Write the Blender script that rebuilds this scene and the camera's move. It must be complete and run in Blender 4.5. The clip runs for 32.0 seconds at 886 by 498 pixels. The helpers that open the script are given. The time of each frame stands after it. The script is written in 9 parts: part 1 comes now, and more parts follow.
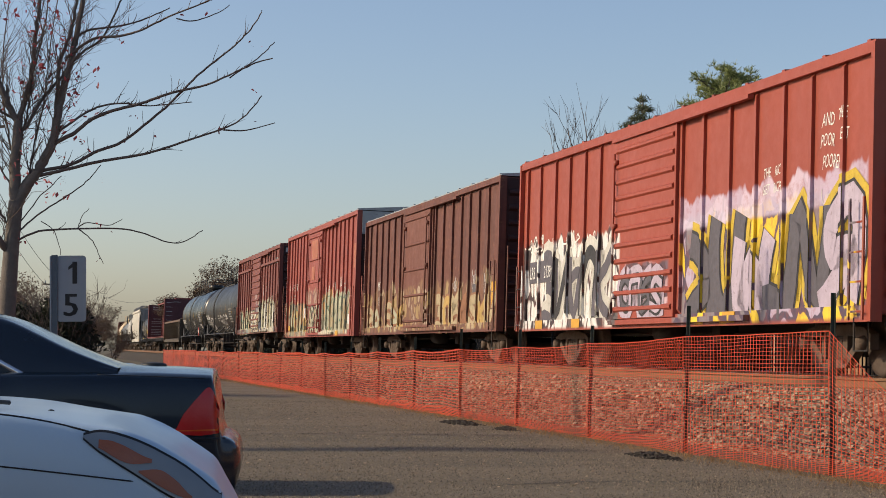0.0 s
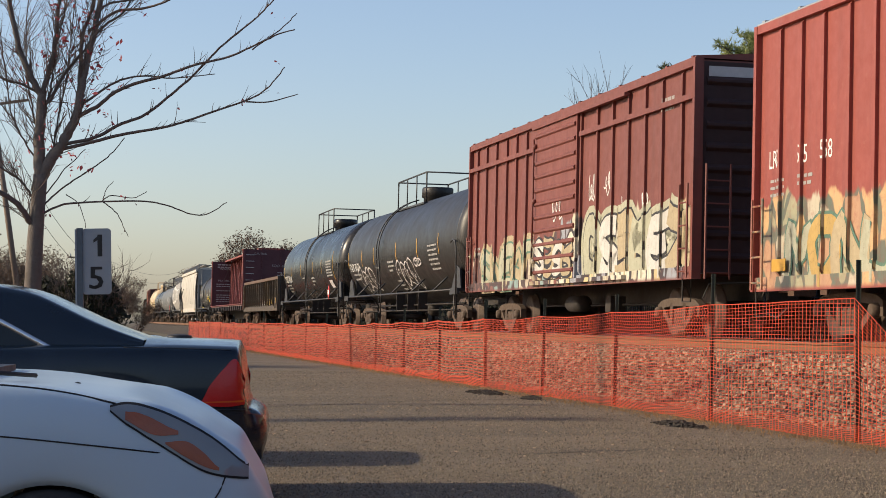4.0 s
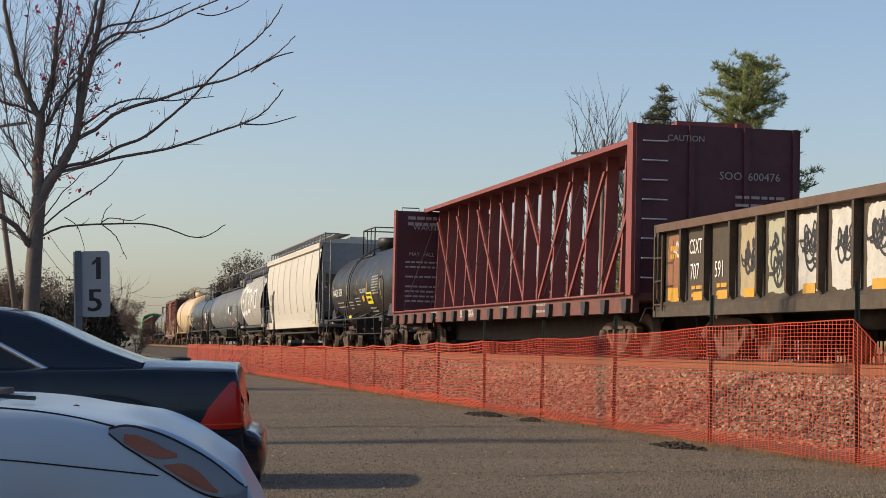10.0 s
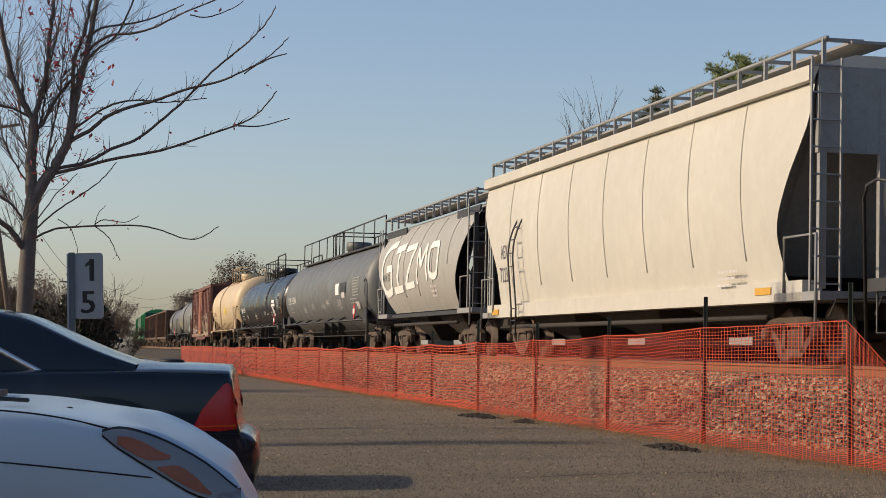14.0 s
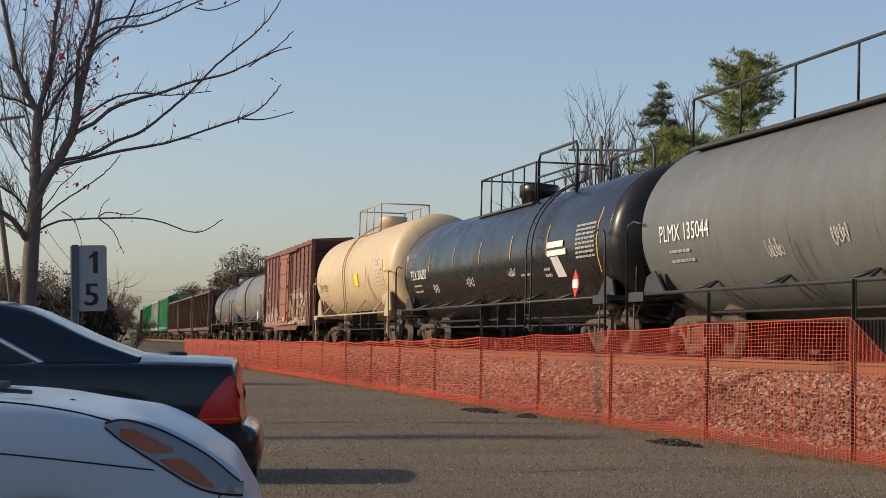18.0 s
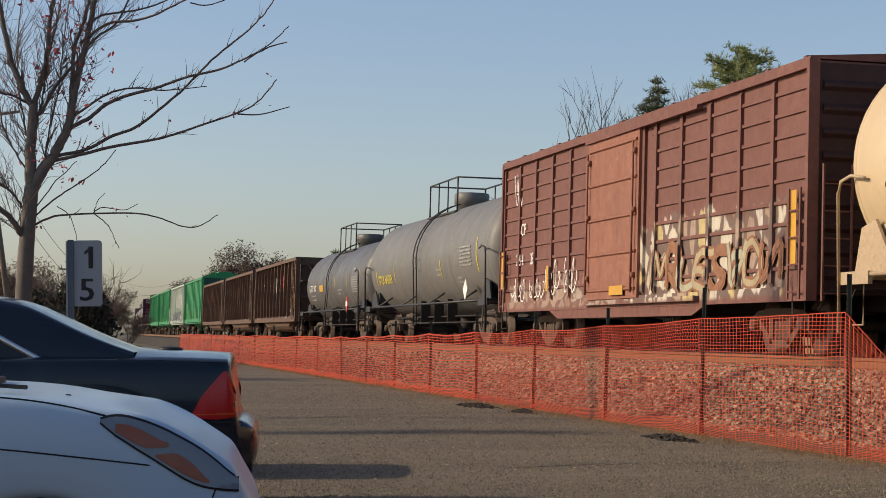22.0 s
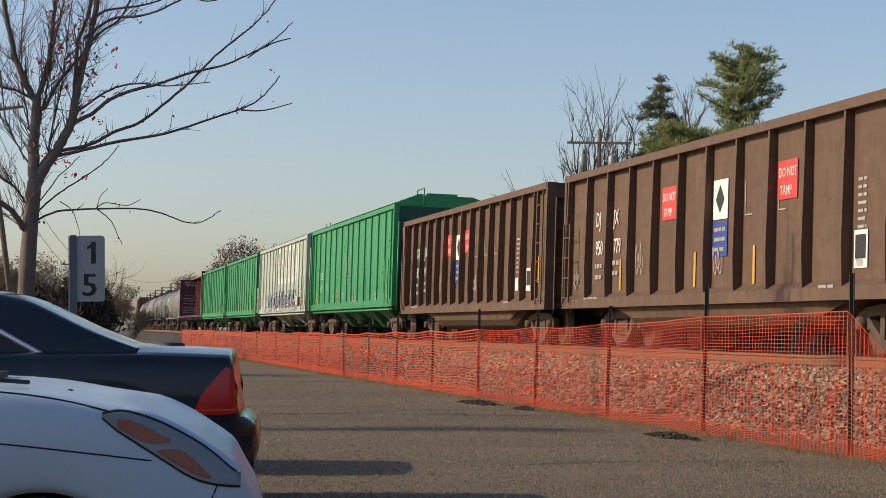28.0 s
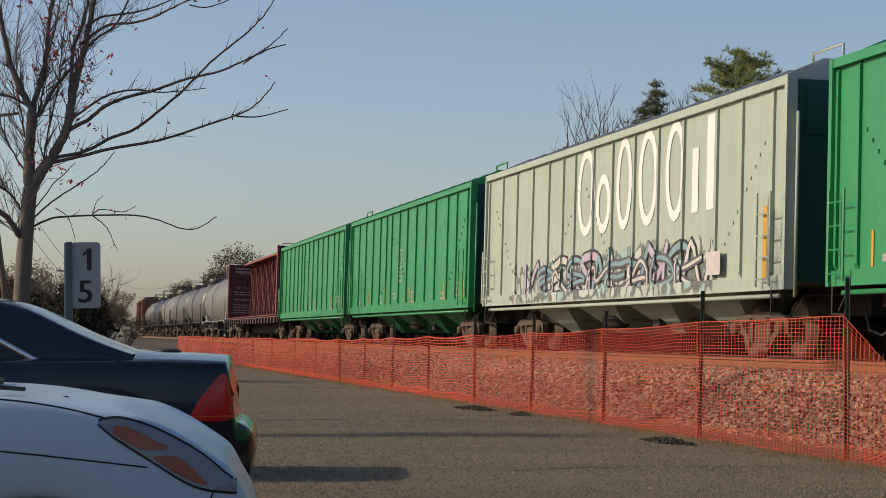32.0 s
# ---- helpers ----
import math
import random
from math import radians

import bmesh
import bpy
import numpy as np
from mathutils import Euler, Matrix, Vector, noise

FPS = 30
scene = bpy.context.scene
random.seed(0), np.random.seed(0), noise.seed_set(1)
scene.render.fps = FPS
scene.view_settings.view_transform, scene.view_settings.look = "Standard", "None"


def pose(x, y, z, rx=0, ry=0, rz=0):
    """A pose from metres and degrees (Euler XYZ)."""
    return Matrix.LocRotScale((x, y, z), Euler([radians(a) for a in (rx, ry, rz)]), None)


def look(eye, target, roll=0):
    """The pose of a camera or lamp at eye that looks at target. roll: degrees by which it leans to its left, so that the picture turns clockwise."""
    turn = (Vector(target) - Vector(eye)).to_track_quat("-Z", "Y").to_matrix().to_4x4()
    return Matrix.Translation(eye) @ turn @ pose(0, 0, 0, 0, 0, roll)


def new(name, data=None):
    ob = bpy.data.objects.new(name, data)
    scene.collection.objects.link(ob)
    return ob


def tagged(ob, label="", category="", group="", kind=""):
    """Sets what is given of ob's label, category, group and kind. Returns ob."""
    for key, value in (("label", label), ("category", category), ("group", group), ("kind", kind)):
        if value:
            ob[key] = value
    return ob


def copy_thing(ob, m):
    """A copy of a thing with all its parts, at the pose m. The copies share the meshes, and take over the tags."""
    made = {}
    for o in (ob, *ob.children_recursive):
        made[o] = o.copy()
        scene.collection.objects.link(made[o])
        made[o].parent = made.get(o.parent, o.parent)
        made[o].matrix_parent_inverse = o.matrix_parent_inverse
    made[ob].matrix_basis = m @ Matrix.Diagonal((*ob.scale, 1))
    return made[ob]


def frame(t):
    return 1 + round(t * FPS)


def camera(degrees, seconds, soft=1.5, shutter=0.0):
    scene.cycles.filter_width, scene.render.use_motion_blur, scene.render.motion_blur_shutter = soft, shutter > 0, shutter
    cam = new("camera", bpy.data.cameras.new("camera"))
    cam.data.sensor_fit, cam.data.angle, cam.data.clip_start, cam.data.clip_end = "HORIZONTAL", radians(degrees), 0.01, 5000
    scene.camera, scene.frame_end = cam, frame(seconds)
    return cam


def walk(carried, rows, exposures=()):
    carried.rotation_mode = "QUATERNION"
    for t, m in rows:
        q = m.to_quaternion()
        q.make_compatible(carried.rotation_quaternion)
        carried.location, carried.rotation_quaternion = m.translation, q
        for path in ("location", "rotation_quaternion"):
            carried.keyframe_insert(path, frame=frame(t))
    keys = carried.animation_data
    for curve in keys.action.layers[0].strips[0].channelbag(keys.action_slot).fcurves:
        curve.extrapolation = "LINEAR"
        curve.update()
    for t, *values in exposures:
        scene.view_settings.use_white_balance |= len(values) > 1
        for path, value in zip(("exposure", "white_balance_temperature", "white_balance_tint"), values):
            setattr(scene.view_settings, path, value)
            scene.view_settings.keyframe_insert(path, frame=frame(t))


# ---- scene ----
# ---- camera: hand-held at one spot beside the parked vehicles ----
cam = camera(25.6, 32.0, soft=0.7)
EYE = (0.0, 0.0, 1.17)
PATH = [  # seconds, tilt, lean, turn
    (0, 93.058, -0.961, -0.649), (0.5, 93.121, -0.506, -0.622), (1, 93.382, -0.214, -0.582), (1.5, 93.476, 0.316, -0.869),
    (2, 93.487, 0.400, -0.852), (2.5, 93.089, 0.068, -0.540), (3, 91.982, -0.388, -0.025), (3.5, 92.122, -0.570, 0.067),
    (4, 92.169, -0.545, 0.080), (4.5, 92.218, -0.540, 0.060), (6.5, 92.717, -0.644, 0.174), (7, 92.705, -0.560, 0.161),
    (7.5, 92.784, -0.579, 0.112), (8, 92.879, -0.560, 0.006), (8.5, 92.876, -0.576, -0.027), (9, 92.861, -0.569, -0.028),
    (9.5, 92.858, -0.555, 0.031), (10, 92.814, -0.446, 0.044), (10.5, 92.862, -0.437, -0.052), (11, 92.875, -0.439, -0.038),
    (11.5, 92.887, -0.433, -0.007), (12, 92.844, -0.425, -0.068), (12.5, 92.864, -0.367, -0.043), (13, 92.865, -0.312, -0.051),
    (13.5, 92.865, -0.358, -0.100), (15.5, 92.791, -0.517, -0.098), (16, 92.686, -0.609, -0.055), (16.5, 92.665, -0.698, -0.105),
    (17, 92.689, -0.811, -0.017), (17.5, 92.708, -0.728, -0.057), (18, 92.695, -0.721, -0.053), (18.5, 92.670, -0.637, 0.009),
    (19, 92.754, -0.528, -0.059), (19.5, 92.828, -0.528, -0.119), (20, 92.758, -0.573, -0.106), (20.5, 92.639, -0.695, -0.169),
    (21, 92.546, -0.649, -0.133), (21.5, 92.542, -0.673, -0.164), (22, 92.554, -0.712, -0.185), (22.5, 92.622, -0.763, -0.189),
    (23, 92.630, -0.825, -0.210), (23.5, 92.632, -0.875, -0.149), (24, 92.586, -0.868, -0.160), (24.5, 92.563, -0.820, -0.114),
    (26.5, 92.567, -0.973, -0.124), (27, 92.554, -0.975, -0.112), (27.5, 92.451, -0.926, -0.089), (28, 92.463, -0.989, -0.120),
    (28.5, 92.489, -1.003, -0.144), (29, 92.505, -1.034, -0.155), (29.5, 92.488, -0.992, -0.190), (30, 92.471, -0.935, -0.213),
    (30.5, 92.542, -0.880, -0.186), (31, 92.590, -0.900, -0.179), (31.5, 92.626, -0.888, -0.211), (32, 92.633, -0.839, -0.236),
]
walk(cam, [(t, pose(*EYE, a, b, c)) for t, a, b, c in PATH], exposures=[(0, 0.27), (2, 0.3), (3, 0.4), (4, 0.52), (7, 0.36), (12, 0.36), (13.5, 0.28), (15.5, 0.08), (16, 0.08), (17, 0.2), (19, 0.26), (23, 0.22), (24, 0.22), (27, 0.32), (29, 0.34), (30.5, 0.3), (31, 0.24), (32, 0.1)])

# ---- world and sun: low, hazy autumn sun from the left ----
SUN_AZ, SUN_EL = math.radians(180.0), math.radians(24.0)     # direction towards the sun, from +x counter-clockwise
SUN_DIR = Vector((math.cos(SUN_AZ) * math.cos(SUN_EL), math.sin(SUN_AZ) * math.cos(SUN_EL), math.sin(SUN_EL)))
world = bpy.data.worlds.new("world")
scene.world = world
world.use_nodes = True
_sky = world.node_tree.nodes.new("ShaderNodeTexSky")
_sky.sky_type = "NISHITA"
_sky.sun_disc = False
_sky.sun_elevation = SUN_EL
_sky.sun_rotation = math.radians(90) - SUN_AZ
_sky.air_density, _sky.dust_density, _sky.ozone_density, _sky.altitude = 1.0, 1.5, 2.2, 200
_bg = world.node_tree.nodes["Background"]
_bg.inputs["Strength"].default_value = 0.12
_tint = world.node_tree.nodes.new("ShaderNodeMix")      # autumn haze takes the green out of the sky
_tint.data_type, _tint.blend_type = "RGBA", "MULTIPLY"
_tint.inputs[0].default_value = 1.0
_tint.inputs[7].default_value = (1.035, 0.972, 0.995, 1.0)
world.node_tree.links.new(_sky.outputs[0], _tint.inputs[6])
world.node_tree.links.new(_tint.outputs[2], _bg.inputs["Color"])
_sun = bpy.data.lights.new("sun", "SUN")
_sun.energy, _sun.angle, _sun.color = 3.3, math.radians(0.6), (1.0, 0.825, 0.585)
sun_lamp = new("sun", _sun)
sun_lamp.matrix_world = look(SUN_DIR * 60, (0, 0, 0))

# ---- geometry helpers ----


class Geo:
    """Vertices and faces gathered by hand."""

    def __init__(self):
        self.v, self.f, self.smooth = [], [], False

    def add(self, verts, faces):
        n = len(self.v)
        self.v.extend([tuple(p) for p in verts])
        self.f.extend([tuple(i + n for i in q) for q in faces])
        return self

    def box(self, x0, x1, y0, y1, z0, z1):
        v = [(x, y, z) for z in (z0, z1) for y in (y0, y1) for x in (x0, x1)]
        return self.add(v, [(0, 2, 3, 1), (4, 5, 7, 6), (0, 1, 5, 4), (2, 6, 7, 3), (0, 4, 6, 2), (1, 3, 7, 5)])

    def prism_y(self, poly, y0, y1):
        """An outline in x, z drawn out from y0 to y1."""
        n = len(poly)
        v = [(x, y0, z) for x, z in poly] + [(x, y1, z) for x, z in poly]
        return self.add(v, [tuple(range(n)), tuple(range(2 * n - 1, n - 1, -1))] + [(i, i + n, (i + 1) % n + n, (i + 1) % n) for i in range(n)])

    def prism_x(self, poly, x0, x1):
        """An outline in y, z drawn out from x0 to x1."""
        n = len(poly)
        v = [(x0, y, z) for y, z in poly] + [(x1, y, z) for y, z in poly]
        return self.add(v, [tuple(range(n - 1, -1, -1)), tuple(range(n, 2 * n))] + [(i, (i + 1) % n, (i + 1) % n + n, i + n) for i in range(n)])

    def tube(self, pts, r, sides=6, r2=None, cap=True):
        pts = [Vector(p) for p in pts]
        n = len(pts)
        r2 = r if r2 is None else r2
        vs, fs = [], []
        ref = Vector((0.31, 0.17, 0.93))
        for i, p in enumerate(pts):
            d = (pts[min(i + 1, n - 1)] - pts[max(i - 1, 0)])
            if d.length < 1e-9:
                d = Vector((0, 0, 1))
            d.normalize()
            a = d.cross(ref)
            if a.length < 0.05:
                a = d.cross(Vector((1, 0, 0)))
            a.normalize()
            b = d.cross(a)
            rr = r + (r2 - r) * i / max(1, n - 1)
            for k in range(sides):
                w = 2 * math.pi * k / sides
                vs.append(p + a * (rr * math.cos(w)) + b * (rr * math.sin(w)))
        for i in range(n - 1):
            for k in range(sides):
                k2 = (k + 1) % sides
                fs.append((i * sides + k, i * sides + k2, (i + 1) * sides + k2, (i + 1) * sides + k))
        if cap:
            fs.append(tuple(range(sides - 1, -1, -1)))
            fs.append(tuple((n - 1) * sides + k for k in range(sides)))
        return self.add(vs, fs)

    def lathe(self, prof, axis="y", sides=24, centre=(0, 0, 0)):
        """prof: (along, radius) pairs; turned round x, y or z."""
        vs, fs = [], []
        cx, cy, cz = centre
        for a, r in prof:
            for k in range(sides):
                w = 2 * math.pi * k / sides
                c, s = r * math.cos(w), r * math.sin(w)
                vs.append({"x": (cx + a, cy + c, cz + s), "y": (cx + c, cy + a, cz + s), "z": (cx + c, cy + s, cz + a)}[axis])
        n = len(prof)
        for i in range(n - 1):
            for k in range(sides):
                k2 = (k + 1) % sides
                fs.append((i * sides + k, (i + 1) * sides + k, (i + 1) * sides + k2, i * sides + k2))
        fs.append(tuple(range(sides)))
        fs.append(tuple((n - 1) * sides + k for k in range(sides - 1, -1, -1)))
        return self.add(vs, fs)

    def mesh(self, name, material):
        me = bpy.data.meshes.new(name)
        me.from_pydata(self.v, [], self.f)
        me.validate()
        if len(self.f) < 60000:
            bm = bmesh.new()
            bm.from_mesh(me)
            bmesh.ops.recalc_face_normals(bm, faces=bm.faces)
            bm.to_mesh(me)
            bm.free()
        if self.smooth:
            for p in me.polygons:
                p.use_smooth = True
        me.materials.append(material)
        return me


def part(name, geo, material, parent=None, label="", at=None):
    """Links a Geo, or a mesh that exists, as one object under its parent."""
    me = geo.mesh(name, material) if isinstance(geo, Geo) else geo
    ob = new(name, me)
    if parent is not None:
        ob.parent = parent
    if at is not None:
        ob.location = at
    if label:
        tagged(ob, label=label)
    return ob


def smooth(geo):
    geo.smooth = True
    return geo


def mix(a, b, w):
    return a + (b - a) * w


def along(table, x):
    """Smooth curve through (x, value) pairs."""
    if x <= table[0][0]:
        return table[0][1]
    for i in range(len(table) - 1):
        if x <= table[i + 1][0]:
            p0, p1, p2, p3 = (table[max(i - 1, 0)][1], table[i][1], table[i + 1][1], table[min(i + 2, len(table) - 1)][1])
            t = (x - table[i][0]) / (table[i + 1][0] - table[i][0])
            m1, m2 = (p2 - p0) / 2, (p3 - p1) / 2
            if i == 0:
                m1 = p2 - p1
            return (2 * t ** 3 - 3 * t ** 2 + 1) * p1 + (t ** 3 - 2 * t ** 2 + t) * m1 + (3 * t ** 2 - 2 * t ** 3) * p2 + (t ** 3 - t ** 2) * m2
    return table[-1][1]


def catmull(pts, n):
    out = []
    for i in range(len(pts) - 1):
        p0, p1, p2, p3 = pts[max(i - 1, 0)], pts[i], pts[i + 1], pts[min(i + 2, len(pts) - 1)]
        for k in range(n):
            t = k / n
            out.append(tuple(0.5 * (2 * b + (c - a) * t + (2 * a - 5 * b + 4 * c - d) * t * t + (3 * b - a - 3 * c + d) * t ** 3) for a, b, c, d in zip(p0, p1, p2, p3)))
    out.append(pts[-1])
    return out


def _shape(body):
    """Built-in font, flat in x and z, facing -y; origin at its lower left corner."""
    cu = bpy.data.curves.new("lettering", "FONT")
    cu.body, cu.size, cu.resolution_u = body, 1.0, 2
    ob = bpy.data.objects.new("lettering", cu)
    scene.collection.objects.link(ob)
    dg = bpy.context.evaluated_depsgraph_get()
    me = bpy.data.meshes.new_from_object(ob.evaluated_get(dg))
    bpy.data.objects.remove(ob)
    g = Geo()
    g.v = [(p.co.x, 0.0, p.co.y) for p in me.vertices]
    g.f = [tuple(p.vertices) for p in me.polygons]
    bpy.data.meshes.remove(me)
    return g


def _alphabet():
    bar = max(p[0] for p in _shape("I").v)
    made = {}
    for ch in "ABCDEFGHIJKLMNOPQRSTUWXY0123456789":
        made[ch] = (_shape(ch), max(p[0] for p in _shape(ch + "I").v) - bar)
    return made


ALPHABET = _alphabet()


def letters(body, size, squeeze=1.0):
    """A line of the built-in font, flat in x and z, facing -y; origin at its lower left corner."""
    g, pen = Geo(), 0.0
    for ch in body:
        if ch in ALPHABET:
            shape, step = ALPHABET[ch]
            g.add([((x + pen) * size * squeeze, 0.0, z * size) for x, y, z in shape.v], shape.f)
            pen += step
        else:
            pen += 0.28
    return g


def stroke(pts, width, g=None):
    """A flat painted line in x and z."""
    g = g or Geo()
    n = len(pts)
    vs, fs = [], []
    for i, (x, z) in enumerate(pts):
        x0, z0 = pts[max(i - 1, 0)]
        x1, z1 = pts[min(i + 1, n - 1)]
        d = math.hypot(x1 - x0, z1 - z0) or 1
        nx, nz = -(z1 - z0) / d * width / 2, (x1 - x0) / d * width / 2
        vs += [(x - nx, 0, z - nz), (x + nx, 0, z + nz)]
    fs = [(2 * i, 2 * i + 2, 2 * i + 3, 2 * i + 1) for i in range(n - 1)]
    return g.add(vs, fs)


def bars(g, x, z, rows, pitch=0.09, height=0.05, seed=0):
    """Lines of writing too small to read: rows of short bars from (x, z) downwards; rows are widths."""
    rnd = random.Random(seed)
    for i, w in enumerate(rows):
        a = x
        while a < x + w - 0.03:
            b = min(a + rnd.uniform(0.08, 0.26), x + w)
            zz = z - i * pitch
            g.add([(a, 0, zz), (b, 0, zz), (b, 0, zz + height), (a, 0, zz + height)], [(0, 1, 2, 3)])
            a = b + 0.035
    return g


def shifted(g, fn):
    g.v = [fn(*p) for p in g.v]
    return g


# ---- materials ----
def _col(c):
    return (c[0], c[1], c[2], 1.0)


class Nodes:
    def __init__(self, name):
        self.mat = bpy.data.materials.new(name)
        self.mat.use_nodes = True
        self.nt = self.mat.node_tree
        self.bsdf = self.nt.nodes["Principled BSDF"]
        self.tc = self.nt.nodes.new("ShaderNodeTexCoord")

    def link(self, a, b):
        self.nt.links.new(a, b)

    def coords(self, scale=(1, 1, 1), offset=(0, 0, 0)):
        m = self.nt.nodes.new("ShaderNodeMapping")
        m.inputs["Scale"].default_value = scale
        m.inputs["Location"].default_value = offset
        self.link(self.tc.outputs["Object"], m.inputs["Vector"])
        return m.outputs[0]

    def noise(self, scale, detail=4.0, rough=0.6, vec=None, distort=0.0):
        n = self.nt.nodes.new("ShaderNodeTexNoise")
        n.inputs["Scale"].default_value, n.inputs["Detail"].default_value = scale, detail
        n.inputs["Roughness"].default_value, n.inputs["Distortion"].default_value = rough, distort
        self.link(vec if vec is not None else self.tc.outputs["Object"], n.inputs["Vector"])
        return n.outputs["Fac"]

    def ramp(self, fac, stops, constant=False):
        r = self.nt.nodes.new("ShaderNodeValToRGB")
        r.color_ramp.interpolation = "CONSTANT" if constant else "LINEAR"
        e = r.color_ramp.elements
        while len(e) < len(stops):
            e.new(0.5)
        for el, (p, c) in zip(e, stops):
            el.position = p
            el.color = _col(c) if not isinstance(c, (int, float)) else (c, c, c, 1)
        self.link(fac, r.inputs["Fac"])
        return r.outputs["Color"]

    def math(self, op, a, b=None, clamp=False):
        m = self.nt.nodes.new("ShaderNodeMath")
        m.operation, m.use_clamp = op, clamp
        for i, val in enumerate((a, b)):
            if val is None:
                continue
            if isinstance(val, (int, float)):
                m.inputs[i].default_value = val
            else:
                self.link(val, m.inputs[i])
        return m.outputs[0]

    def blend(self, fac, a, b, mode="MIX"):
        m = self.nt.nodes.new("ShaderNodeMix")
        m.data_type, m.blend_type = "RGBA", mode
        for i, val in ((0, fac), (6, a), (7, b)):
            if isinstance(val, (int, float)):
                m.inputs[i].default_value = val
            elif isinstance(val, tuple):
                m.inputs[i].default_value = _col(val)
            else:
                self.link(val, m.inputs[i])
        return m.outputs[2]

    def axis(self, i):
        s = self.nt.nodes.new("ShaderNodeSeparateXYZ")
        self.link(self.tc.outputs["Object"], s.inputs[0])
        return s.outputs[i]

    def step(self, val, lo, hi):
        m = self.nt.nodes.new("ShaderNodeMapRange")
        m.interpolation_type = "SMOOTHSTEP"
        m.inputs["From Min"].default_value, m.inputs["From Max"].default_value = lo, hi
        self.link(val, m.inputs["Value"])
        return m.outputs[0]

    def finish(self, colour, rough=0.6, metal=0.0, bump=0.0, bump_scale=60.0, height=None, dist=0.01):
        if isinstance(colour, tuple):
            self.bsdf.inputs["Base Color"].default_value = _col(colour)
        else:
            self.link(colour, self.bsdf.inputs["Base Color"])
        if isinstance(rough, (int, float)):
            self.bsdf.inputs["Roughness"].default_value = rough
        else:
            self.link(rough, self.bsdf.inputs["Roughness"])
        self.bsdf.inputs["Metallic"].default_value = metal
        if bump:
            b = self.nt.nodes.new("ShaderNodeBump")
            b.inputs["Strength"].default_value, b.inputs["Distance"].default_value = bump, dist
            self.link(height if height is not None else self.noise(bump_scale, 3), b.inputs["Height"])
            self.link(b.outputs[0], self.bsdf.inputs["Normal"])
        return self.mat


def surface(name, col, col2=None, rough=0.6, metal=0.0, scale=5.0, coarse=0.7, amount=0.5, streak=0.0, streak_col=(0.06, 0.03, 0.02),
            bump=0.1, bump_scale=30.0, dist=0.01, spots=0.0, spot_col=(0.1, 0.04, 0.02), graffiti=(), random_tone=0.0, seed=0.0):
    """A worn surface: two tones at two scales, streaks that run down, spots of rust, and sprayed pieces."""
    n = Nodes(name)
    col2 = col2 or tuple(c * 0.7 for c in col)
    off = n.coords((1, 1, 1), (seed * 3.1, seed * 1.7, seed * 2.3))
    fine = n.ramp(n.noise(scale, 5, 0.65, off), [(0.3, 0.0), (0.75, 1.0)])
    big = n.ramp(n.noise(coarse, 3, 0.5, off), [(0.35, 0.0), (0.7, 1.0)])
    c = n.blend(n.math("MULTIPLY", fine, amount), col, col2)
    c = n.blend(n.math("MULTIPLY", big, amount), c, tuple(0.5 * (a + b) * 0.9 for a, b in zip(col, col2)))
    for g in graffiti:
        c = _spray(n, c, **g)
    if streak:
        v = n.coords((5.0, 5.0, 0.28), (seed, seed, seed))
        s = n.ramp(n.noise(1.0, 5, 0.6, v), [(0.48, 0.0), (0.72, 1.0)])
        c = n.blend(n.math("MULTIPLY", s, streak), c, streak_col)
    if spots:
        s = n.ramp(n.noise(scale * 1.9, 6, 0.7, n.coords((1, 1, 1), (9 + seed, 4, 2))), [(0.58, 0.0), (0.66, 1.0)])
        c = n.blend(n.math("MULTIPLY", s, spots), c, spot_col)
    if random_tone:
        info = n.nt.nodes.new("ShaderNodeObjectInfo")
        c = n.blend(n.math("MULTIPLY", info.outputs["Random"], random_tone), c, tuple(a * 0.4 for a in col))
    rr = n.math("ADD", n.math("MULTIPLY", n.math("SUBTRACT", fine, 0.5), 0.2), rough, clamp=True)
    return n.finish(c, rr, metal, bump, bump_scale, dist=dist)


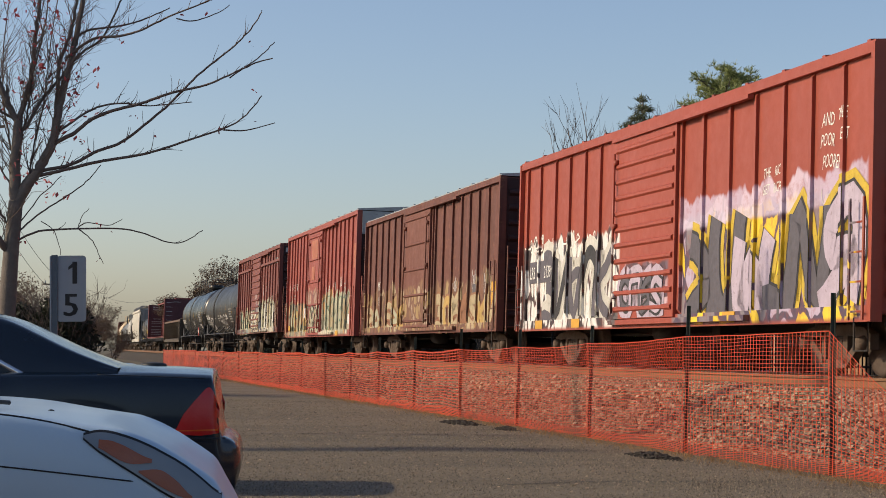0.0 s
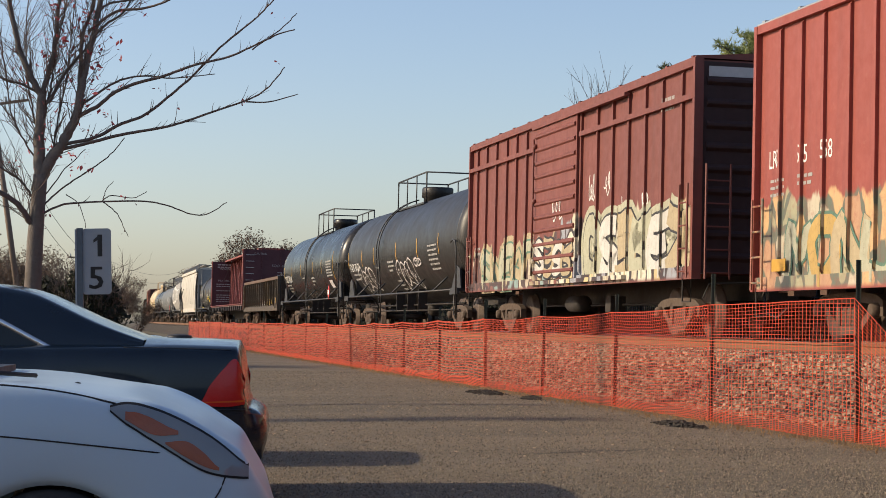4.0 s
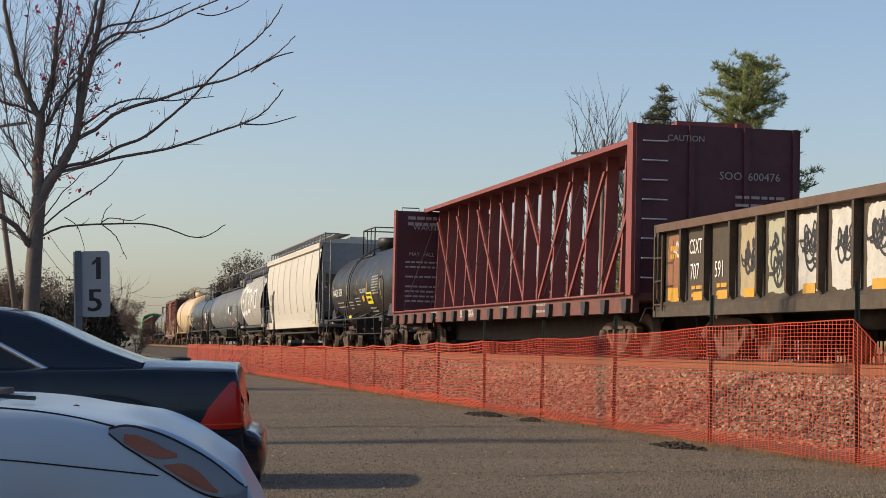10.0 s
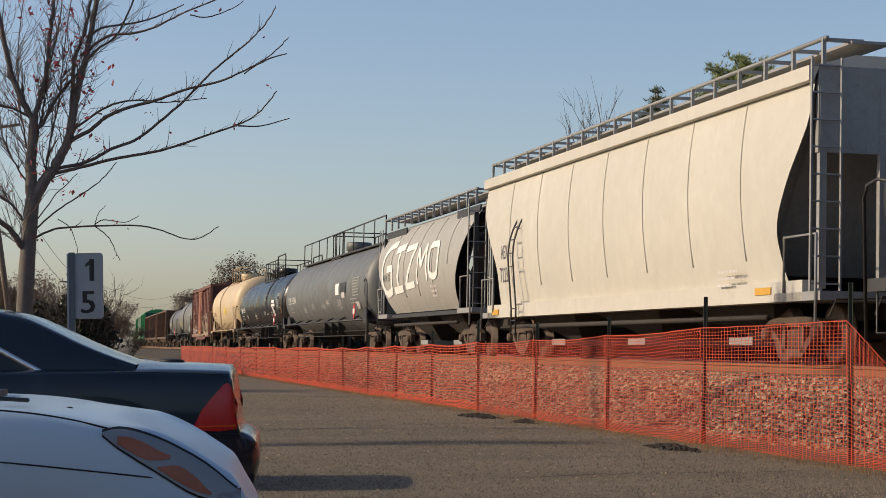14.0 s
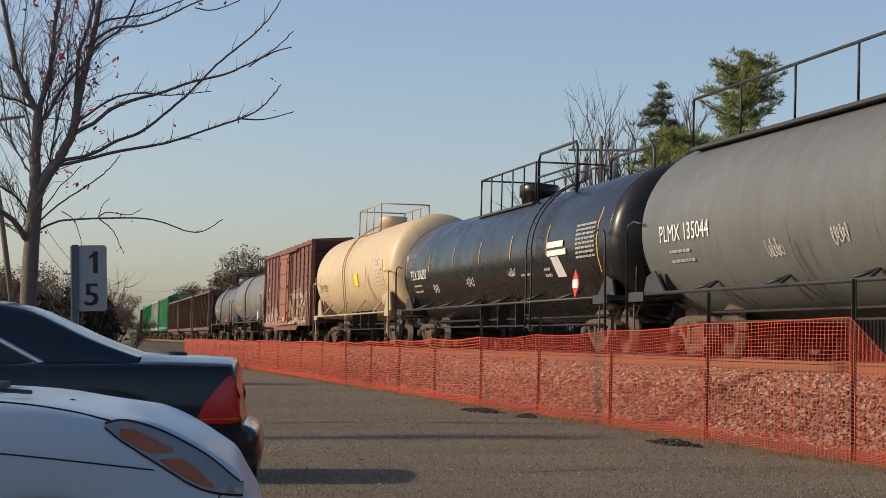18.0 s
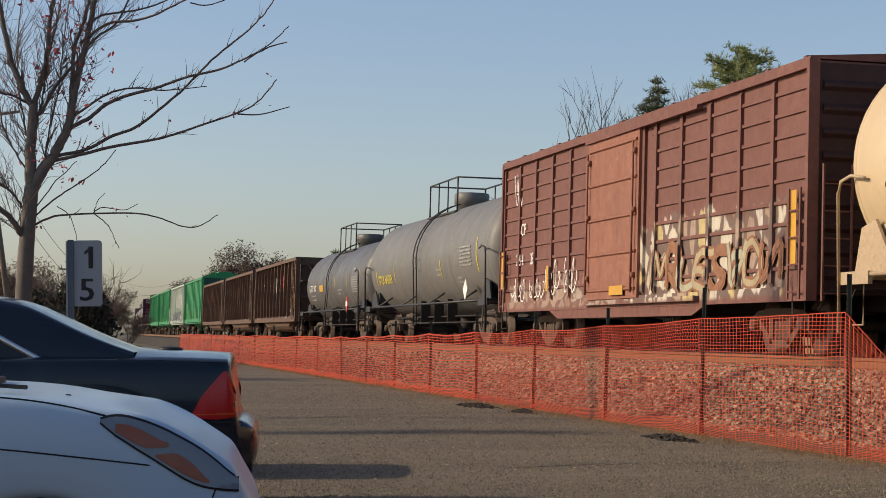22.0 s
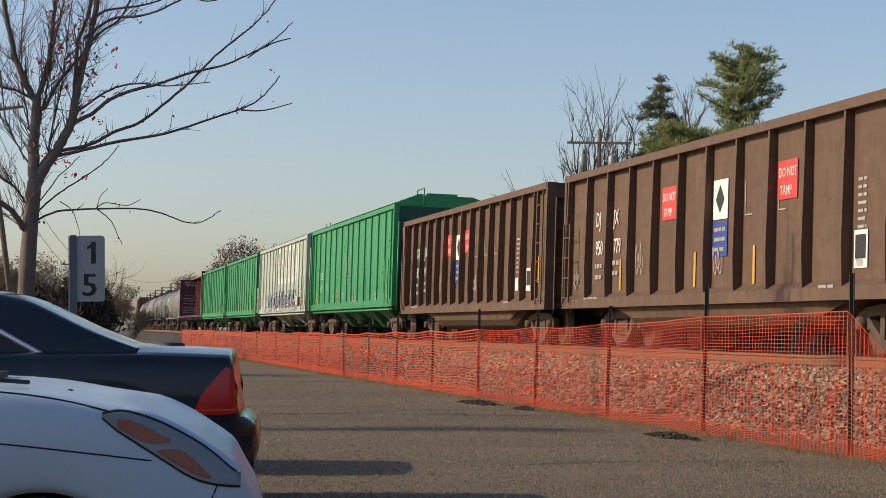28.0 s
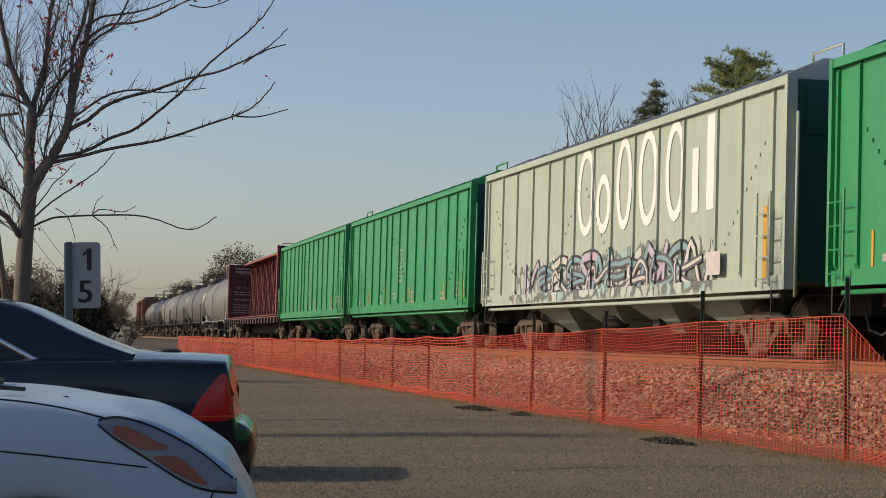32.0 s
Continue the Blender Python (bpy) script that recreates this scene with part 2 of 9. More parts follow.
def _spray(n, c, x0=-2.0, x1=2.0, z0=1.0, z1=2.4, fill=((0.8, 0.8, 0.78), (0.5, 0.5, 0.5)), line=(0.02, 0.02, 0.02), cell=(0.9, 0.55), cover=0.95, seed=0.0, edge=0.05, wave=0.25):
    """One sprayed piece: block shapes with dark outlines inside a ragged field on the side."""
    x, z, y = n.axis(0), n.axis(2), n.axis(1)
    wob = n.noise(1.6, 3, 0.6, n.coords((1, 0.0, 0.25), (seed, 0, seed)))
    wob = n.math("MULTIPLY", n.math("SUBTRACT", wob, 0.5), wave * 4)
    zz = n.math("ADD", z, wob)
    m = n.math("MULTIPLY", n.step(x, x0 - 0.05, x0 + 0.08), n.math("SUBTRACT", 1.0, n.step(x, x1 - 0.08, x1 + 0.05)))
    m = n.math("MULTIPLY", m, n.math("MULTIPLY", n.step(z, z0 - 0.04, z0 + 0.04), n.math("SUBTRACT", 1.0, n.step(zz, z1 - 0.06, z1 + 0.02))))
    m = n.math("MULTIPLY", m, n.math("LESS_THAN", y, -1.0))
    warp = n.nt.nodes.new("ShaderNodeTexNoise")
    warp.inputs["Scale"].default_value = 1.1
    base = n.coords((1 / cell[0], 0.0, 1 / cell[1]), (seed * 2.2, 0, seed))
    n.link(base, warp.inputs["Vector"])
    add = n.nt.nodes.new("ShaderNodeVectorMath")
    add.operation = "MULTIPLY_ADD"
    n.link(warp.outputs["Color"], add.inputs[0])
    add.inputs[1].default_value = (0.9, 0.0, 0.9)
    n.link(base, add.inputs[2])
    vo = n.nt.nodes.new("ShaderNodeTexVoronoi")
    vo.feature, vo.inputs["Scale"].default_value = "DISTANCE_TO_EDGE", 1.0
    n.link(add.outputs[0], vo.inputs["Vector"])
    v2 = n.nt.nodes.new("ShaderNodeTexVoronoi")
    v2.inputs["Scale"].default_value = 1.0
    n.link(add.outputs[0], v2.inputs["Vector"])
    sep = n.nt.nodes.new("ShaderNodeSeparateColor")
    n.link(v2.outputs["Color"], sep.inputs[0])
    k = len(fill)
    cols = n.ramp(sep.outputs[0], [(i / k, f) for i, f in enumerate(fill)], constant=True)
    ol = n.math("SUBTRACT", 1.0, n.step(vo.outputs["Distance"], edge * 0.8, edge * 1.3))
    cols = n.blend(ol, cols, line)
    wear = n.ramp(n.noise(7.0, 4, 0.7), [(0.25, 0.45), (0.5, 1.0)])
    return n.blend(n.math("MULTIPLY", n.math("MULTIPLY", m, cover), wear), c, cols)


def plain(name, col, rough=0.5, metal=0.0, tone=0.15, scale=12.0, bump=0.03):
    return surface(name, col, tuple(c * (1 - tone * 2) for c in col), rough, metal, scale, 1.5, 0.6, bump=bump, bump_scale=scale * 4)


def glass(name, col, rough=0.05, alpha_mix=0.0):
    n = Nodes(name)
    n.bsdf.inputs["Transmission Weight"].default_value = alpha_mix
    n.bsdf.inputs["IOR"].default_value = 1.45
    return n.finish(col, rough)

# ---- the track's line ----
HEAD, DIST, RADIUS, BEND = math.radians(13.78), 9.01, 3511.0, -86.7
RAIL, HALF, CANT = 0.95, 1.6, 0.8
ACROSS, AWAY = Vector((math.cos(HEAD), math.sin(HEAD))), Vector((-math.sin(HEAD), math.cos(HEAD)))


def track_at(s, off):
    """Place in plan, s metres up the line and off metres beyond the near side of the cars, and the turn of the line there."""
    L = s - BEND
    if L <= 0:
        return DIST * ACROSS + AWAY * s + ACROSS * off, 0.0
    a = L / RADIUS
    p = DIST * ACROSS + AWAY * BEND + AWAY * (math.sin(a) * RADIUS) + ACROSS * ((1 - math.cos(a)) * RADIUS)
    w = min(max(s - 90.0, 0.0), 90.0)       # far up the line the curve eases off
    off -= 1.45e-4 * w * w + 0.0261 * max(s - 180.0, 0.0)
    return p + (ACROSS * math.cos(a) - AWAY * math.sin(a)) * off, a - 2.9e-4 * w


def ground_z(x, y):
    """The lot is flat and rises a little towards the fence."""
    p = x * ACROSS.x + y * ACROSS.y
    return max(0.0, min(1.0, (p - 1.5) / 5.0)) * 0.07


# ---- surface materials of the place ----
def asphalt_material():
    n = Nodes("asphalt")
    grain = n.noise(55, 4, 0.75)
    stone = n.nt.nodes.new("ShaderNodeTexVoronoi")
    stone.inputs["Scale"].default_value = 30
    n.link(n.tc.outputs["Object"], stone.inputs["Vector"])
    c = n.ramp(n.noise(26, 6, 0.8), [(0.3, (0.065, 0.050, 0.032)), (0.5, (0.152, 0.117, 0.074)), (0.72, (0.30, 0.235, 0.15))])
    c = n.blend(n.ramp(stone.outputs["Distance"], [(0.10, 0.5), (0.26, 0.0)]), c, (0.28, 0.235, 0.17))
    # oil-darkened bays, a pale worn lane and blown dust
    bay = n.ramp(n.noise(0.35, 5, 0.62, n.coords((0.5, 1.3, 1), (2, 7, 0))), [(0.42, 0.0), (0.62, 1.0)])
    c = n.blend(n.math("MULTIPLY", bay, 0.42), c, (0.075, 0.066, 0.055))
    lane = n.ramp(n.noise(0.22, 4, 0.6, n.coords((0.35, 1.6, 1), (11, 3, 0))), [(0.5, 0.0), (0.66, 1.0)])
    c = n.blend(n.math("MULTIPLY", lane, 0.35), c, (0.25, 0.205, 0.145))
    dust = n.ramp(n.noise(1.8, 6, 0.75, n.coords((1, 0.6, 1), (4, 2, 0))), [(0.5, 0.0), (0.68, 1.0)])
    c = n.blend(n.math("MULTIPLY", dust, 0.35), c, (0.22, 0.18, 0.125))
    spot = n.ramp(n.noise(4.5, 3, 0.5, n.coords((1, 1, 1), (8, 1, 0))), [(0.66, 0.0), (0.74, 1.0)])
    c = n.blend(n.math("MULTIPLY", spot, 0.3), c, (0.05, 0.042, 0.033))
    crack = n.nt.nodes.new("ShaderNodeTexVoronoi")
    crack.feature = "DISTANCE_TO_EDGE"
    crack.inputs["Scale"].default_value = 0.22
    n.link(n.coords((1, 1, 0)), crack.inputs["Vector"])
    c = n.blend(n.ramp(crack.outputs["Distance"], [(0.0, 0.25), (0.006, 0.0)]), c, (0.03, 0.028, 0.027))
    h = n.math("ADD", grain, n.math("MULTIPLY", stone.outputs["Distance"], -0.7))
    return n.finish(c, 0.9, 0, 0.8, height=h, dist=0.02)


def gravel_material():
    n = Nodes("gravel_bed")
    vo = n.nt.nodes.new("ShaderNodeTexVoronoi")
    vo.inputs["Scale"].default_value = 14
    n.link(n.tc.outputs["Object"], vo.inputs["Vector"])
    tone = n.nt.nodes.new("ShaderNodeSeparateColor")
    n.link(vo.outputs["Color"], tone.inputs[0])
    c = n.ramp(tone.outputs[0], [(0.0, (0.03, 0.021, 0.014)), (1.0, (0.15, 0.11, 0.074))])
    # shade in the gaps between stones is painted into the colour
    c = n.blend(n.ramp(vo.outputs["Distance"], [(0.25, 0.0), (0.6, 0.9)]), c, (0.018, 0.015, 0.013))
    return n.finish(c, 0.9, 0, 0.9, height=n.math("SUBTRACT", 1.0, vo.outputs["Distance"]), dist=0.05)


def island_material(name, dark, light, rough=0.85, translucent=0.0):
    """Colour that changes from loose piece to loose piece of one mesh."""
    n = Nodes(name)
    geo = n.nt.nodes.new("ShaderNodeNewGeometry")
    c = n.ramp(geo.outputs["Random Per Island"], [(0.0, dark), (1.0, light)])
    c = n.blend(n.ramp(n.noise(9, 3), [(0.3, 0.0), (0.8, 0.45)]), c, tuple(0.6 * a for a in dark))
    m = n.finish(c, rough, 0, 0)
    if translucent:
        tr = n.nt.nodes.new("ShaderNodeBsdfTranslucent")
        n.link(c, tr.inputs["Color"])
        mx = n.nt.nodes.new("ShaderNodeMixShader")
        mx.inputs[0].default_value = translucent
        out = n.nt.nodes["Material Output"]
        n.link(n.bsdf.outputs[0], mx.inputs[1])
        n.link(tr.outputs[0], mx.inputs[2])
        n.link(mx.outputs[0], out.inputs["Surface"])
    return m


M_ASPHALT = asphalt_material()
M_GRAVEL = gravel_material()
M_STONE = island_material("ballast_stone", (0.085, 0.056, 0.035), (0.54, 0.40, 0.265))
M_AGGREGATE = island_material("asphalt_aggregate", (0.09, 0.072, 0.05), (0.33, 0.265, 0.18))
M_EARTH = surface("earth", (0.13, 0.10, 0.065), (0.08, 0.075, 0.04), 0.95, scale=3, coarse=0.08, amount=0.8, bump=0.6, bump_scale=12, dist=0.05)
M_STRAW = island_material("dry_grass", (0.20, 0.12, 0.05), (0.44, 0.29, 0.13), 0.8, 0.3)
M_DIRT = surface("dark_spoil", (0.045, 0.035, 0.026), (0.02, 0.017, 0.013), 0.95, scale=18, bump=0.8, bump_scale=40, dist=0.03)
M_RAILSTEEL = surface("rail_steel", (0.22, 0.115, 0.058), (0.13, 0.065, 0.035), 0.75, 0.2, scale=14, streak=0.2, bump=0.2)
M_RAILHEAD = plain("rail_head", (0.5, 0.48, 0.45), 0.3, 0.9)
M_TIE = surface("tie_timber", (0.12, 0.09, 0.065), (0.06, 0.05, 0.04), 0.9, scale=9, bump=0.5, bump_scale=25, random_tone=0.5)
M_MESH = island_material("orange_net", (0.47, 0.045, 0.015), (0.65, 0.078, 0.021), 0.5, 0.25)
M_POSTGREEN = surface("green_post", (0.03, 0.045, 0.035), (0.05, 0.045, 0.035), 0.6, 0.3, scale=20, spots=0.4)
M_PAINTLINE = surface("line_paint", (0.55, 0.54, 0.5), (0.2, 0.19, 0.18), 0.8, scale=14, amount=0.9)

# ---- ground ----


def sheet(x0, x1, y0, y1, nx, ny, z):
    g = Geo()
    vs = [(mix(x0, x1, i / nx), mix(y0, y1, j / ny), 0) for j in range(ny + 1) for i in range(nx + 1)]
    vs = [(x, y, z(x, y)) for x, y, _ in vs]
    return g.add(vs, [(j * (nx + 1) + i, j * (nx + 1) + i + 1, (j + 1) * (nx + 1) + i + 1, (j + 1) * (nx + 1) + i) for j in range(ny) for i in range(nx)])


def build_ground():
    # one sheet of earth out to the horizon, with rings that grow outwards
    g = Geo()
    rings, spokes = [0.0, 30, 60, 120, 250, 600, 1500, 4000], 48
    vs = [(0, 60, -0.06)]
    for r in rings[1:]:
        for k in range(spokes):
            w = 2 * math.pi * k / spokes
            vs.append((r * math.cos(w), 60 + r * math.sin(w), -0.06))
    fs = [(0, 1 + k, 1 + (k + 1) % spokes) for k in range(spokes)]
    for i in range(len(rings) - 2):
        a, b = 1 + i * spokes, 1 + (i + 1) * spokes
        fs += [(a + k, b + k, b + (k + 1) % spokes, a + (k + 1) % spokes) for k in range(spokes)]
    g.add(vs, fs)
    tagged(part("ground", g, M_EARTH), "dull brown earth and thin grass that reaches the horizon", "ground", kind="structure")
    # asphalt lot, bounded by the fence line
    g = Geo()
    vs, fs, m = [], [], 40
    for j in range(61):
        s = mix(-25, 112, j / 60)
        for i in range(m + 1):
            off = mix(-40, -2.62, i / m)
            p, _ = track_at(s, off)
            vs.append((p.x, p.y, ground_z(p.x, p.y)))
    for j in range(60):
        for i in range(m):
            a = j * (m + 1) + i
            fs.append((a, a + m + 1, a + m + 2, a + 1))
    g.add(vs, fs)
    tagged(part("pavement", g, M_ASPHALT), "worn grey-brown asphalt of a parking lot with loose grit", "asphalt", kind="structure")


def strip(name, s0, s1, steps, section, material, label, category):
    """A band along the track; section is a list of (off, z)."""
    g = Geo()
    vs, fs, m = [], [], len(section)
    for j in range(steps + 1):
        s = mix(s0, s1, j / steps)
        for off, z in section:
            p, _ = track_at(s, off)
            vs.append((p.x, p.y, z))
    for j in range(steps):
        for i in range(m - 1):
            a = j * m + i
            fs.append((a, a + m, a + m + 1, a + 1))
    g.add(vs, fs)
    return tagged(part(name, g, material), label, category, kind="structure")


def build_track():
    c = HALF
    strip("verge", -25, 200, 80, [(-2.62, 0.06), (-2.3, 0.09), (-1.5, 0.1)], M_EARTH, "narrow strip of earth and dead grass at the foot of the net fence", "verge")
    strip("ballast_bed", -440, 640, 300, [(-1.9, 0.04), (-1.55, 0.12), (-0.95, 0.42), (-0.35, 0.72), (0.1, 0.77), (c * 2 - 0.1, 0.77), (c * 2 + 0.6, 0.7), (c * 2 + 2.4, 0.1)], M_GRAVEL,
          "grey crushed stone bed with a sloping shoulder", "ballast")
    track = new("railway_track")
    tagged(track, "single railway line with rusty steel rails on timber ties", "railway track", kind="structure")
    for off in (c - 0.755, c + 0.755):
        for nm, sec, mt, lb in (("rail", [(-0.07, -0.17), (-0.07, -0.15), (-0.012, -0.13), (-0.012, -0.05), (-0.036, -0.04), (-0.036, -0.004), (0.036, -0.004), (0.036, -0.04), (0.012, -0.05), (0.012, -0.13), (0.07, -0.15), (0.07, -0.17)], M_RAILSTEEL, "brown rusty rail"),
                                ("rail_head", [(-0.03, -0.004), (-0.03, 0.0), (0.03, 0.0), (0.03, -0.004)], M_RAILHEAD, "polished running surface")):
            g = Geo()
            vs, fs, m, steps = [], [], len(sec), 240
            for j in range(steps + 1):
                s = mix(-440, 640, j / steps)
                for o, z in sec:
                    p, _ = track_at(s, off + o)
                    vs.append((p.x, p.y, RAIL + z))
            for j in range(steps):
                for i in range(m):
                    a, b = j * m + i, j * m + (i + 1) % m
                    fs.append((a, a + m, b + m, b))
            g.add(vs, fs)
            part(nm, g, mt, track, lb)
    tie = Geo().box(-0.115, 0.115, -1.3, 1.3, -0.2, 0.0).mesh("tie", M_TIE)
    rnd = random.Random(4)
    far = Geo()
    for k in range(420):
        s = 2 + k * 0.54
        p, a = track_at(s, c)
        rz = HEAD - a - math.pi / 2 + rnd.uniform(-0.02, 0.02)
        if k < 150:
            ob = part("tie", tie, None, track)
            ob.matrix_basis = pose(p.x, p.y, RAIL - 0.175 + rnd.uniform(-0.01, 0.01), 0, 0, math.degrees(rz))
        else:
            m4 = pose(p.x, p.y, RAIL - 0.175, 0, 0, math.degrees(rz))
            v = [m4 @ Vector((x, y, z)) for z in (-0.2, 0) for y in (-1.3, 1.3) for x in (-0.115, 0.115)]
            far.add(v, [(0, 2, 3, 1), (4, 5, 7, 6), (0, 1, 5, 4), (2, 6, 7, 3), (0, 4, 6, 2), (1, 3, 7, 5)])
    tagged(part("tie", far, M_TIE, track, "distant ties"), kind="stuff")


def rock(rnd, size):
    """A crushed stone: an uneven eight-cornered lump."""
    v = []
    for x in (-1, 1):
        for y in (-1, 1):
            for z in (-1, 1):
                v.append(Vector((x * rnd.uniform(0.5, 1), y * rnd.uniform(0.5, 1), z * rnd.uniform(0.4, 0.85))) * size)
    e = Euler((rnd.uniform(0, 6), rnd.uniform(0, 6), rnd.uniform(0, 6)))
    for p in v:
        p.rotate(e)
    return v, [(0, 1, 3, 2), (4, 6, 7, 5), (0, 4, 5, 1), (2, 3, 7, 6), (0, 2, 6, 4), (1, 5, 7, 3)]


def shoulder_z(off):
    return along([(-1.9, 0.04), (-1.55, 0.12), (-0.95, 0.42), (-0.35, 0.72), (0.1, 0.77), (3, 0.77)], off)


def build_stones():
    rnd = random.Random(11)
    shapes = [rock(rnd, 1.0) for _ in range(24)]
    g = Geo()

    def scatter(count, s0, s1, lo, hi, bias):
        for _ in range(count):
            s = s0 + (s1 - s0) * rnd.random() ** bias
            off = rnd.uniform(lo, hi)
            p, _a = track_at(s, off)
            size = rnd.uniform(0.018, 0.038)
            v, f = shapes[rnd.randrange(24)]
            z = shoulder_z(off) + size * 0.2
            g.add([(p.x + q.x * size, p.y + q.y * size, z + q.z * size) for q in v], f)
    scatter(30000, 12, 42, -1.95, 0.5, 1.0)
    scatter(11000, 42, 90, -1.95, 0.5, 1.4)
    tagged(part("ballast_stones", g, M_STONE), "loose crushed grey-brown stones of the track bed", "ballast", kind="stuff")


# ---- orange safety fence ----
POSTS = [12.6, 16.88, 20.93, 24.7, 28.47, 32.3, 36.23, 39.97, 43.52, 47.11, 51.4, 55.8, 61.4, 67.0, 73.0, 79.0, 86.0, 93.0, 101.0, 109.0]
FENCE_OFF = -2.4


def fence_top(s):
    base = along([(12, 1.46), (17, 1.44), (21, 1.40), (24.7, 1.33), (28.5, 1.28), (32.3, 1.24), (40, 1.17), (47, 1.12), (60, 1.1), (110, 1.1)], s)
    for a, b in zip(POSTS, POSTS[1:]):
        if a <= s <= b:
            w = (s - a) / (b - a)
            if a < 13:
                return base - 0.55 * min(1.0, (b - s) / 1.15, (s - a) / 1.15)
            deep = 0.045
            return base - deep * math.sin(math.pi * w) * (0.6 + 0.4 * math.sin(a * 5.1))
    return base


def fence_off(s, h):
    wave = 0.0
    for a, b in zip(POSTS, POSTS[1:]):
        if a <= s <= b:
            wave = math.sin(math.pi * (s - a) / (b - a))
    return FENCE_OFF + wave * (0.018 * math.sin(s * 1.7) + 0.006 * math.sin(s * 4.3 + h * 5)) - 0.02


def build_fence():
    fence = new("safety_fence")
    tagged(fence, "orange plastic net fence tied to dark green steel posts", "fence")
    post = Geo()
    post.box(-0.022, 0.022, -0.004, 0.004, 0, 1).box(-0.004, 0.004, 0.004, 0.038, 0, 1)
    pm = post.mesh("post", M_POSTGREEN)
    rnd = random.Random(3)
    for i, s in enumerate(POSTS):
        p, a = track_at(s, FENCE_OFF + 0.03)
        ob = part("post", pm, None, fence)
        h = fence_top(s) + (0.36 if i < 3 else 0.32 + rnd.uniform(-0.08, 0.05))
        ob.matrix_basis = pose(p.x, p.y, 0.0, rnd.uniform(-1.2, 1.2), rnd.uniform(-1.8, -0.4), math.degrees(HEAD - a) + 90) @ Matrix.Diagonal((1, 1, h, 1))
    def at(s, w):
        top = fence_top(s)
        z = mix(0.07 + 0.02 * math.sin(s * 2.1), top, w)
        p, _a = track_at(s, fence_off(s, z))
        return (p.x, p.y, z)

    # each panel between two posts is its own piece of net; the roll changes from square to diamond to ribbon mesh
    for k in range(len(POSTS) - 1):
        s0, s1 = POSTS[k], POSTS[k + 1]
        g = Geo()
        weave = "square" if k < 2 else "diamond" if k < 5 else "ribbon"
        pitch, rows = {"square": (0.095, 36), "diamond": (0.085, 34), "ribbon": (0.12, 22)}[weave]
        thick_v, thick_h = {"square": (0.0068, 0.0055), "diamond": (0.0080, 0.0064), "ribbon": (0.0078, 0.0140)}[weave]
        if k > 8:
            thick_v, thick_h = 0.012, 0.018
        nv, nseg = int((s1 - s0) / pitch), 18
        seg = rows if weave == "diamond" else 8
        sway = rnd.uniform(0, 6)
        for i in range(nv + 1):
            s = s0 + (s1 - s0) * i / nv
            slip = [(pitch * 0.5 * (j % 2) if weave == "diamond" else 0.014 * math.sin(j / seg * 7 + s * 0.9)) for j in range(seg + 1)]
            pts = [at(min(s + slip[j], s1), j / seg) for j in range(seg + 1)]
            vs = [(x + AWAY.x * e * thick_v, y + AWAY.y * e * thick_v, z) for x, y, z in pts for e in (-1, 1)]
            g.add(vs, [(2 * j, 2 * j + 1, 2 * j + 3, 2 * j + 2) for j in range(seg)])
        # the foot of the net is bunched up on itself in uneven folds
        heights = [(j / rows, 1.9 if j in (0, rows) else 1.0) for j in range(rows + 1)]
        heights += [((j + 0.5) / rows, 1.0) for j in range(rows // 7)]
        for j, (w, band) in enumerate(heights):
            vs = []
            for i in range(nseg + 1):
                s = s0 + (s1 - s0) * i / nseg
                fold = (0.004 if weave == "ribbon" else 0.012) * math.sin(i * 0.35 + sway) * math.sin(w * 9 + sway) if 0 < w < 1 else 0.0
                x, y, z = at(s, w)
                z += 0.002 * math.sin(i * 1.3 + j) + fold
                for e in (-1, 1):
                    vs.append((x - ACROSS.x * 0.003, y - ACROSS.y * 0.003, z + e * thick_h / 2 * band))
            g.add(vs, [(2 * i, 2 * i + 2, 2 * i + 3, 2 * i + 1) for i in range(nseg)])
        part("net", g, M_MESH, fence)
    return fence


HEAPS = ((20.1, -3.05, 0.75, 0.2), (29.6, -3.0, 1.0, 0.24), (27.3, -2.85, 0.4, 0.13))


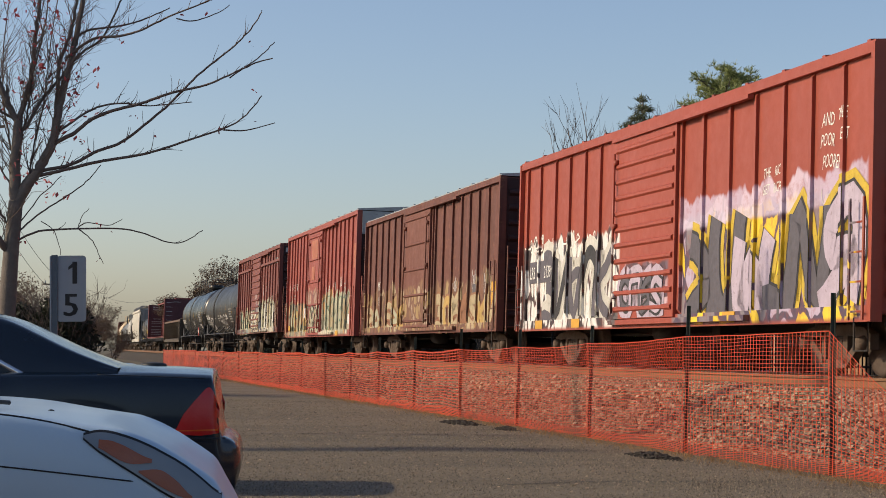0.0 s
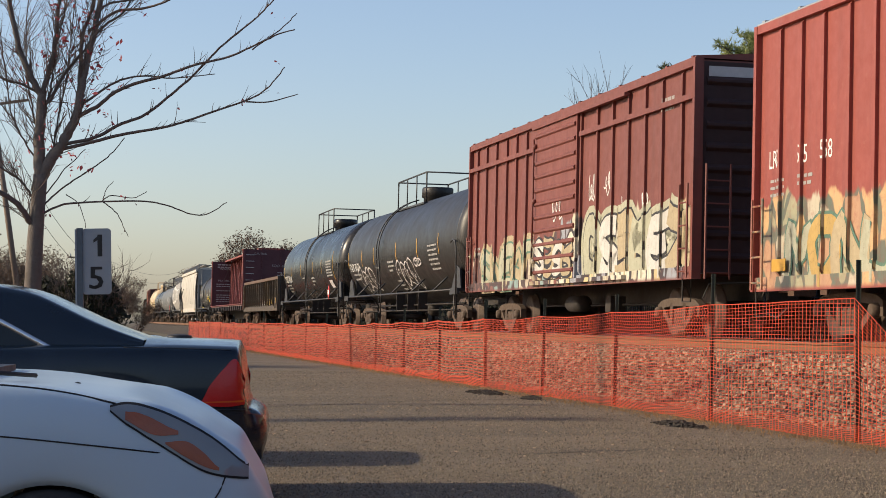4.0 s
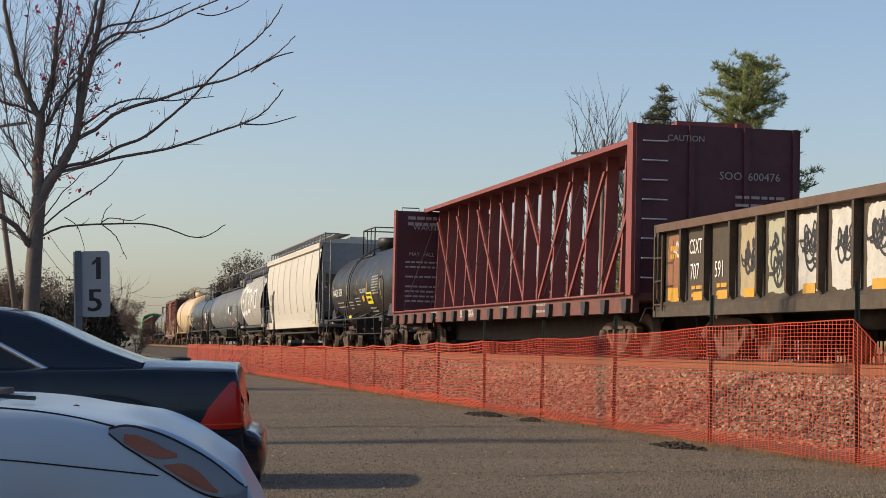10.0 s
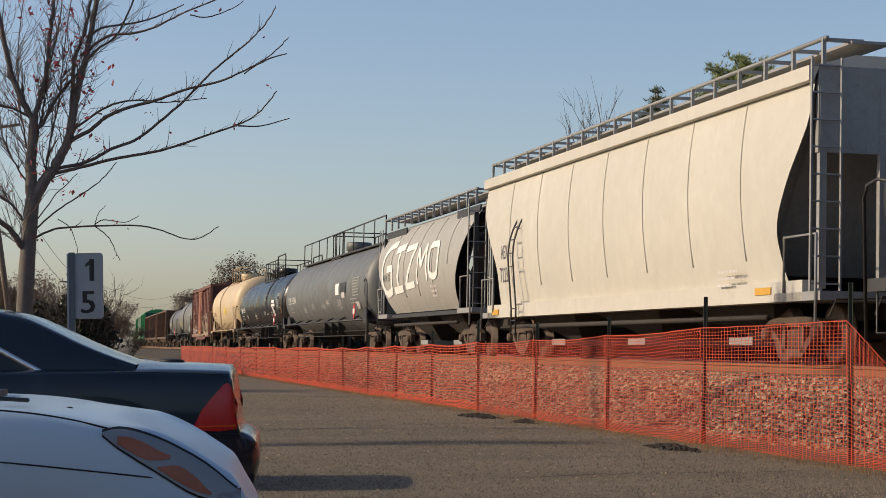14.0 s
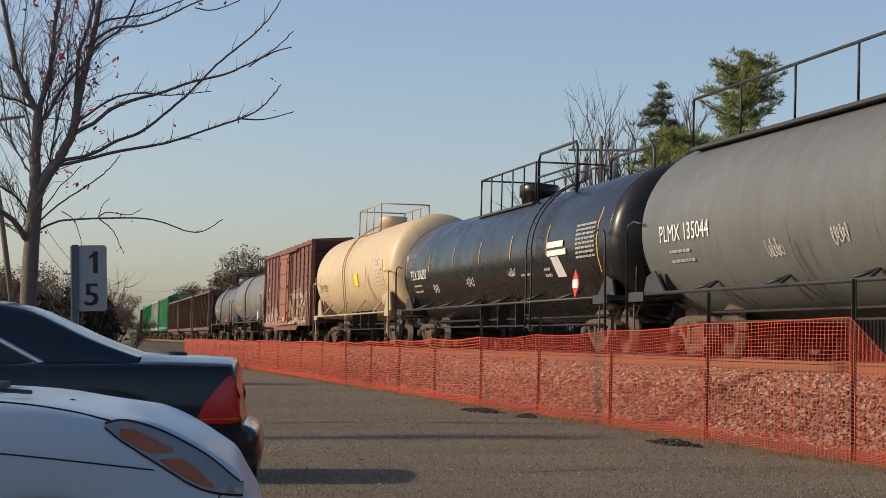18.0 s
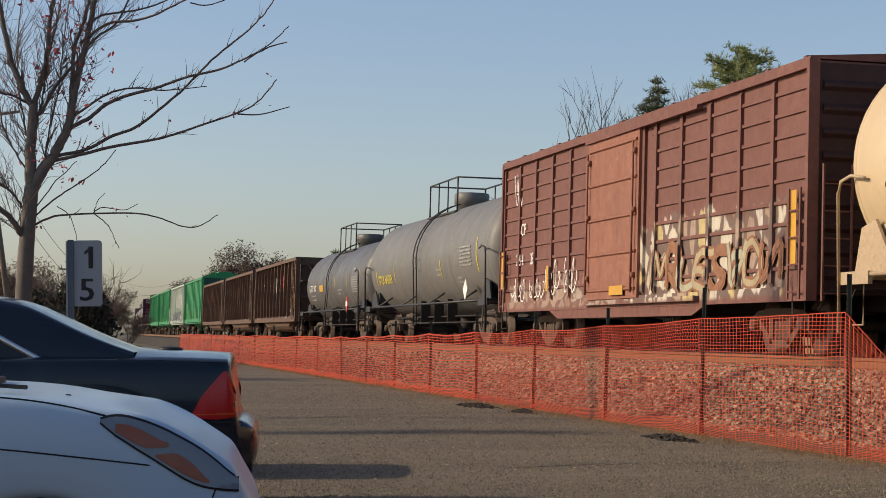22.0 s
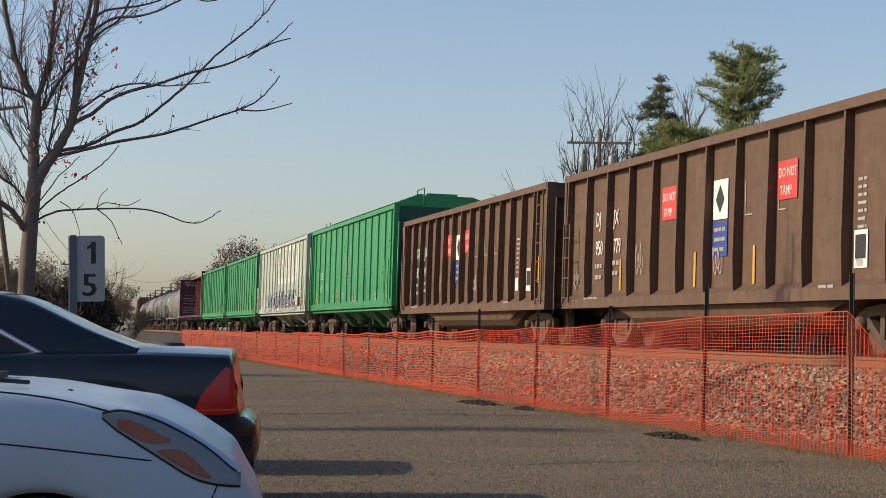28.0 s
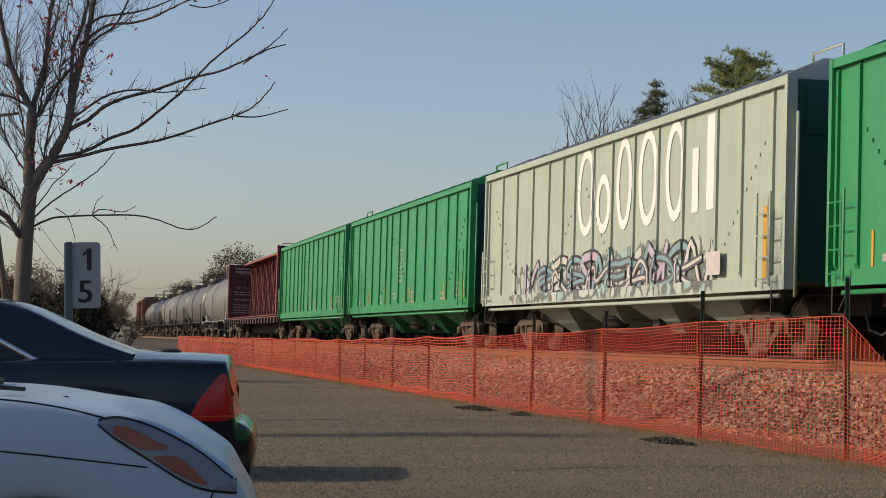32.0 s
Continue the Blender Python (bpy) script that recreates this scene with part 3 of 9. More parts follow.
def build_verge_grass():
    rnd = random.Random(8)
    g = Geo()
    for _ in range(15000):
        s = 10 + 70 * rnd.random() ** 1.5
        off = -2.5 + rnd.gauss(0, 0.2)
        p, _a = track_at(s, off)
        h, w = rnd.uniform(0.015, 0.09), rnd.uniform(0.003, 0.007)
        lx, ly = rnd.uniform(-0.1, 0.1), rnd.uniform(-0.1, 0.1)
        a = rnd.uniform(0, 6.28)
        dx, dy = math.cos(a) * w, math.sin(a) * w
        g.add([(p.x - dx, p.y - dy, 0.05), (p.x + dx, p.y + dy, 0.05), (p.x + lx, p.y + ly, 0.06 + h)], [(0, 1, 2)])
    tagged(part("dry_grass", g, M_STRAW), "dead straw-coloured grass at the fence foot", "grass", kind="stuff")
    # heaps of dark leaf litter and spoil at the fence foot
    for s, off, lx, ly in HEAPS:
        g = Geo()
        p, _a = track_at(s, off)
        for _ in range(420):
            u, v = rnd.gauss(0, 0.42), rnd.gauss(0, 0.42)
            sz = rnd.uniform(0.012, 0.042)
            d = AWAY * (u * lx) + ACROSS * (v * ly)
            body, f = rock(rnd, sz)
            h = 0.055 * max(0.0, 1 - u * u - v * v) * rnd.random()
            g.add([(p.x + d.x + q.x, p.y + d.y + q.y, 0.06 + h + q.z * 0.5) for q in body], f)
        tagged(part("spoil_mound", g, M_DIRT), "low dark heap of wet leaves and soil by the fence", "debris", "heaps along the fence", "stuff")
    # litter of small stones and leaves on the asphalt
    g, fine = Geo(), Geo()
    for _ in range(900):
        x, y = rnd.uniform(-3, 6), rnd.uniform(13, 45)
        if x * ACROSS.x + y * ACROSS.y > 6.2:
            continue
        sz = rnd.uniform(0.006, 0.017)
        v, f = rock(rnd, sz)
        z = ground_z(x, y)
        g.add([(x + q.x, y + q.y, z + q.z * 0.6 + sz * 0.3) for q in v], f)
    # fine aggregate that stands out of the worn surface
    for _ in range(90000):
        y = 11.5 + 32 * rnd.random() ** 1.9
        x = rnd.uniform(-0.16, 0.26) * y
        s = y * AWAY.y + x * AWAY.x
        if x * ACROSS.x + y * ACROSS.y > DIST - 2.7 + (s - BEND) ** 2 / (2 * RADIUS):
            continue
        sz = rnd.uniform(0.0045, 0.011) * (0.75 + y / 50)
        z, w, h = ground_z(x, y), rnd.uniform(0, 6.28), rnd.uniform(0.7, 1.6)
        c, d = math.cos(w) * sz, math.sin(w) * sz
        fine.add([(x + c, y + d, z - 0.002), (x - d, y + c, z - 0.002), (x - c, y - d, z - 0.002), (x + d, y - c, z - 0.002), (x + c * 0.4, y + d * 0.3, z + sz * h)], [(0, 1, 4), (1, 2, 4), (2, 3, 4), (3, 0, 4)])
    tagged(part("aggregate", fine, M_AGGREGATE), "coarse aggregate standing out of the worn asphalt", "grit", kind="stuff")
    # cracks across the lot
    for k, line in enumerate(([(-4.5, 25.2), (-2.12, 26.1), (-0.64, 27.36), (0.56, 28.03), (1.39, 28.44)], [(0.48, 16.65), (1.34, 17.2), (2.1, 17.32), (2.76, 17.41), (3.3, 17.7)])):
        g2 = Geo()
        vs, pts = [], catmull(line, 14)
        for i, (x, y) in enumerate(pts):
            hw = (0.03 if k else 0.05) * (0.5 + abs(noise.noise(Vector((i * 0.43, k, 2))))) * min(1, i / 5 + 0.2, (len(pts) - i) / 6)
            dy = 0.05 * noise.noise(Vector((i * 0.31, k * 7, 0)))
            for e in (-1, 1):
                vs.append((x, y + dy + e * hw, ground_z(x, y + dy) + 0.004))
        g2.add(vs, [(2 * i, 2 * i + 2, 2 * i + 3, 2 * i + 1) for i in range(len(pts) - 1)])
        tagged(part("tar_seam", g2, M_DIRT), "dark crack across the asphalt", "crack", kind="structure")
    tagged(part("grit", g, M_STONE), "loose grit and pebbles on the asphalt", "grit", kind="stuff")
    g = Geo()
    for x0, y0, x1, y1 in ((-1.5, 16.6, -0.2, 15.7),):
        d = Vector((x1 - x0, y1 - y0)).normalized() * 0.05
        g.add([(x0 - d.y, y0 + d.x, 0.006), (x1 - d.y, y1 + d.x, 0.006), (x1 + d.y, y1 - d.x, 0.006), (x0 + d.y, y0 - d.x, 0.006)], [(0, 1, 2, 3)])
    tagged(part("parking_line", g, M_PAINTLINE), "worn white parking line on the asphalt", "road marking", kind="structure")

# ---- the freight train: car space has +x forward, -y towards the fence, z = 0 on the rails ----
M_BOGIE = surface("cast_steel_dusty", (0.115, 0.08, 0.057), (0.05, 0.034, 0.025), 0.85, 0.1, scale=10, bump=0.3)
M_WHEEL = surface("wheel_steel", (0.11, 0.075, 0.055), (0.05, 0.04, 0.035), 0.7, 0.3, scale=12)
M_UNDER = surface("underframe_black", (0.028, 0.025, 0.022), (0.05, 0.035, 0.025), 0.8, 0.1, scale=6, spots=0.3)
M_COUPLER = surface("coupler_rust", (0.12, 0.06, 0.035), (0.05, 0.035, 0.025), 0.8, 0.2, scale=14)
M_WHITE = surface("white_lettering", (0.8, 0.79, 0.75), (0.6, 0.58, 0.53), 0.7, scale=9, bump=0)
M_YELLOW = surface("yellow_mark", (0.62, 0.33, 0.03), (0.42, 0.24, 0.04), 0.6, scale=9, bump=0)
M_SIGNYELLOW = surface("yellow_plate", (0.85, 0.68, 0.02), (0.7, 0.55, 0.03), 0.5, scale=6, bump=0)
M_RED = surface("red_plate", (0.62, 0.05, 0.045), (0.45, 0.05, 0.04), 0.55, scale=6, bump=0)
M_BLACKINK = surface("black_paint", (0.02, 0.02, 0.022), (0.035, 0.035, 0.035), 0.6, scale=8, bump=0)
M_BLUE = surface("blue_plate", (0.03, 0.07, 0.3), (0.03, 0.05, 0.2), 0.55, scale=6, bump=0)
M_SILVERTAG = surface("silver_spray", (0.62, 0.62, 0.6), (0.4, 0.4, 0.39), 0.55, scale=9, bump=0)
M_PINKTAG = surface("pale_spray", (0.6, 0.56, 0.54), (0.35, 0.32, 0.3), 0.6, scale=9, bump=0)
M_AIRHOSE = plain("rubber_hose", (0.02, 0.02, 0.02), 0.7)


def _bogie_meshes():
    f = Geo()
    for y in (-1.06, 0.94):
        f.prism_y([(-1.08, 0.34), (-1.08, 0.54), (-0.86, 0.62), (-0.45, 0.66), (0.45, 0.66), (0.86, 0.62), (1.08, 0.54), (1.08, 0.34), (0.72, 0.34), (0.72, 0.50), (0.46, 0.52), (-0.46, 0.52), (-0.72, 0.50), (-0.72, 0.34)], y, y + 0.12)
        f.prism_y([(-0.72, 0.36), (-0.34, 0.10), (0.34, 0.10), (0.72, 0.36), (0.72, 0.48), (0.30, 0.21), (-0.30, 0.21), (-0.72, 0.48)], y, y + 0.12)
        f.box(-0.40, -0.27, y, y + 0.12, 0.15, 0.58).box(0.27, 0.40, y, y + 0.12, 0.15, 0.58)
    frames = []
    for y in (-1.06, 0.94):
        g = Geo()
        g.v, g.f = list(f.v), list(f.f)
        n = len(f.v) // 2
        g.v = f.v[:n] if y < 0 else f.v[n:]
        g.f = [q for q in f.f if max(q) < n] if y < 0 else [tuple(i - n for i in q) for q in f.f if min(q) >= n]
        frames.append(g.mesh("side_frame", M_BOGIE))
    sp = smooth(Geo())
    for x in (-0.16, 0.0, 0.16):
        sp.lathe([(0.2, 0.06), (0.24, 0.075), (0.28, 0.06), (0.32, 0.075), (0.36, 0.06), (0.40, 0.075), (0.44, 0.06), (0.48, 0.06)], "z", 10, (x, -1.0, 0))
    wheel = smooth(Geo()).lathe([(-0.065, 0.10), (-0.065, 0.36), (-0.06, 0.42), (0.05, 0.43), (0.05, 0.455), (0.075, 0.455), (0.075, 0.36), (0.05, 0.33), (0.045, 0.12), (0.065, 0.10)], "y", 28)
    cap = smooth(Geo()).lathe([(-0.05, 0.03), (-0.05, 0.085), (0.02, 0.1), (0.08, 0.1)], "y", 16)
    axle = smooth(Geo()).lathe([(-1.0, 0.08), (1.0, 0.08)], "y", 10)
    bol = Geo().box(-0.2, 0.2, -1.0, 1.0, 0.42, 0.6)
    shoe = Geo().box(-0.05, 0.05, -0.82, -0.68, 0.25, 0.5)
    return frames, sp.mesh("spring_pack", M_BOGIE), wheel.mesh("wheel", M_WHEEL), cap.mesh("bearing_cap", M_BOGIE), axle.mesh("axle", M_WHEEL), bol.mesh("bolster", M_UNDER), shoe.mesh("brake_shoe", M_UNDER)


BOGIE = _bogie_meshes()


def add_bogie(car, x):
    frames, spring, wheel, cap, axle, bol, shoe = BOGIE
    b = part("bogie", bol, None, car, "dusty cast steel bogie", at=(x, 0, 0))
    for fr in frames:
        part("side_frame", fr, None, b)
    part("spring_pack", spring, None, b)
    for wx in (-0.89, 0.89):
        for wy in (-0.75, 0.75):
            part("wheel", wheel, None, b, at=(wx, wy, 0.42)).rotation_euler = (0, 0, 0 if wy < 0 else math.pi)
        part("axle", axle, None, b, at=(wx, 0, 0.42))
        part("bearing_cap", cap, None, b, at=(wx, -1.10, 0.42))
        part("brake_shoe", shoe, None, b, at=(wx * 0.42, 0, 0))


def add_couplers(car, L):
    for e in (-1, 1):
        g = Geo()
        a = e * (L / 2 - 0.3)
        b = e * (L / 2 + 0.62)
        g.box(min(a, b), max(a, b), -0.09, 0.09, 0.74, 0.94)
        k0, k1 = sorted((b - e * 0.05, b + e * 0.2))
        g.box(k0, k1, -0.2, 0.16, 0.68, 1.0)
        c = part("coupler", g, M_COUPLER, car)
        h = smooth(Geo()).tube([(e * (L / 2 - 0.05), -0.35, 0.72), (e * (L / 2 + 0.15), -0.38, 0.42), (e * (L / 2 + 0.4), -0.3, 0.34), (e * (L / 2 + 0.62), -0.2, 0.5)], 0.025, 6)
        part("air_hose", h, M_AIRHOSE, c)
        lever = smooth(Geo()).tube([(e * (L / 2 + 0.06), -1.4, 0.62), (e * (L / 2 + 0.06), -1.3, 0.85), (e * (L / 2 + 0.1), -0.3, 0.9), (e * (L / 2 + 0.4), -0.1, 0.95)], 0.014, 5)
        part("uncoupling_lever", lever, M_UNDER, c)


def add_under(car, L, z0, gear=True):
    g = Geo()
    g.box(-L / 2 + 0.1, L / 2 - 0.1, -0.25, 0.25, 0.62, min(z0, 1.0) + 0.12)
    part("centre_sill", g, M_UNDER, car)
    if gear:
        g = smooth(Geo()).lathe([(-0.45, 0.06), (-0.42, 0.17), (0.42, 0.17), (0.45, 0.06)], "x", 14, (-L * 0.08, -0.75, 0.62))
        part("air_reservoir", g, M_UNDER, car)
        g = Geo().box(L * 0.06, L * 0.06 + 0.35, -0.85, -0.55, 0.45, 0.75)
        part("brake_valve", g, M_UNDER, car)
        g = smooth(Geo()).tube([(-L * 0.3, -0.6, 0.6), (L * 0.3, -0.6, 0.58)], 0.025, 5)
        part("brake_rod", g, M_UNDER, car)


def ladder(car, x, z0, z1, y, material, width=0.42, pitch=0.4, face="side"):
    """Rungs between two stiles; on the side (facing -y) or on the end (facing +x)."""
    g = Geo()
    def P(a, z, o=0.0):
        return (x + a, y - o, z) if face == "side" else (x + o, y + a, z)
    for a in (-width / 2, width / 2):
        g.tube([P(a, z0), P(a, z1)], 0.02, 5)
    z = z0 + 0.1
    while z < z1:
        g.tube([P(-width / 2, z, 0.0), P(width / 2, z, 0.0)], 0.014, 5)
        z += pitch
    return part("ladder", g, material, car)


def squiggle(rnd, x, z, w, h, width=0.03, loops=5, g=None):
    """One hand-sprayed tag."""
    g = g or Geo()
    pts = []
    n = loops * 8
    ph, skew = rnd.uniform(0, 6), rnd.uniform(-0.25, 0.25)
    for i in range(n):
        t = i / (n - 1)
        a = 2 * math.pi * loops * t * rnd.uniform(0.97, 1.03) + ph
        tall = 0.3 + 0.16 * math.sin(3.1 * t * loops + ph)
        zz = h * (0.5 + tall * math.sin(a))
        pts.append((x + w * (0.1 + 0.8 * t) + 0.55 * w / loops * math.cos(a) * (0.6 + 0.4 * rnd.random()) * 0.8 + skew * (zz - h / 2), z + zz))
    fine = []
    for i in range(len(pts) - 1):
        p0, p1, p2, p3 = pts[max(i - 1, 0)], pts[i], pts[i + 1], pts[min(i + 2, n - 1)]
        for k in range(4):
            t = k / 4
            fine.append(tuple(0.5 * (2 * p1[j] + (p2[j] - p0[j]) * t + (2 * p0[j] - 5 * p1[j] + 4 * p2[j] - p3[j]) * t * t + (3 * p1[j] - p0[j] - 3 * p2[j] + p3[j]) * t ** 3) for j in (0, 1)))
    return stroke(fine, width, g)


RIBBED = {}     # where a car's outside ribs stand: places, half width, face


def cut_strip(poly, x0, x1):
    """The piece of a flat outline that lies between two uprights."""
    for lim, sign in ((x0, 1), (x1, -1)):
        out = []
        for (ax, ay, az), (bx, by, bz) in zip(poly, poly[1:] + poly[:1]):
            da, db = sign * (ax - lim), sign * (bx - lim)
            if da >= 0:
                out.append((ax, ay, az))
            if (da > 0 > db) or (da < 0 < db):
                t = da / (da - db)
                out.append((lim, ay, mix(az, bz, t)))
        poly = out
        if len(poly) < 3:
            return []
    return poly


def bubble(rnd, x, z, w, h, n, width):
    """A row of fat rounded sprayed letters, drawn in one line each."""
    g = Geo()
    step = w / n
    for k in range(n):
        cx, cz, sx, sz = x + step * (k + 0.5), z + h / 2 + rnd.uniform(-0.06, 0.06) * h, step * 0.56, h * rnd.uniform(0.42, 0.5)
        ring = []
        for i in range(27):
            a = 2 * math.pi * i / 26
            r = 1 + 0.16 * math.sin(2 * a + k) + 0.1 * math.sin(3 * a + 2 * k)
            ring.append((cx + sx * r * math.cos(a), cz + sz * r * math.sin(a)))
        stroke(ring, width, g)
        stroke([(cx + sx * 0.3 * math.cos(a), cz + sz * 0.35 * math.sin(a)) for a in [i * 0.6 + k for i in range(6)]], width, g)
    return g


def side_mark(car, g, material, y, name="lettering", label=""):
    """Paint on a car's side; it runs on over the ribs that stand out of the sheet."""
    shifted(g, lambda a, b, c: (a, y, c))
    if car.name in RIBBED and y > -1.56:
        xs, half, face = RIBBED[car.name]
        flat_v, flat_f = list(g.v), list(g.f)
        lo, hi = min(p[0] for p in flat_v), max(p[0] for p in flat_v)
        for x in xs:
            if x + half < lo or x - half > hi:
                continue
            for f in flat_f:
                cut = cut_strip([flat_v[i] for i in f], x - half, x + half)
                if cut:
                    g.add([(a, face - 0.003 + (y + 1.506), c) for a, b, c in cut], [tuple(range(len(cut)))])
    return part(name, g, material, car, label)


def start_car(name, label, category="freight car", group="cars of the freight train"):
    car = new(name)
    return tagged(car, label, category, group)


def boxcar(name, label, L, H, z0, mat_body, ribs, door, roof_mat=None, end_mat=None, door_mat=None, rib_xs=(), trim_rail=None, rib_w=0.085, hopper=False, category="boxcar", group="boxcars of the freight train", low_sill=0.0):
    """A box car, or with hopper=True a ribbed covered hopper; door = (x, width, style)."""
    car = start_car(name, label, category, group)
    Y = 1.5
    body = Geo()
    body.box(-L / 2, L / 2, -Y, Y, z0 + 0.12, H - 0.02)
    part("body", body, mat_body, car)
    part("side_sill", Geo().box(-L / 2, L / 2, -Y - 0.06, -Y + 0.02, z0, z0 + 0.2), mat_body, car)
    part("side_sill", Geo().box(-L / 2, L / 2, Y - 0.02, Y + 0.06, z0, z0 + 0.2), mat_body, car)
    if low_sill:
        part("side_sill", Geo().prism_y([(-L * 0.27, z0 + 0.01), (-L * 0.23, z0 - low_sill), (L * 0.23, z0 - low_sill), (L * 0.27, z0 + 0.01)], -Y - 0.05, -Y - 0.02), mat_body, car, "deep fish-belly sill")
    part("top_chord", Geo().box(-L / 2, L / 2, -Y - 0.08, -Y + 0.02, H - 0.12, H), mat_body, car)
    part("top_chord", Geo().box(-L / 2, L / 2, Y - 0.02, Y + 0.08, H - 0.12, H), mat_body, car)
    rd = 0.04 if hopper else 0.05
    rib = Geo().prism_x([(-Y, z0 + 0.2), (-Y - rd, z0 + 0.27), (-Y - rd, H - 0.17), (-Y, H - 0.12)], -rib_w / 2, rib_w / 2)
    rib_at = []

    def add_rib(x):
        rib_at.append(x)
        part("rib", Geo().add([(a + x, b, z) for a, b, z in rib.v], rib.f), mat_body, car)

    dx, dw = (door[0], door[1]) if door else (0, 0)
    for x in ([v - 0.15 for v in rib_xs] if rib_xs else [-L / 2 + 0.05 + (L - 0.1) * i / ribs for i in range(ribs + 1)]):
        if door and abs(x - dx) < dw / 2 + 0.08:
            continue
        add_rib(x)
    if door:
        m = door_mat or mat_body
        for x in (dx - dw / 2 - 0.07, dx + dw / 2 + 0.07):
            add_rib(x)
        d = Geo().box(dx - dw / 2, dx + dw / 2, -Y - 0.1, -Y - 0.01, z0 + 0.16, H - 0.2)
        n = 11 if door[2] == "ribbed" else 5
        ridges = []
        for k in range(n):
            z = mix(z0 + 0.32, H - 0.36, k / (n - 1))
            hh = 0.05 if door[2] == "ribbed" else 0.035
            ridges.append((z, hh))
        dd = part("door", d, m, car, "sliding door")
        hh = ridges[0][1]
        rg = Geo().prism_x([(-Y - 0.1, -hh), (-Y - 0.135, -hh * 0.4), (-Y - 0.135, hh * 0.4), (-Y - 0.1, hh)], dx - dw / 2 + 0.08, dx + dw / 2 - 0.08).mesh("ridge", m)
        for z, _h in ridges:
            part("ridge", rg, None, dd, at=(0, 0, z))
        for x in ((dx - dw / 2 + 0.12,) if door[2] == "ribbed" else (dx - dw / 2 + 0.12, dx + dw / 2 - 0.16)):
            hg = smooth(Geo()).tube([(x, -Y - 0.16, z0 + 0.25), (x, -Y - 0.16, H - 0.4)], 0.022, 6)
            for zz in (z0 + 0.5, (z0 + H) / 2, H - 0.6):
                hg.box(x - 0.06, x + 0.06, -Y - 0.17, -Y - 0.1, zz, zz + 0.09)
            part("lock_bar", hg, m, dd)
        part("door_rail", Geo().box(dx - dw / 2 - 0.1, min(dx + dw * 1.5, L / 2 - 0.2), -Y - 0.15, -Y - 0.06, z0 + 0.06, z0 + 0.14), mat_body, car)
        part("door_rail", Geo().box(dx - dw / 2 - 0.1, min(dx + dw * 1.5, L / 2 - 0.2), -Y - 0.15, -Y - 0.06, H - 0.2, H - 0.14), mat_body, car)
    RIBBED[car.name] = (rib_at, rib_w / 2, -Y - rd)
    if trim_rail:
        part("side_rail", Geo().box(-L / 2, dx - dw / 2 - 0.1, -Y - 0.09, -Y, trim_rail, trim_rail + 0.09), mat_body, car)
        part("side_rail", Geo().box(dx + dw / 2 + 0.1, L / 2, -Y - 0.09, -Y, trim_rail, trim_rail + 0.09), mat_body, car)
    # roof
    rm = roof_mat or mat_body
    if hopper:
        part("roof", Geo().prism_x([(-Y - 0.08, H), (-0.75, H + 0.3), (0.75, H + 0.3), (Y + 0.08, H)], -L / 2 + 0.25, L / 2 - 0.25), rm, car)
        k = 14
        rr = Geo().prism_x([(-Y - 0.02, H + 0.02), (-0.78, H + 0.36), (-0.6, H + 0.36), (-Y + 0.2, H + 0.02)], -0.06, 0.06).mesh("roof_rib", rm)
        for i in range(k):
            part("roof_rib", rr, None, car, at=(-L / 2 + 0.7 + (L - 1.4) * i / (k - 1), 0, 0))
        hatch = Geo()
        hatch.box(-L / 2 + 1.0, L / 2 - 1.0, -0.45, 0.45, H + 0.3, H + 0.42)
        part("roof_hatch", hatch, rm, car)
        part("roof_rail", smooth(Geo()).tube([(L / 2 - 1.2, -0.7, H + 0.3), (L / 2 - 1.2, -0.7, H + 0.5), (L / 2 - 0.15, -0.7, H + 0.5), (L / 2 - 0.15, -0.7, H)], 0.02, 5), mat_body, car)
    else:
        part("roof", Geo().prism_x([(-Y - 0.06, H), (-Y - 0.06, H + 0.03), (0, H + 0.14), (Y + 0.06, H + 0.03), (Y + 0.06, H)], -L / 2 - 0.02, L / 2 + 0.02), rm, car)
        k = 13
        rr = Geo().prism_x([(-Y - 0.05, H + 0.02), (-Y - 0.05, H + 0.06), (0, H + 0.175), (0, H + 0.13)], -0.05, 0.05).mesh("roof_seam", rm)
        for i in range(k):
            part("roof_seam", rr, None, car, at=(-L / 2 + 0.2 + (L - 0.4) * i / (k - 1), 0, 0))
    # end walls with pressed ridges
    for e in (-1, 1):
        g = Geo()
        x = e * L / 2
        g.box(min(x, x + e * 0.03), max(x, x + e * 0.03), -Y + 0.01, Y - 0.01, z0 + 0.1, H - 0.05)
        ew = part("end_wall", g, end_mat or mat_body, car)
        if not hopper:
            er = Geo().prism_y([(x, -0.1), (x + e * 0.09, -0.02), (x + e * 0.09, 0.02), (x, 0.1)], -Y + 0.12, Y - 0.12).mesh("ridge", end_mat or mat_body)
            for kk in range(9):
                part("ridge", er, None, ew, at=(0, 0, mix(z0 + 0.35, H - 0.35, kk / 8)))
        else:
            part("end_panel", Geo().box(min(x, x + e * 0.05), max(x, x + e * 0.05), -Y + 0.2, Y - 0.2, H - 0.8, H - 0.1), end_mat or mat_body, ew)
        gp = Geo().box(x - 0.06 if e < 0 else x - 0.04, x + 0.04 if e < 0 else x + 0.06, -Y - 0.09, -Y + 0.06, z0, H)
        part("corner_post", gp, mat_body, car)
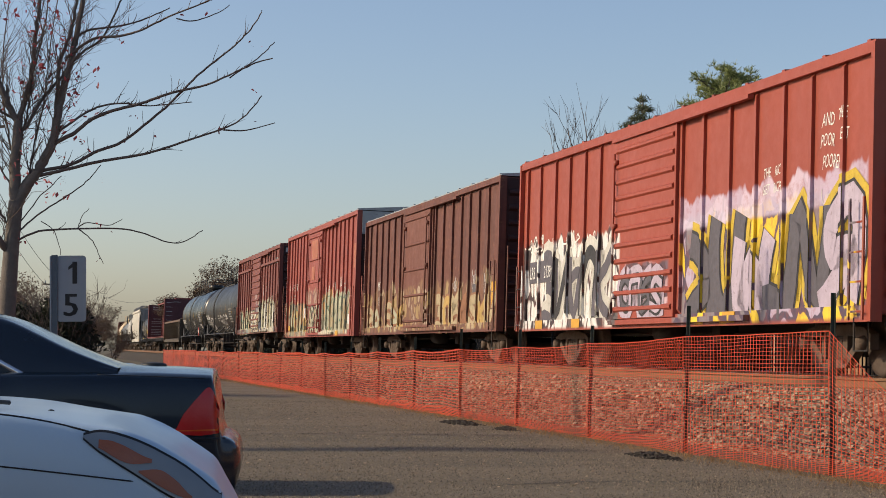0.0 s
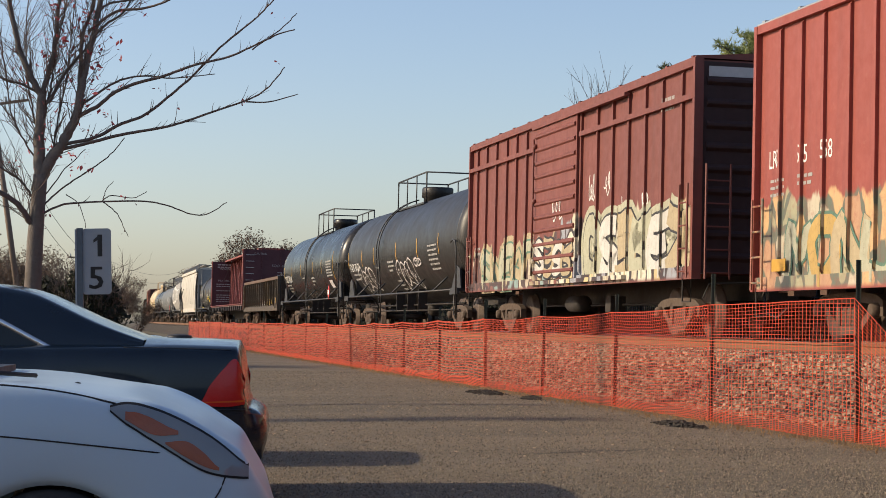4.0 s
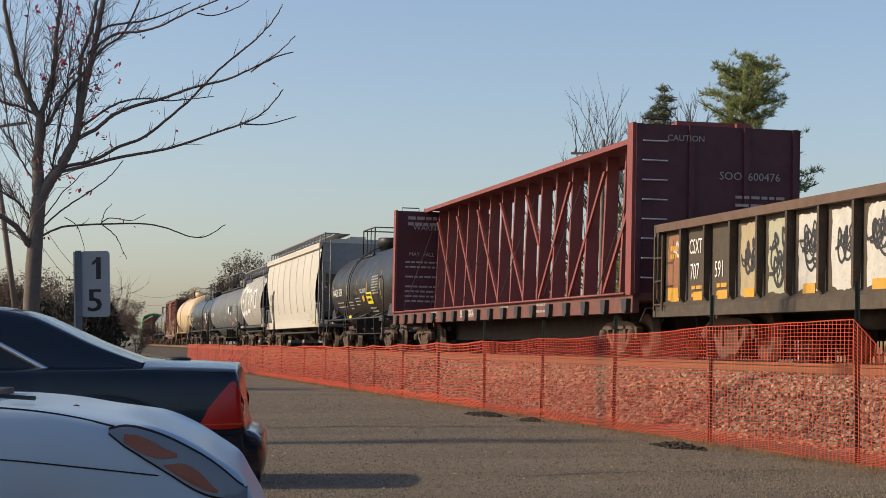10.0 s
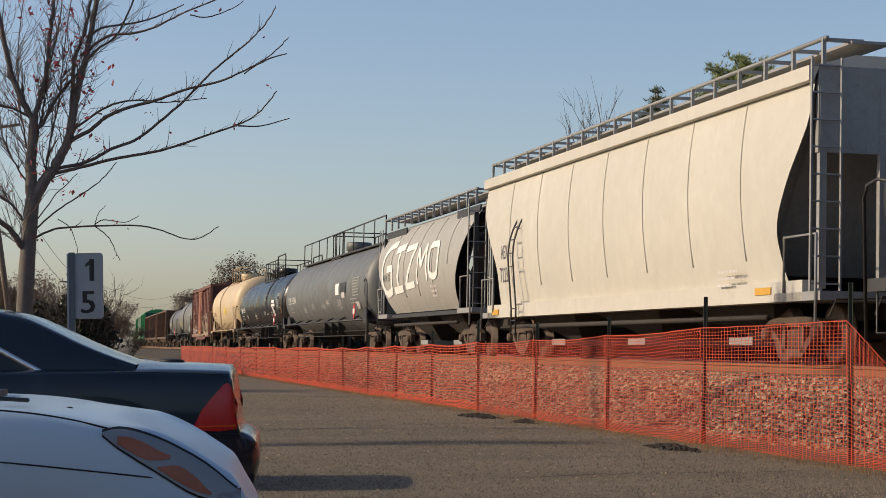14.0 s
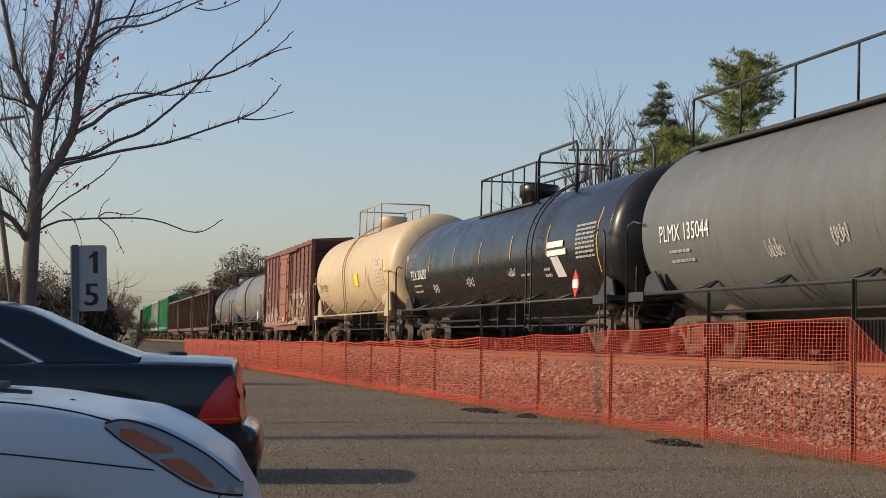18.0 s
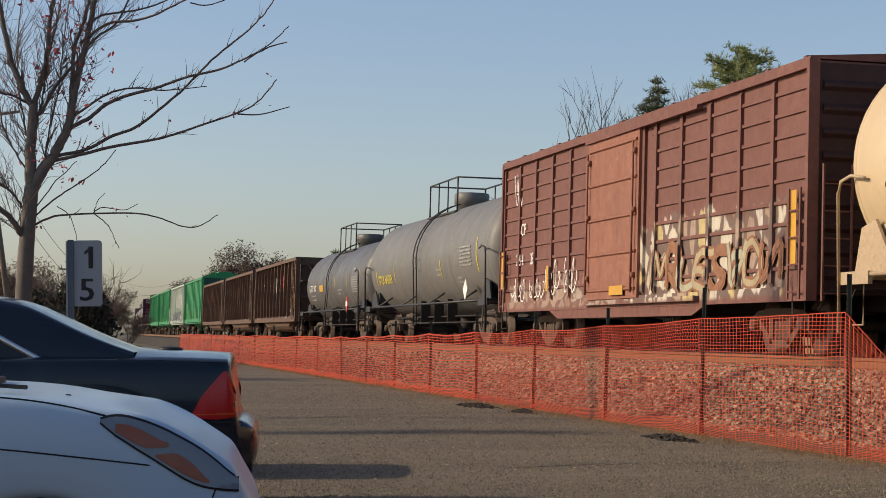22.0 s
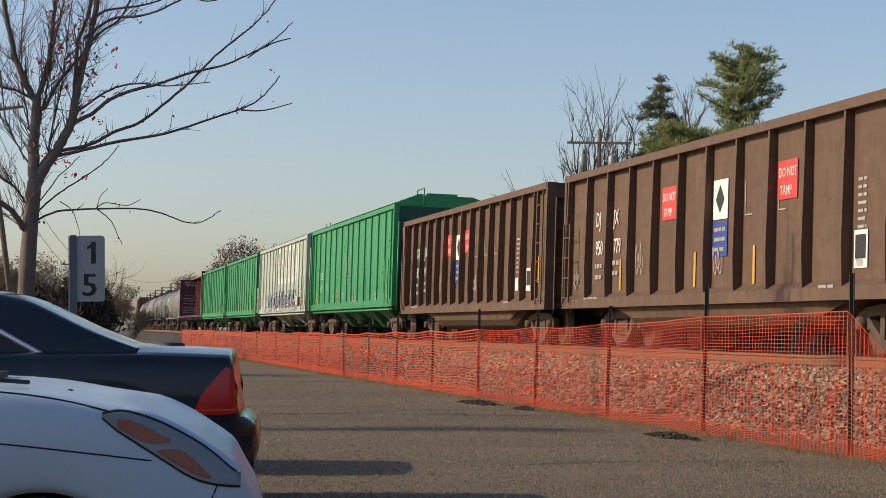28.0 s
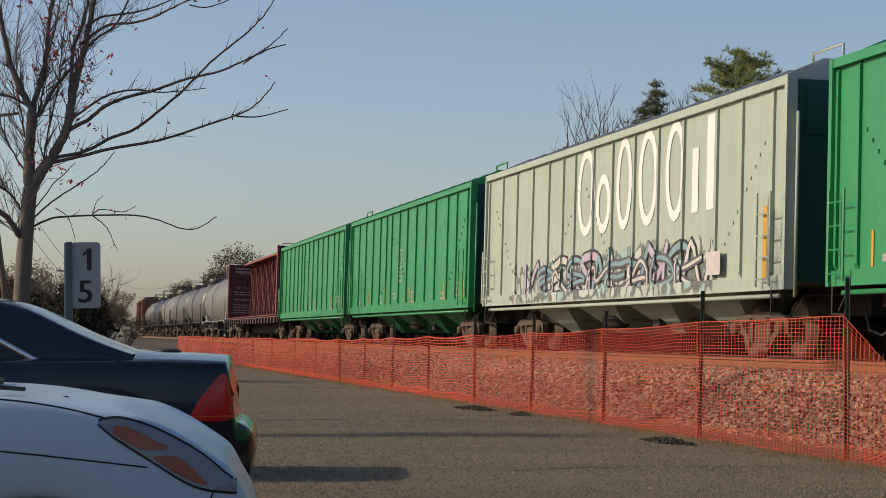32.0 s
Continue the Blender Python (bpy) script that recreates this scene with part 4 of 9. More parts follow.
    # ladders and grab irons
    if hopper:
        ladder(car, L / 2 - 0.55, z0 + 0.05, z0 + 1.35, -Y - 0.16, mat_body, 0.5, 0.3)
        ladder(car, -L / 2 + 0.4, z0 + 0.05, z0 + 1.2, -Y - 0.16, mat_body, 0.45, 0.3)
        gh = smooth(Geo()).tube([(L / 2 + 0.12, -Y + 0.05, z0 - 0.1), (L / 2 + 0.12, -Y + 0.05, H - 0.5)], 0.025, 6)
        part("end_rail", gh, mat_body, car)
    else:
        ladder(car, L / 2 - 0.28, z0 + 0.02, z0 + 1.5, -Y - 0.13, mat_body, 0.4, 0.36)
        ladder(car, -L / 2 + 0.28, z0 + 0.02, z0 + 1.3, -Y - 0.13, mat_body, 0.4, 0.36)
        ladder(car, L / 2 + 0.14, z0, z0 + 1.8, -Y + 0.3, mat_body, 0.4, 0.36, "end")
    for x in (L / 2 - 0.28, -L / 2 + 0.28):
        part("stirrup_step", smooth(Geo()).tube([(x - 0.2, -Y - 0.05, z0 + 0.05), (x - 0.2, -Y - 0.05, z0 - 0.35), (x + 0.2, -Y - 0.05, z0 - 0.35), (x + 0.2, -Y - 0.05, z0 + 0.05)], 0.015, 5), M_UNDER, car)
    if hopper:
        for k, x in enumerate((-L * 0.27, -L * 0.09, L * 0.09, L * 0.27)):
            g = Geo()
            t, b = L * 0.085, 0.35
            vs = [(x - t, -1.35, z0 + 0.12), (x + t, -1.35, z0 + 0.12), (x + t, 1.35, z0 + 0.12), (x - t, 1.35, z0 + 0.12), (x - b, -0.55, 0.38), (x + b, -0.55, 0.38), (x + b, 0.55, 0.38), (x - b, 0.55, 0.38)]
            g.add(vs, [(0, 1, 5, 4), (1, 2, 6, 5), (2, 3, 7, 6), (3, 0, 4, 7), (4, 5, 6, 7)])
            if abs(x) < L / 2 - 3.2:
                part("discharge_hopper", g, mat_body, car)
        part("side_pipe", smooth(Geo()).tube([(-L / 2 + 0.3, -1.5, z0 - 0.08), (L / 2 - 0.3, -1.5, z0 - 0.08)], 0.035, 6), mat_body, car)
    add_under(car, L, z0)
    for e in (-1, 1):
        add_bogie(car, e * (L / 2 - 2.15))
    add_couplers(car, L)
    return car


def wrap(g, R, zc, lift=0.012):
    """Flat marks (x, height) bent round a tank's near side; height is measured along z."""
    def fn(x, y, z):
        h = max(-0.98, min(0.98, (z - zc) / R))
        c = math.sqrt(1 - h * h)
        return (x, -(R + lift) * c, zc + (R + lift) * h)
    return shifted(g, fn)


def tank_car(name, label, L, body_L, R, top, mat_tank, mat_trim, x_shift=0.0, ticks=(), tick_mat=None, platform=(0.0, 1.6), full_rail=False, ladder_x=0.0, rail_struts=5, box_sill=True, band=(), group="tank cars of the freight train", placard=None, loop=None):
    car = start_car(name, label, "tank car", group)
    zc = top - R
    hb, d = body_L / 2 + 0.06 * R, R * 0.36
    head = [(d * (1 - r ** 3.4) ** 0.48, max(0.02, R * r)) for r in (0.0, 0.2, 0.4, 0.55, 0.68, 0.78, 0.86, 0.92, 0.96, 0.985, 1.0)]
    prof = [(-hb - a, r) for a, r in head]
    prof += [(mix(-hb, hb, k / 6), R) for k in range(1, 6)]
    prof += [(hb + a, r) for a, r in reversed(head)]
    g = smooth(Geo()).lathe(prof, "x", 56, (x_shift, 0, zc))
    tank = part("tank", g, mat_tank, car)
    for bx in (-hb + x_shift, hb + x_shift) + tuple(band):   # weld seams
        part("weld_seam", smooth(Geo()).lathe([(-0.02, R - 0.01), (-0.012, R + 0.006), (0.012, R + 0.006), (0.02, R - 0.01)], "x", 56, (bx, 0, zc)), mat_tank, tank)
    # stub sills, saddles and end platforms
    for e in (-1, 1):
        x = e * (L / 2 - 1.0)
        part("stub_sill", Geo().box(min(x - 1.1, x + 1.0), max(x - 1.1, x + 1.0), -0.3, 0.3, 0.68, 1.02), M_UNDER, car)
        xs = e * (hb - 0.55) + x_shift
        h = R * 0.62
        y0 = math.sqrt(max(0.05, R * R - (R * 0.30) ** 2))
        part("saddle", Geo().prism_x([(-1.3, 0.95), (1.3, 0.95), (y0 * 0.93, zc - R * 0.5), (0.6, zc - R * 0.86), (-0.6, zc - R * 0.86), (-y0 * 0.93, zc - R * 0.5)], xs - 0.16, xs + 0.16), mat_trim, car)
        part("saddle_web", Geo().prism_y([(xs - e * 0.45, 1.0), (xs + e * 0.75, 1.0), (xs + e * 0.55, zc - R * 0.52), (xs + e * 0.15, zc - R * 0.46)], -R * 0.93 - 0.02, -R * 0.93 + 0.02), mat_trim, car)
        px = e * (L / 2 - 0.42)
        part("end_platform", Geo().box(px - 0.42, px + 0.42, -1.5, 1.5, 0.98, 1.05), mat_trim, car)
        part("end_fascia", Geo().box(px - 0.45, px + 0.45, -1.56, -1.5, 0.9, 1.06), mat_trim, car, "pale stencilled step board")
        r1 = smooth(Geo()).tube([(px + e * 0.38, -1.56, 0.3), (px + e * 0.38, -1.6, 2.05), (px + e * 0.3, -1.6, 2.2), (px, -1.6, 2.25), (px - e * 0.35, -1.58, 2.2)], 0.022, 6)
        part("hand_rail", r1, mat_trim, car)
        r2 = smooth(Geo()).tube([(px + e * 0.38, -1.0, 1.0), (px + e * 0.38, -1.0, 2.1), (px + e * 0.38, 1.0, 2.1), (px + e * 0.38, 1.0, 1.0)], 0.02, 6)
        part("hand_rail", r2, mat_trim, car)
        st = smooth(Geo()).tube([(px - 0.2, -1.5, 1.0), (px - 0.2, -1.5, 0.4), (px + 0.2, -1.5, 0.4), (px + 0.2, -1.5, 1.0)], 0.016, 5)
        part("stirrup_step", st, mat_trim, car)
    # long side rail with slanted struts to the tank
    part("side_rail", smooth(Geo()).tube([(-L / 2 + 0.8, -1.52, 1.02), (L / 2 - 0.8, -1.52, 1.02)], 0.03, 6), mat_trim, car)
    for i in range(rail_struts):
        x = mix(-hb * 0.72, hb * 0.72, i / max(1, rail_struts - 1)) + x_shift
        yt = -R * math.sin(math.acos(0.62))
        for e in ((-1, 1) if full_rail else (1,)):
            s = smooth(Geo()).tube([(x - e * 0.38, -1.52, 1.03), (x, yt - 0.03, zc - R * 0.62)], 0.028, 5)
            part("strut", s, mat_trim, car)
    if box_sill:
        part("bottom_pipe", smooth(Geo()).tube([(-hb + 1.6, -0.9, 0.72), (hb - 1.6, -0.9, 0.72)], 0.03, 6), M_UNDER, car)
        part("bottom_pipe", smooth(Geo()).tube([(-hb + 1.4, -1.1, 0.55), (hb - 1.4, -1.1, 0.55)], 0.02, 5), M_UNDER, car)
        for x in (-1.6, 0.2, 1.9):
            part("pipe_hanger", Geo().box(x - 0.03, x + 0.03, -1.12, -0.86, 0.5, 1.15), M_UNDER, car)
    part("outlet_valve", smooth(Geo()).lathe([(0.42, 0.12), (0.5, 0.2), (zc - R + 0.1, 0.24)], "z", 14, (platform[0], 0, 0)), M_UNDER, car)
    # top fittings
    fx, fw = platform
    part("dome_cover", smooth(Geo()).lathe([(-0.15, 0.40), (0.08, 0.42), (0.10, 0.47), (0.36, 0.47), (0.40, 0.44), (0.42, 0.1)], "z", 24, (fx, 0, top)), mat_tank, car)
    z1 = zc + math.sqrt(R * R - 0.64) + 0.05
    hr = top + 0.68 - z1
    for y0 in (-0.85, 0.55):
        part("top_walkway", Geo().box(fx - fw, fx + fw, y0, y0 + 0.3, z1 - 0.05, z1), mat_trim, car)
    def railing(x0, x1, n, h=hr):
        for y in (-0.78, 0.78):
            rl = smooth(Geo()).tube([(x0, y, z1), (x0, y, z1 + h), (x1, y, z1 + h), (x1, y, z1)], 0.024, 6)
            part("top_rail", rl, mat_trim, car)
            for i in range(1, n):
                x = mix(x0, x1, i / n)
                part("rail_post", smooth(Geo()).tube([(x, y, z1), (x, y, z1 + h)], 0.02, 5), mat_trim, car)
    railing(fx - fw, fx + fw, 3 if fw < 2.5 else 5)
    for x in (fx - fw, fx + fw):
        part("end_bar", smooth(Geo()).tube([(x, -0.78, z1 + hr), (x, 0.78, z1 + hr)], 0.022, 6), mat_trim, car)
    if loop:        # tall bent guard rail beside the ladder head
        a, b, h = loop
        for y in (-0.82, 0.82):
            bend = [(a, y, z1 - 0.05), (a, y, z1 + h - 0.12), (a + 0.12, y, z1 + h), (b - 0.12, y, z1 + h), (b, y, z1 + h - 0.12), (b, y, z1 - 0.05)]
            part("guard_loop", smooth(Geo()).tube(bend, 0.032, 8), mat_trim, car)
            part("guard_bar", smooth(Geo()).tube([(a, y, z1 + h * 0.5), (b, y, z1 + h * 0.5)], 0.022, 6), mat_trim, car)
    if full_rail:
        part("top_walkway", Geo().box(-hb + 0.3, hb - 0.3, -0.9, -0.55, z1, z1 + 0.05), mat_trim, car)
        rl = smooth(Geo()).tube([(-hb + 0.3, -0.85, z1), (-hb + 0.3, -0.85, z1 + hr), (hb - 0.3, -0.85, z1 + hr), (hb - 0.3, -0.85, z1)], 0.024, 6)
        part("top_rail", rl, mat_trim, car)
        for i in range(1, 9):
            x = mix(-hb + 0.3, hb - 0.3, i / 9)
            part("rail_post", smooth(Geo()).tube([(x, -0.85, z1), (x, -0.85, z1 + hr)], 0.02, 5), mat_trim, car)
    # ladder bent over the tank's side
    lg = smooth(Geo())
    for a in (-0.21, 0.21):
        pts = []
        for k in range(13):
            w = math.radians(mix(75, -8, k / 12))
            pts.append((ladder_x + a, -(R + 0.12) * math.cos(w), zc + (R + 0.12) * math.sin(w)))
        pts += [(ladder_x + a, -1.53, 1.0), (ladder_x + a, -1.53, 0.45)]
        lg.tube(pts, 0.02, 5)
    for k in range(9):
        w = math.radians(mix(72, -8, k / 8))
        y, z = -(R + 0.12) * math.cos(w), zc + (R + 0.12) * math.sin(w)
        lg.tube([(ladder_x - 0.21, y, z), (ladder_x + 0.21, y, z)], 0.014, 5)
    for z in (0.5, 0.75, 1.0):
        lg.tube([(ladder_x - 0.21, -1.53, z), (ladder_x + 0.21, -1.53, z)], 0.014, 5)
    part("ladder", lg, mat_trim, car)
    for x, z, h in ticks:
        t = Geo()
        for k in range(4):
            za, zb = mix(z, z + h, k / 4), mix(z, z + h, (k + 1) / 4)
            t.add([(x, 0, za), (x + 0.06, 0, za), (x + 0.06, 0, zb), (x, 0, zb)], [(0, 1, 2, 3)])
        part("tick_mark", wrap(t, R, zc), tick_mat or M_YELLOW, car)
    if placard:
        x, z = placard
        part("placard", Geo().prism_y([(x, z - 0.27), (x + 0.27, z), (x, z + 0.27), (x - 0.27, z)], -1.58, -1.56), M_RED, car, "red diamond warning placard")
        part("placard_text", Geo().prism_y([(x - 0.17, z - 0.08), (x + 0.17, z - 0.08), (x + 0.17, z + 0.08), (x - 0.17, z + 0.08)], -1.586, -1.582), M_WHITE, car)
    for e in (-1, 1):
        add_bogie(car, e * (L / 2 - 2.1))
    add_couplers(car, L)
    return car, zc


def by_word(items):
    """Splits lines of writing into words, each with its own place."""
    for body, x, z, size, sq in items:
        done = ""
        for k, w in enumerate(body.split()):
            cut = body.index(w, len(done))
            full, own = letters(body[:cut + len(w)], size, sq), letters(w, size, sq)
            yield w, x + max(p[0] for p in full.v) - max(p[0] for p in own.v), z, size, sq
            done = body[:cut + len(w)]


def tank_text(car, R, zc, items, material=None):
    fitted = [(body, x, z, size, width / max(p[0] for p in letters(body, size).v)) for body, x, z, size, width in items]
    for body, x, z, size, sq in by_word(fitted):
        part("lettering", wrap(shifted(letters(body, size, sq), lambda a, b, c: (a + x, 0, c + z)), R, zc, 0.02), material or M_WHITE, car)


def tank_bars(car, R, zc, items, material=None, seed=1):
    for i, (x, z, rows, pitch, height) in enumerate(items):
        tagged(part("small_print", wrap(bars(Geo(), x, z, rows, pitch, height * 0.8, seed + i), R, zc, 0.02), material or M_PRINT, car), kind="stuff")


def hopper_half(w, barrel):
    """Half width of a covered hopper's side, from the sill (w = 0) to the eave (w = 1)."""
    if barrel:
        return 1.58 * math.sqrt(max(0.0, 1 - ((w - 0.46) / 0.74) ** 2))
    return 1.26 + 0.30 * math.sin(math.pi * (0.06 + 0.80 * max(0, min(1, w)))) ** 0.8


def curved_hopper(name, label, L, H, z0, mat_side, mat_end, mat_trim, barrel=False):
    """A covered hopper with smooth bulging sides, or with a barrel-shaped body."""
    car = start_car(name, label, "hopper car", "covered hoppers of the freight train")
    sec = []
    back = 0.65 if barrel else 0.0       # the short car's rear end reaches further out
    n = 22
    for k in range(n + 1):
        w = k / n
        z = mix(z0 + 0.12, H, w)
        y = hopper_half(w, barrel)
        sec.append((y, z, w))
    def end_x(w):
        if barrel:
            return L / 2 - 0.45 - along([(0, 1.9), (0.3, 1.25), (0.6, 0.5), (0.85, 0.05), (1, 0.0)], w)
        return L / 2 - 0.35 - along([(0, 1.0), (0.12, 1.1), (0.3, 1.15), (0.5, 0.7), (0.7, 0.15), (0.8, 0.0), (1, 0.0)], w)
    g = smooth(Geo())
    vs, fs, m = [], [], 28
    for side in (-1, 1):
        base = len(vs)
        for y, z, w in sec:
            e = end_x(w)
            for i in range(m + 1):
                x = mix(-e - back, e, i / m)
                vs.append((x, side * y, z))
        for k in range(n):
            for i in range(m):
                a = base + k * (m + 1) + i
                fs.append((a, a + 1, a + m + 2, a + m + 1))
    g.add(vs, fs)
    part("side_shell", g, mat_side, car)
    # inner slope sheets at both ends, set back
    for e in (-1, 1):
        s = Geo()
        x1, x2 = e * (L / 2 - 0.38 + (back if e < 0 else 0)), e * (L / 2 - 2.6)
        yt = 0.82 if barrel else 1.42
        s.add([(x1, -yt, H), (x1, yt, H), (x2, 1.3, 1.25), (x2, -1.3, 1.25)], [(0, 1, 2, 3)])
        s.prism_y([(x1, H), (x2, 1.25), (x2 - e * 0.4, 1.25), (x2 - e * 0.4, H)], -1.24, -1.2)
        part("slope_sheet", s, mat_end, car)
        f = Geo().box(min(e * (L / 2 - 0.40), e * (L / 2 - 0.30)), max(e * (L / 2 - 0.40), e * (L / 2 - 0.30)), -yt * (0.7 if barrel else 1), yt * (0.7 if barrel else 1), H - (0.3 if barrel else 1.15), H - (0.05 if barrel else 0))
        part("end_sheet", f, mat_end, car)
        for y in (-1.35, -0.5, 0.5, 1.35):
            part("end_post", Geo().box(e * (L / 2 - 0.34) - 0.05, e * (L / 2 - 0.34) + 0.05, y - 0.05, y + 0.05, 1.0, H - 0.2), mat_end, car)
        part("end_platform", Geo().box(min(e * (L / 2 - 1.6), e * L / 2), max(e * (L / 2 - 1.6), e * L / 2), -1.5, 1.5, z0 - 0.02, z0 + 0.1), mat_trim, car)
        ladder(car, e * (L / 2 - 0.2 + (back if e < 0 else 0)), z0 + 0.1, H + 0.1, -1.35, mat_trim, 0.42, 0.36, "end" if e > 0 else "side")
        gr = smooth(Geo()).tube([(e * (L / 2 - 1.2), -1.52, z0 + 0.1), (e * (L / 2 - 1.2), -1.52, z0 + 0.85), (e * (L / 2 - 0.1), -1.52, z0 + 0.85), (e * (L / 2 - 0.1), -1.52, z0 - 0.3)], 0.022, 6)
        part("hand_rail", gr, mat_trim, car)
    for sy in (-1, 1):
        y0, y1 = sorted((sy * (1.36 if barrel else 1.5), sy * 1.22))
        part("side_sill", Geo().box(-L / 2 + 0.6, L / 2 - 0.6, y0, y1, z0 - 0.02, z0 + (0.08 if barrel else 0.26)), mat_end if barrel else mat_side, car)
    # upright seams of the side sheets
    for k in range(1, 6 if barrel else 8):
        x = mix(-L / 2 + 0.5, L / 2 - 0.5, k / (6 if barrel else 8))
        w0, pts = (0.16 if abs(x) < L / 2 - 2.6 else 0.45), []
        for i in range(11):
            w = mix(w0, 0.97, i / 10)
            pts.append((x, -hopper_half(w, barrel) - 0.004, mix(z0 + 0.12, H, w)))
        part("side_seam", smooth(Geo()).tube(pts, 0.016, 5), mat_side, car)
    if not barrel:
        part("top_chord", Geo().prism_x([(-1.5, H - 0.22), (-1.56, H - 0.2), (-1.56, H), (-1.4, H + 0.02)], -L / 2 + 0.3, L / 2 - 0.3), mat_side, car)
    part("roof", Geo().prism_x([(-1.08, H - 0.03), (-0.7, H + 0.16), (0.7, H + 0.16), (1.08, H - 0.03)] if barrel else [(-1.5, H), (-0.9, H + 0.16), (0.9, H + 0.16), (1.5, H)], -L / 2 + 0.3, L / 2 - 0.3), mat_side, car)
    part("roof_hatch", Geo().box(-L / 2 + 1.2, L / 2 - 1.2, -0.3, 0.3, H + 0.16, H + 0.3), mat_side, car)
    # running board with its edge frame
    z = H + 0.30
    wk = Geo().box(-L / 2 + 0.2, L / 2 - 0.2, -1.0, -0.45, z, z + 0.04)
    part("running_board", wk, mat_trim, car)
    ed = smooth(Geo()).tube([(-L / 2 + 0.2, -1.35, z + 0.06), (L / 2 - 0.2, -1.35, z + 0.06)], 0.03, 6)
    part("roof_rail", ed, mat_trim, car)
    k = int(L / 1.05)
    br = Geo().box(-0.03, 0.03, -1.36, -0.8, z + 0.02, z + 0.07).box(-0.025, 0.025, -1.38, -1.33, H, z + 0.08).mesh("rail_bracket", mat_trim)
    for i in range(k + 1):
        part("rail_bracket", br, None, car, at=(mix(-L / 2 + 0.3, L / 2 - 0.3, i / k), 0, 0))
    for x in ((-L * 0.27, 0.0, L * 0.27) if L > 15 else (-L * 0.17, L * 0.17)):
        t, b = min(L * 0.13, 2.2), 0.4
        h = Geo()
        h.add([(x - t, -1.25, z0 + 0.1), (x + t, -1.25, z0 + 0.1), (x + t, 1.25, z0 + 0.1), (x - t, 1.25, z0 + 0.1), (x - b, -0.5, 0.36), (x + b, -0.5, 0.36), (x + b, 0.5, 0.36), (x - b, 0.5, 0.36)],
              [(0, 1, 5, 4), (1, 2, 6, 5), (2, 3, 7, 6), (3, 0, 4, 7), (4, 5, 6, 7)])
        if abs(x) < L / 2 - 3.5:
            # black, not the body colour: the shade below the car is painted on
            part("discharge_hopper", h, M_UNDER, car)
            part("discharge_gate", Geo().box(x - 0.5, x + 0.5, -0.9, 0.9, 0.26, 0.38), mat_trim, car)
    # pipe blackened too, to sink into that painted shade
    part("train_pipe", smooth(Geo()).tube([(-L / 2 + 2.2, -1.35, z0 - 0.22), (L / 2 - 2.2, -1.35, z0 - 0.22)], 0.045, 8), M_UNDER, car)
    add_under(car, L, z0, False)
    for e in (-1, 1):
        add_bogie(car, e * (L / 2 - 2.0))
    add_couplers(car, L)
    return car


def gondola(name, label, L, H, z0, mat_side, ribs, tall=False, mat_in=None, rim_mat=None):
    """An open car with outside ribs; tall ones have ribs that splay and a round belly."""
    car = start_car(name, label, "gondola car", "open gondolas of the freight train")
    Y = 1.42
    inner = mat_in or mat_side
    for s in (-1, 1):
        part("side_wall", Geo().box(-L / 2 + 0.05, L / 2 - 0.05, min(s * Y, s * (Y - 0.05)), max(s * Y, s * (Y - 0.05)), z0 + 0.1, H - 0.05), mat_side, car)
        part("top_rim", Geo().box(-L / 2, L / 2, min(s * (Y - 0.08), s * (Y + 0.14)), max(s * (Y - 0.08), s * (Y + 0.14)), H - 0.13, H), rim_mat or mat_side, car)
        part("side_sill", Geo().prism_x([(s * (Y - 0.05), z0), (s * (Y + 0.13), z0), (s * (Y + 0.13), z0 + 0.17), (s * Y, z0 + 0.26)], -L / 2, L / 2), mat_side, car)
    if tall:
        rib = Geo()
        w, z1, z2 = 0.06, z0 + 0.25, H - 0.13
        ys = [(-Y, z2), (-Y - 0.12, z2), (-Y - 0.15, z0 + 0.7), (-Y - 0.13, z1 - 0.06), (-Y, z1 - 0.06)]
        rib.prism_x(ys, -w / 2, w / 2)
        rib = rib.mesh("rib", mat_side)
    else:
        rib = Geo().prism_x([(-Y, H - 0.13), (-Y - 0.13, H - 0.14), (-Y - 0.13, z0 + 0.3), (-Y - 0.04, z0 + 0.18)], -0.035, 0.035).mesh("rib", mat_side)
    for i in range(ribs + 1):
        x = mix(-L / 2 + (0.35 if tall and ribs == 15 else 0.1), L / 2 - 0.1, i / ribs)
        part("rib", rib, None, car, at=(x, 0, 0))
    for e in (-1, 1):
        g = Geo()
        x = e * (L / 2 - 0.05)
        g.box(min(x, x - e * 0.06), max(x, x - e * 0.06), -Y, Y, z0 + 0.1, H)
        ew = part("end_wall", g, mat_side, car)
        for kk in range(4):
            z = mix(z0 + 0.35, H - 0.25, kk / 3)
            part("stiffener", Geo().box(min(x, x + e * 0.1), max(x, x + e * 0.1), -Y + 0.05, Y - 0.05, z - 0.06, z + 0.06), mat_side, ew)
        part("corner_post", Geo().box(e * L / 2 - 0.08, e * L / 2 + 0.04, -Y - 0.14, -Y + 0.06, z0, H), mat_side, car)
    part("floor", Geo().box(-L / 2 + 0.1, L / 2 - 0.1, -Y, Y, z0 + 0.05, z0 + 0.12), inner, car)
    if tall:
        belly = Geo()
        lb, r = L / 2 - 3.7, 0.42
        poly = [(-1.42, z0 + 0.05)] + [(-1.42 + 0.62 * (1 - math.cos(w)), z0 + 0.02 - r * math.sin(w)) for w in (0.5, 0.9, 1.3, 1.57)] + [(1.42 - 0.62 * (1 - math.cos(w)), z0 + 0.02 - r * math.sin(w)) for w in (1.57, 1.3, 0.9, 0.5)] + [(1.42, z0 + 0.05)]
        n = len(poly)
        vs = []
